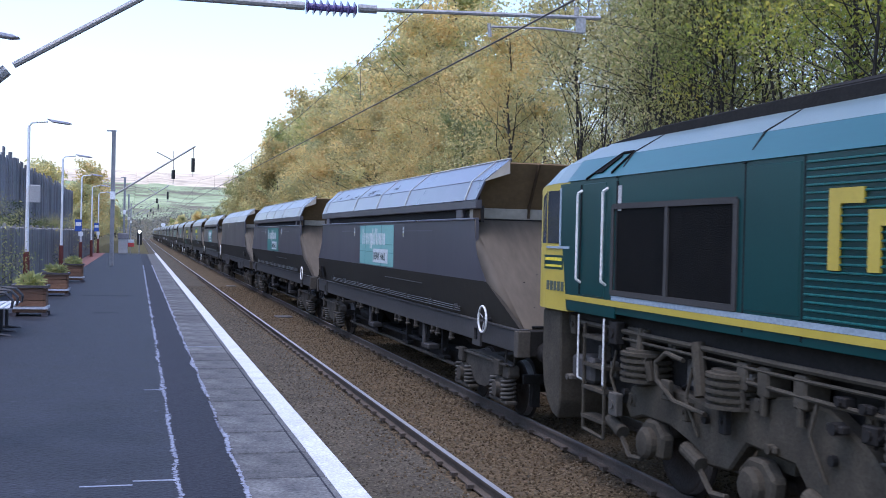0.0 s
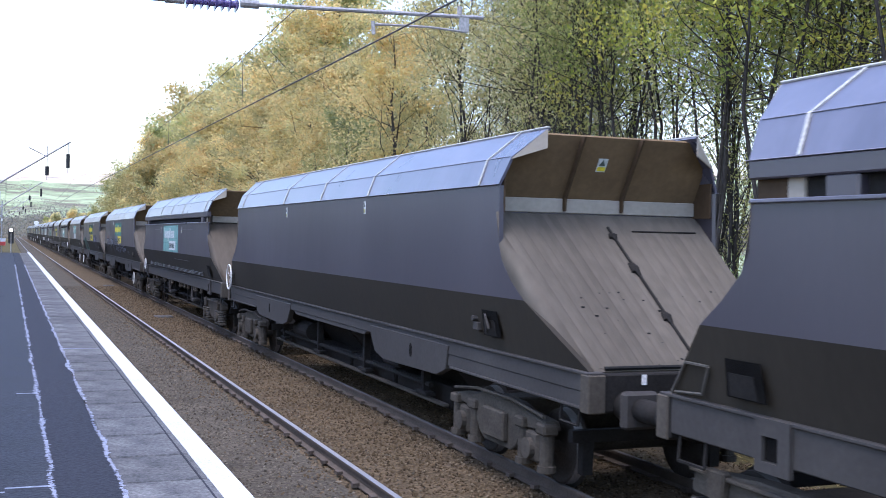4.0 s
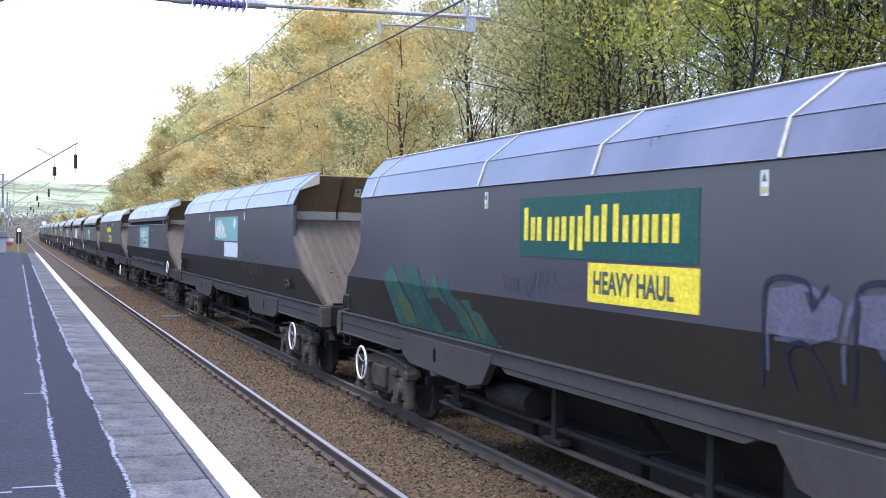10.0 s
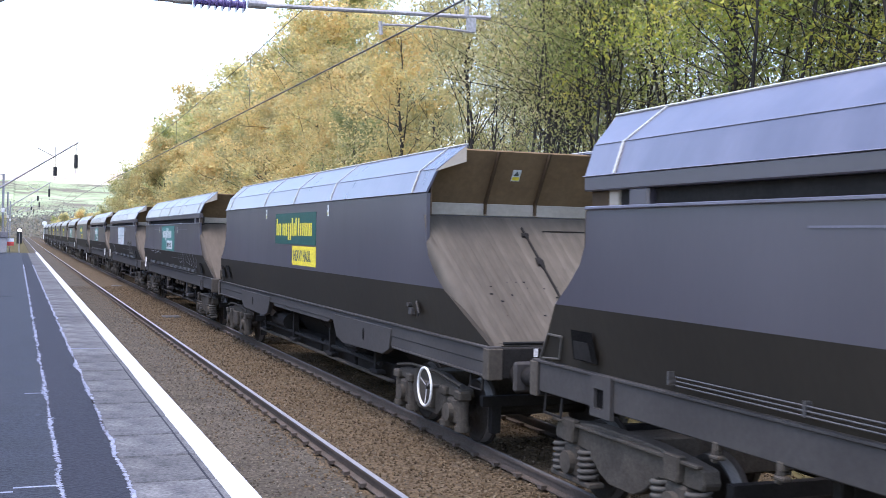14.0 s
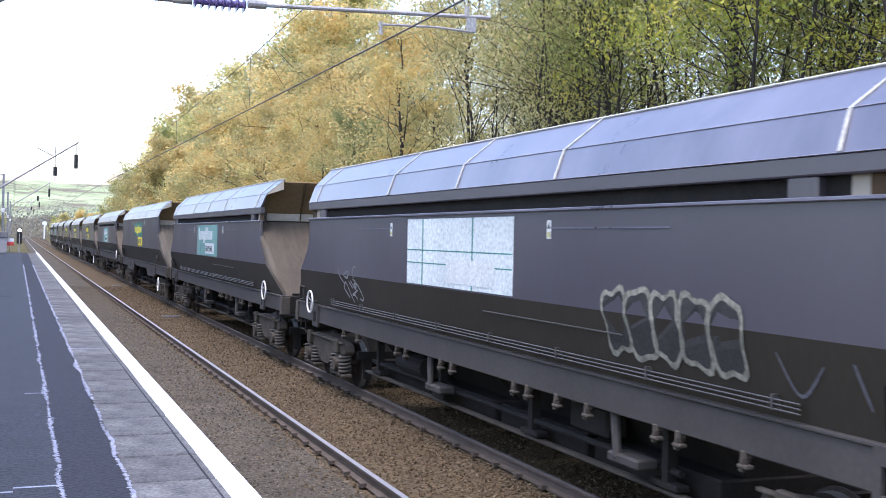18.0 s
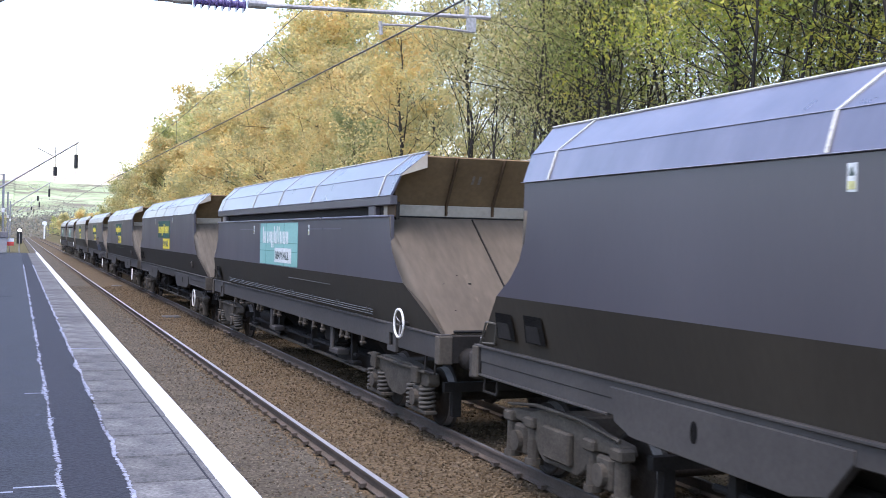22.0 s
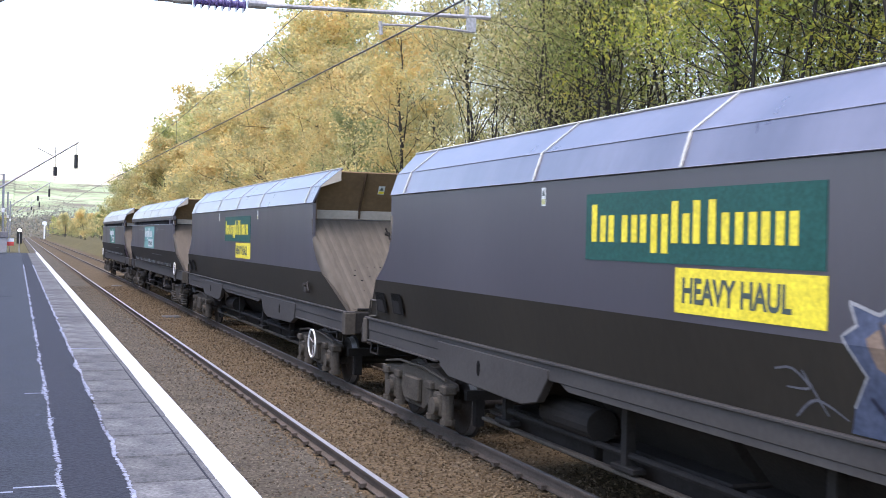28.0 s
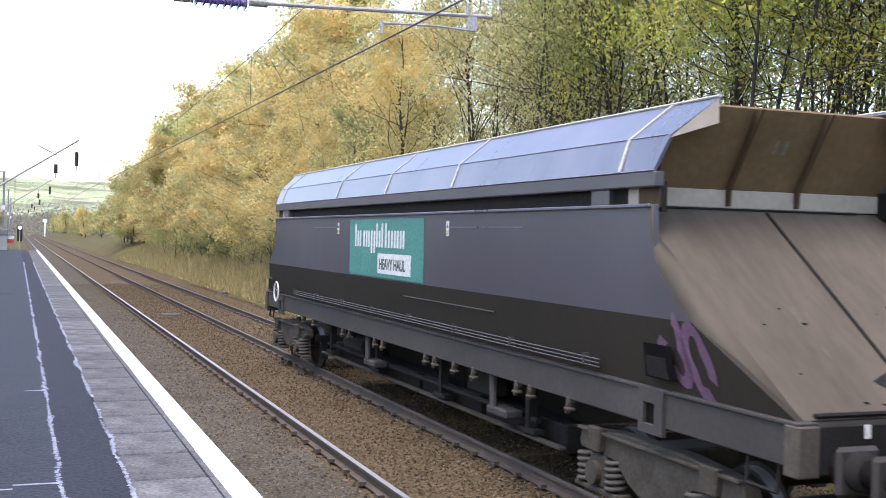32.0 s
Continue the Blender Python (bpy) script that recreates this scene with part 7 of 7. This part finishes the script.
def planter(y, seed):
    m = thing("planter", "brown boarded square planter with green shrubs", "planter", pose(-2.08, y, 0), group="platform planters")
    h, k = 0.60, 0.30
    for s in (-1, 1):
        for j in range(4):
            bm = bmesh.new()
            z0 = 0.07 + j * 0.125
            box(bm, s * k - 0.02, s * k + 0.02, -k, k, z0, z0 + 0.118, 0.006)
            part("board", bm, M["tub"], m)
            bm = bmesh.new()
            box(bm, -k + 0.02, k - 0.02, s * k - 0.02, s * k + 0.02, z0, z0 + 0.118, 0.006)
            part("board", bm, M["tub"], m)
        for q in (-1, 1):
            bm = bmesh.new()
            box(bm, s * k - 0.06, s * k + 0.06, q * k - 0.06, q * k + 0.06, 0.0, 0.07)
            part("foot", bm, M["tub_trim"], m)
    for z, mt in ((0.57, "tub_trim"), (0.14, "bench_slat")):
        bm = bmesh.new()
        for s in (-1, 1):
            box(bm, s * (k + 0.03) - 0.025, s * (k + 0.03) + 0.025, -k - 0.05, k + 0.05, z, z + 0.05)
            box(bm, -k - 0.005, k + 0.005, s * (k + 0.03) - 0.025, s * (k + 0.03) + 0.025, z, z + 0.05)
        part("rim", bm, M[mt], m)
    bm = bmesh.new()
    box(bm, -k + 0.02, k - 0.02, -k + 0.02, k - 0.02, 0.1, 0.55)
    part("soil", bm, M["soil"], m)
    c = leaf_cluster(260, 0.3, 0.2, 0.05, seed) + np.array([0, 0, 0.68])
    ob = new("plant", leaf_mesh("plant", c, 0.09, seed, M["leaf_green"]))
    ob.parent = m
    tagged(ob, "green bedding plants")
    return m


for i, y in enumerate((23.9, 31.1, 39.4)):
    planter(y, 30 + i)


def bench():
    m = thing("platform_bench", "dark metal platform bench with pale slats", "bench", pose(-2.38, 20.0, 0))
    for j in range(4):
        bm = bmesh.new()
        box(bm, -0.02 + j * 0.11, 0.07 + j * 0.11, -0.9, 0.9, 0.44, 0.47, 0.006)
        part("seat_slat", bm, M["bench_slat"], m)
    for j in range(3):
        bm = bmesh.new()
        box(bm, -0.09 - 0.03 * j, -0.06 - 0.03 * j, -0.9, 0.9, 0.56 + j * 0.11, 0.64 + j * 0.11, 0.006)
        part("back_slat", bm, M["bench_slat"], m)
    for y in (-0.8, 0, 0.8):
        bm = bmesh.new()
        rod(bm, (0.18, y, 0), (0.18, y, 0.44), 0.03, seg=8)
        tube(bm, [(-0.05, y, 0.0), (0.18, y, 0.03), (0.42, y, 0.0)], 0.025, 6)
        part("leg", bm, M["bench_metal"], m)
        bm = bmesh.new()
        tube(bm, [(-0.1, y, 0.60), (0.1, y, 0.72), (0.32, y, 0.70), (0.44, y, 0.58), (0.42, y, 0.45)], 0.025, 6)
        part("armrest", bm, M["bench_metal"], m, "curved dark armrest")
    return m


bench()


def fence():
    x = -3.45
    m = tagged(new("fence"), "tall weathered close-boarded wooden fence", "fence", kind="structure")
    share = None
    y = 14.0
    rng = random.Random(8)
    while y < 95:
        if share is None:
            bm = bmesh.new()
            prism(bm, [(-0.075, 0.0), (0.075, 0.0), (0.075, 1.76), (0.0, 1.80), (-0.075, 1.76)], "x", -0.012, 0.012)
            me = bpy.data.meshes.new("board")
            bm.to_mesh(me)
            bm.free()
            me.materials.append(M["fence"])
            share = me
        ob = new("board", share)
        ob.parent = m
        ob.location = (x + rng.uniform(-0.012, 0.012), y, rng.uniform(-0.03, 0.03))
        y += 0.165 if y < 55 else 0.28
        ob.scale = (1, 1 if y < 55 else 1.75, 1)
    for z in (0.4, 1.4):
        bm = bmesh.new()
        box(bm, x - 0.07, x - 0.02, 14, 95, z - 0.05, z + 0.05)
        part("rail", bm, M["fence"], m)
    y = 14.5
    while y < 95:
        bm = bmesh.new()
        box(bm, x - 0.16, x - 0.07, y - 0.06, y + 0.06, -0.1, 1.9, 0.01)
        part("post", bm, M["fence"], m)
        y += 2.6


fence()


def clad_building():
    m = tagged(new("clad_building"), "tall dark building clad in upright boards behind the fence", "building")
    bm = bmesh.new()
    box(bm, -13, -5.6, 30, 101, -0.3, 4.75)
    part("wall", bm, M["shed"], m, "dark grey wall")
    bm = bmesh.new()
    box(bm, -13.2, -5.62, 29.8, 101.2, 4.75, 4.85)
    part("roof", bm, M["shed"], m)
    y = 30.2
    rng = random.Random(3)
    share = None
    while y < 101:
        if share is None:
            bm = bmesh.new()
            box(bm, 0, 0.06, 0, 0.42, 0, 5.0, 0.01)
            me = bpy.data.meshes.new("board")
            bm.to_mesh(me)
            bm.free()
            me.materials.append(M["shed"])
            share = me
        ob = new("board", share)
        ob.parent = m
        ob.location = (-5.6 + rng.uniform(0, 0.08), y, rng.uniform(-0.22, 0.22))
        y += 0.48


clad_building()


# ---- far end of the platform ----
def cabinet():
    m = thing("equipment_cabinet", "grey trackside equipment cabinet with a dark top", "cabinet", pose(-1.1, 91.2, 0))
    bm = bmesh.new()
    box(bm, -0.36, 0.36, -0.3, 0.3, 0, 1.15, 0.02)
    part("body", bm, M["cabinet"], m)
    bm = bmesh.new()
    box(bm, -0.42, 0.42, -0.36, 0.36, 1.15, 1.62, 0.04)
    part("lid", bm, M["shed"], m, "dark blue-grey top")
    s = thing("warning_sign", "white and red warning sign on a post", "sign", pose(-0.55, 91.4, 0))
    bm = bmesh.new()
    rod(bm, (0, 0, 0), (0, 0, 1.0), 0.03, seg=8)
    part("post", bm, M["galv"], s)
    bm = bmesh.new()
    box(bm, -0.3, 0.3, -0.04, -0.02, 0.85, 1.12)
    part("upper_panel", bm, M["lamp_white"], s)
    bm = bmesh.new()
    box(bm, -0.3, 0.3, -0.04, -0.02, 0.55, 0.85)
    part("lower_panel", bm, M["sign_red"], s)


cabinet()


def signal():
    m = thing("railway_signal", "black railway signal head showing a bright light", "signal", pose(0.2, 128, -1.2))
    bm = bmesh.new()
    rod(bm, (0, 0, 0), (0, 0, 2.6), 0.07, seg=10)
    part("post", bm, M["galv"], m)
    bm = bmesh.new()
    rod(bm, (0, -0.05, 2.95), (0, 0.02, 2.95), 0.3, seg=24)
    box(bm, -0.28, 0.28, -0.05, 0.03, 1.5, 2.95, 0.03)
    part("backboard", bm, M["black"], m, "round black backboard")
    bm = bmesh.new()
    rod(bm, (0, -0.12, 2.95), (0, -0.06, 2.95), 0.17, seg=20)
    part("lens", bm, M["signal_light"], m, "bright white lens")
    b = thing("distant_marker", "white round-topped marker post beside the far track", "marker", pose(9.0, 420, -1.2))
    bm = bmesh.new()
    rod(bm, (0, 0, 0), (0, 0, 5.2), 0.28, seg=10)
    part("post", bm, M["lamp_white"], b)
    bm = bmesh.new()
    rod(bm, (0, -0.1, 5.6), (0, 0.1, 5.6), 0.85, seg=18)
    part("disc", bm, M["lamp_white"], b)


signal()


# ---- trees ----
def tree_template(name, seed, height, spread, leaves, leaf, material, first=0.25, limbs=16, trunk_r=0.12, stems=1, gap=0.0, rise=(0.25, 0.9), loose=0.2):
    """A tree: tapered trunk with forking limbs and a crown of many small leaves, uneven and with gaps."""
    rng = np.random.default_rng(seed)
    rnd = random.Random(seed)
    bm = bmesh.new()
    tips = []
    for st in range(stems):
        lean = Vector((rnd.uniform(-0.10, 0.10), rnd.uniform(-0.10, 0.10), 1))
        base = Vector((rnd.uniform(-0.5, 0.5) * (stems > 1), rnd.uniform(-0.5, 0.5) * (stems > 1), -0.3))
        path = [base]
        k = 7
        for i in range(k):
            path.append(path[-1] + (lean + Vector((rnd.uniform(-0.15, 0.15), rnd.uniform(-0.15, 0.15), 0))).normalized() * (height * 0.95 / k))
        for i in range(k):
            rod(bm, path[i], path[i + 1], trunk_r * (1 - i / (k + 0.6)), trunk_r * (1 - (i + 1) / (k + 0.6)), 7, False)
        tips.append(path[-1])
        for j in range(limbs // stems):
            f = first + (0.97 - first) * (j + rnd.random()) / (limbs / stems)
            u = f * k
            i = min(k - 1, int(u))
            start = path[i].lerp(path[i + 1], u - i)
            ang = rnd.uniform(0, 6.283)
            length = spread * (0.45 + 0.75 * rnd.random()) * (1.05 - 0.65 * max(0, (f - 0.45) / 0.55))
            d = Vector((math.cos(ang), math.sin(ang), rnd.uniform(*rise))).normalized()
            mid = start + d * length * 0.55 + Vector((0, 0, 0.1))
            end = mid + (d + Vector((rnd.uniform(-0.4, 0.4), rnd.uniform(-0.4, 0.4), rnd.uniform(-0.1, 0.5)))).normalized() * length * 0.5
            r = trunk_r * 0.17 * (1.1 - f)
            rod(bm, start, mid, r + 0.007, r * 0.6 + 0.005, 5, False)
            rod(bm, mid, end, r * 0.6 + 0.005, 0.004, 4, False)
            tips += [mid, end, mid.lerp(end, 0.5)]
            for q in range(3):
                e2 = mid.lerp(end, 0.2 + 0.3 * q) + Vector((rnd.uniform(-1, 1), rnd.uniform(-1, 1), rnd.uniform(-0.2, 0.8))) * length * 0.3
                rod(bm, mid.lerp(end, 0.15 + 0.25 * q), e2, 0.006, 0.003, 3, False)
                tips.append(e2)
    trunk_me = bpy.data.meshes.new("trunk")
    bm.to_mesh(trunk_me)
    bm.free()
    trunk_me.materials.append(M["bark"])
    T = np.array([list(t) for t in tips])
    keep = rng.random(len(T)) > gap
    T = T[keep] if keep.sum() > 5 else T
    pick = rng.integers(0, len(T), leaves)
    sc = loose + 0.30 * rng.random(len(T))
    off = np.clip(rng.normal(0, 1, (leaves, 3)), -1.7, 1.7) * sc[pick][:, None] * np.array([1, 1, 0.8]) * (spread / 2.4)
    crown_me = leaf_mesh("crown", T[pick] + off, leaf, seed + 1, material)
    return trunk_me, crown_me


def plant_tree(name, label, template, x, y, s, rot, group, z=None, squash=1.0):
    t = thing(name, label, "tree" if name == "tree" else "bush", group=group)
    z = ground_height(x, y) if z is None else z
    t.matrix_world = pose(x, y, z, 0, 0, rot) @ Matrix.Diagonal((s * squash, s * squash, s, 1))
    for nm, me in zip(("trunk", "crown"), template):
        ob = new(nm, me)
        ob.parent = t
    return t


def build_trees():
    rnd = random.Random(21)
    thick = [tree_template("t", 100 + i, 9.5, 2.9, 15000, 0.092, M[c], 0.06, 52, 0.11, 1, 0.62, (0.15, 0.9), 0.10) for i, c in enumerate(("leaf_gold", "leaf_olive", "leaf_gold", "leaf_green"))]
    mid = [tree_template("t", 120 + i, 9.5, 2.9, 8500, 0.15, M[c], 0.06, 44, 0.12, 1, 0.58, (0.15, 0.9), 0.11) for i, c in enumerate(("leaf_gold", "leaf_olive", "leaf_gold", "leaf_green"))]
    thin = [tree_template("t", 130 + i, 10.5, 2.6, 10500, 0.066, M[c], 0.26, 46, 0.055, 2, 0.6, (0.5, 1.5), 0.16) for i, c in enumerate(("leaf_tawny", "leaf_olive"))]
    open_ = [tree_template("t", 140 + i, 12.0, 2.7, 9500, 0.064, M[c], 0.36, 56, 0.050, 2, 0.58, (0.1, 1.2), 0.15) for i, c in enumerate(("leaf_deep", "leaf_tawny", "leaf_deep"))]
    lime = [tree_template("t", 150 + i, 11.0, 3.0, 11000, 0.062, M["leaf_lime"], 0.42, 48, 0.055, 2, 0.45, (0.1, 1.0), 0.17) for i in range(2)]
    bare = [tree_template("t", 160 + i, 10.5, 2.1, 3200, 0.058, M["leaf_deep"], 0.12, 60, 0.05, 3, 0.3, (0.7, 2.0), 0.3) for i in range(3)]
    bush = [tree_template("t", 180 + i, 3.0, 1.5, 3600, 0.052, M[c], 0.02, 24, 0.04, 3, 0.3) for i, c in enumerate(("leaf_deep", "leaf_olive", "leaf_dark", "leaf_green"))]
    far = [tree_template("t", 200 + i, 9.0, 2.8, 2600, 0.28, M[c], 0.08, 18, 0.15) for i, c in enumerate(("leaf_gold", "leaf_olive", "leaf_green"))]
    g1 = "trees on the railway bank"
    # dense golden wood further along
    y = 27.0
    while y < 150:
        for x, s, first in ((12.6 + rnd.uniform(-0.7, 0.8), 0.88, 34), (15.2 + rnd.uniform(-0.9, 0.9), 1.22, 43), (18.6 + rnd.uniform(-1, 1), 1.44, 54)):
            if y < first:
                continue
            pool = thick if y < 62 else mid
            t = rnd.choices(pool, (3, 5, 3, 3))[0]
            lab = "autumn tree with gold and olive leaves" if t is not pool[3] else "tree with green-yellow leaves"
            plant_tree("tree", lab, t, x, y + rnd.uniform(-1.3, 1.3), s * rnd.uniform(0.80, 1.25) * (1.0 if y < 125 else 0.85), rnd.uniform(0, 360), g1, None, rnd.uniform(0.95, 1.2))
        y += 3.3 if y < 70 else 5.0
    for x, y in ((12.4, 27.0), (14.8, 28.6), (13.2, 30.2), (16.4, 31.4), (15.0, 33.4), (17.8, 35.6), (18.6, 39.5), (12.2, 25.0), (19.5, 43.0), (17.0, 28.0)):
        k = rnd.randrange(2)
        plant_tree("tree", "tall autumn tree with thinning leaves", thin[k], x, y, rnd.uniform(1.0, 1.25), rnd.uniform(0, 360), g1)
    # open tall trees with sky between them
    for x, y, k in ((12.4, 9.5, 0), (12.9, 11.6, 2), (13.4, 15.4, 2), (12.6, 17.4, 0), (13.0, 19.6, 1), (12.4, 21.6, 0), (13.2, 23.4, 2), (12.5, 25.3, 1), (15.4, 24.6, 1), (15.0, 20.6, 2), (13.0, 6.4, 0), (13.5, 3.0, 0), (15.5, 12.4, 1), (14.6, 17.0, 2), (14.2, 13.6, 0), (16.8, 19.0, 1)):
        plant_tree("tree", "tall slender tree with sparse green and yellow leaves", open_[k], x + rnd.uniform(-0.3, 0.3), y, rnd.uniform(0.92, 1.1), rnd.uniform(0, 360), g1)
    for i, (x, y) in enumerate(((11.9, 12.6), (12.6, 10.4), (11.8, 14.6), (12.2, 17.2), (12.8, 20.8))):
        plant_tree("tree", "tree with bright yellow-green hanging leaves", lime[i % 2], x, y, rnd.uniform(0.9, 1.05), rnd.uniform(0, 360), g1)
    for i in range(18):
        plant_tree("tree", "thin almost bare tree with dark branches", bare[i % 3], 13.2 + rnd.uniform(-1.2, 2.8), 9.5 + 1.2 * i + rnd.uniform(-0.5, 0.5), rnd.uniform(0.85, 1.1), rnd.uniform(0, 360), g1)
    for i in range(11):
        plant_tree("tree", "thin almost bare tree with dark branches", bare[i % 3], 17.5 + rnd.uniform(-1.2, 3.5), 11.0 + 1.5 * i + rnd.uniform(-0.5, 0.5), rnd.uniform(0.9, 1.15), rnd.uniform(0, 360), g1)
    # undergrowth
    y = 8.0
    while y < 100:
        k = rnd.choices(bush, (4, 3, 2, 3))[0]
        plant_tree("bush", "low bush at the foot of the bank", k, 11.6 + rnd.uniform(-0.5, 0.8), y, rnd.uniform(0.6, 1.0) * (0.75 if y < 27 else 1.0), rnd.uniform(0, 360), "bushes on the bank")
        y += 1.9 if y < 60 else 3.5
    for i in range(12):
        k = rnd.choices(bush, (4, 2, 3, 3))[0]
        plant_tree("bush", "tall leafy bush on the bank", k, 13.4 + rnd.uniform(-0.6, 2.6), 6.5 + 1.7 * i, rnd.uniform(0.8, 1.2), rnd.uniform(0, 360), "bushes on the bank")
    # distant trees on both sides of the line
    for i in range(60):
        y = 135 + i * 6.0
        plant_tree("tree", "distant autumn tree beside the line", far[i % 3], 13 + rnd.uniform(-1, 9), y, rnd.uniform(0.45, 0.8), rnd.uniform(0, 360), "distant trees")
    for i in range(40):
        y = 100 + i * 7.0
        plant_tree("tree", "distant autumn tree beside the line", far[(i + 1) % 3], -5.5 - rnd.uniform(0, 10), y, rnd.uniform(0.75, 1.15), rnd.uniform(0, 360), "distant trees")
    for i in range(16):
        plant_tree("bush", "green shrub behind the fence", bush[(i * 3) % 4], -4.5 + rnd.uniform(-0.3, 0.3), 27 + i * 3.4, rnd.uniform(0.7, 0.95), rnd.uniform(0, 360), "shrubs behind the fence")


build_trees()


def build_far_woods():
    """Hedges, copses and bare woods on the hillside and behind the station."""
    rng = np.random.default_rng(91)
    rows = []
    for k in range(34):
        x0, y0 = rng.uniform(-500, 700), rng.uniform(420, 1150)
        ang, length = rng.uniform(-0.5, 0.5) + (1.57 if k % 4 == 0 else 0), rng.uniform(80, 320)
        n = int(length / 0.25)
        t = rng.random(n) * length
        rows.append(np.stack([x0 + np.cos(ang) * t + rng.normal(0, 2.5, n), y0 + np.sin(ang) * t + rng.normal(0, 2.5, n), rng.random(n) * 6], 1))
    n = 80000
    rows.append(np.stack([rng.uniform(-260, 420, n), rng.uniform(400, 760, n), rng.random(n) ** 1.5 * 9], 1))
    P = np.concatenate(rows)
    P[:, 2] += np.array([ground_height(a, b) for a, b in P[:, :2]])
    me = leaf_mesh("far_woods", P, 0.65, 92, M["leaf_far"])
    tagged(new("far_woods", me), "brown autumn woods and hedges on the far hillside", "woods", kind="stuff")


build_far_woods()


def build_grass():
    """Dry grass on the foot of the bank."""
    rng = np.random.default_rng(77)
    n = 42000
    y = 6 + 110 * rng.random(n) ** 1.6
    x = 9.35 + 3.6 * rng.random(n) ** 0.9
    z = np.array([ground_height(a, b) for a, b in zip(x, y)])
    h = (0.18 + 0.40 * rng.random(n)) * (0.5 + 0.5 * np.clip((x - 9.3) / 0.8, 0, 1))
    w = 0.012 + 0.012 * rng.random(n) + y * 0.0003
    ang = rng.random(n) * 6.283
    lean = rng.normal(0, 0.16, (n, 2))
    bx, by = np.cos(ang) * w, np.sin(ang) * w
    tri = np.stack([np.stack([x - bx, y - by, z - 0.03], 1), np.stack([x + bx, y + by, z - 0.03], 1), np.stack([x + lean[:, 0], y + lean[:, 1], z + h], 1)], 1)
    me = bpy.data.meshes.new("dry_grass")
    me.from_pydata(tri.reshape(-1, 3).tolist(), [], np.arange(3 * n).reshape(n, 3).tolist())
    me.materials.append(M["grass"])
    tagged(new("dry_grass", me), "dry straw-coloured grass on the bank", "grass", kind="stuff")


build_grass()


SPIN = []
for thing_i, owner in enumerate([LOCO] + WAGONS):
    for ob in owner.children_recursive:
        if ob.name.startswith("wheelset"):
            SPIN.append((ob, thing_i, 0.53 if thing_i == 0 else 0.42, ob.location.copy()))


def motions():
    """The train comes along the far track and gathers speed; its wheels roll while it is near."""
    times = [i * 0.5 for i in range(65)]
    walk(LOCO, [(t, pose(FAR_C - 0.073, loco_place(t), RAIL_Z)) for t in times])
    for i, w in enumerate(WAGONS):
        walk(w, [(t, pose(FAR_C, wagon_place(i, t), RAIL_Z)) for t in times])
    ticks = [i / FPS for i in range(32 * FPS + 1)]
    for ob, i, radius, at in SPIN:
        rows = []
        for t in ticks:
            y = loco_place(t) - 10 if i == 0 else wagon_place(i - 1, t)
            if -14 < y < 50 or t in (ticks[0], ticks[-1]):
                turn = -head_distance(t if -14 < y < 50 else (t if not rows else rows[-1][0])) / radius
                rows.append((t, Matrix.Translation(at) @ Matrix.Rotation(-turn, 4, "X")))
        walk(ob, rows)


motions()
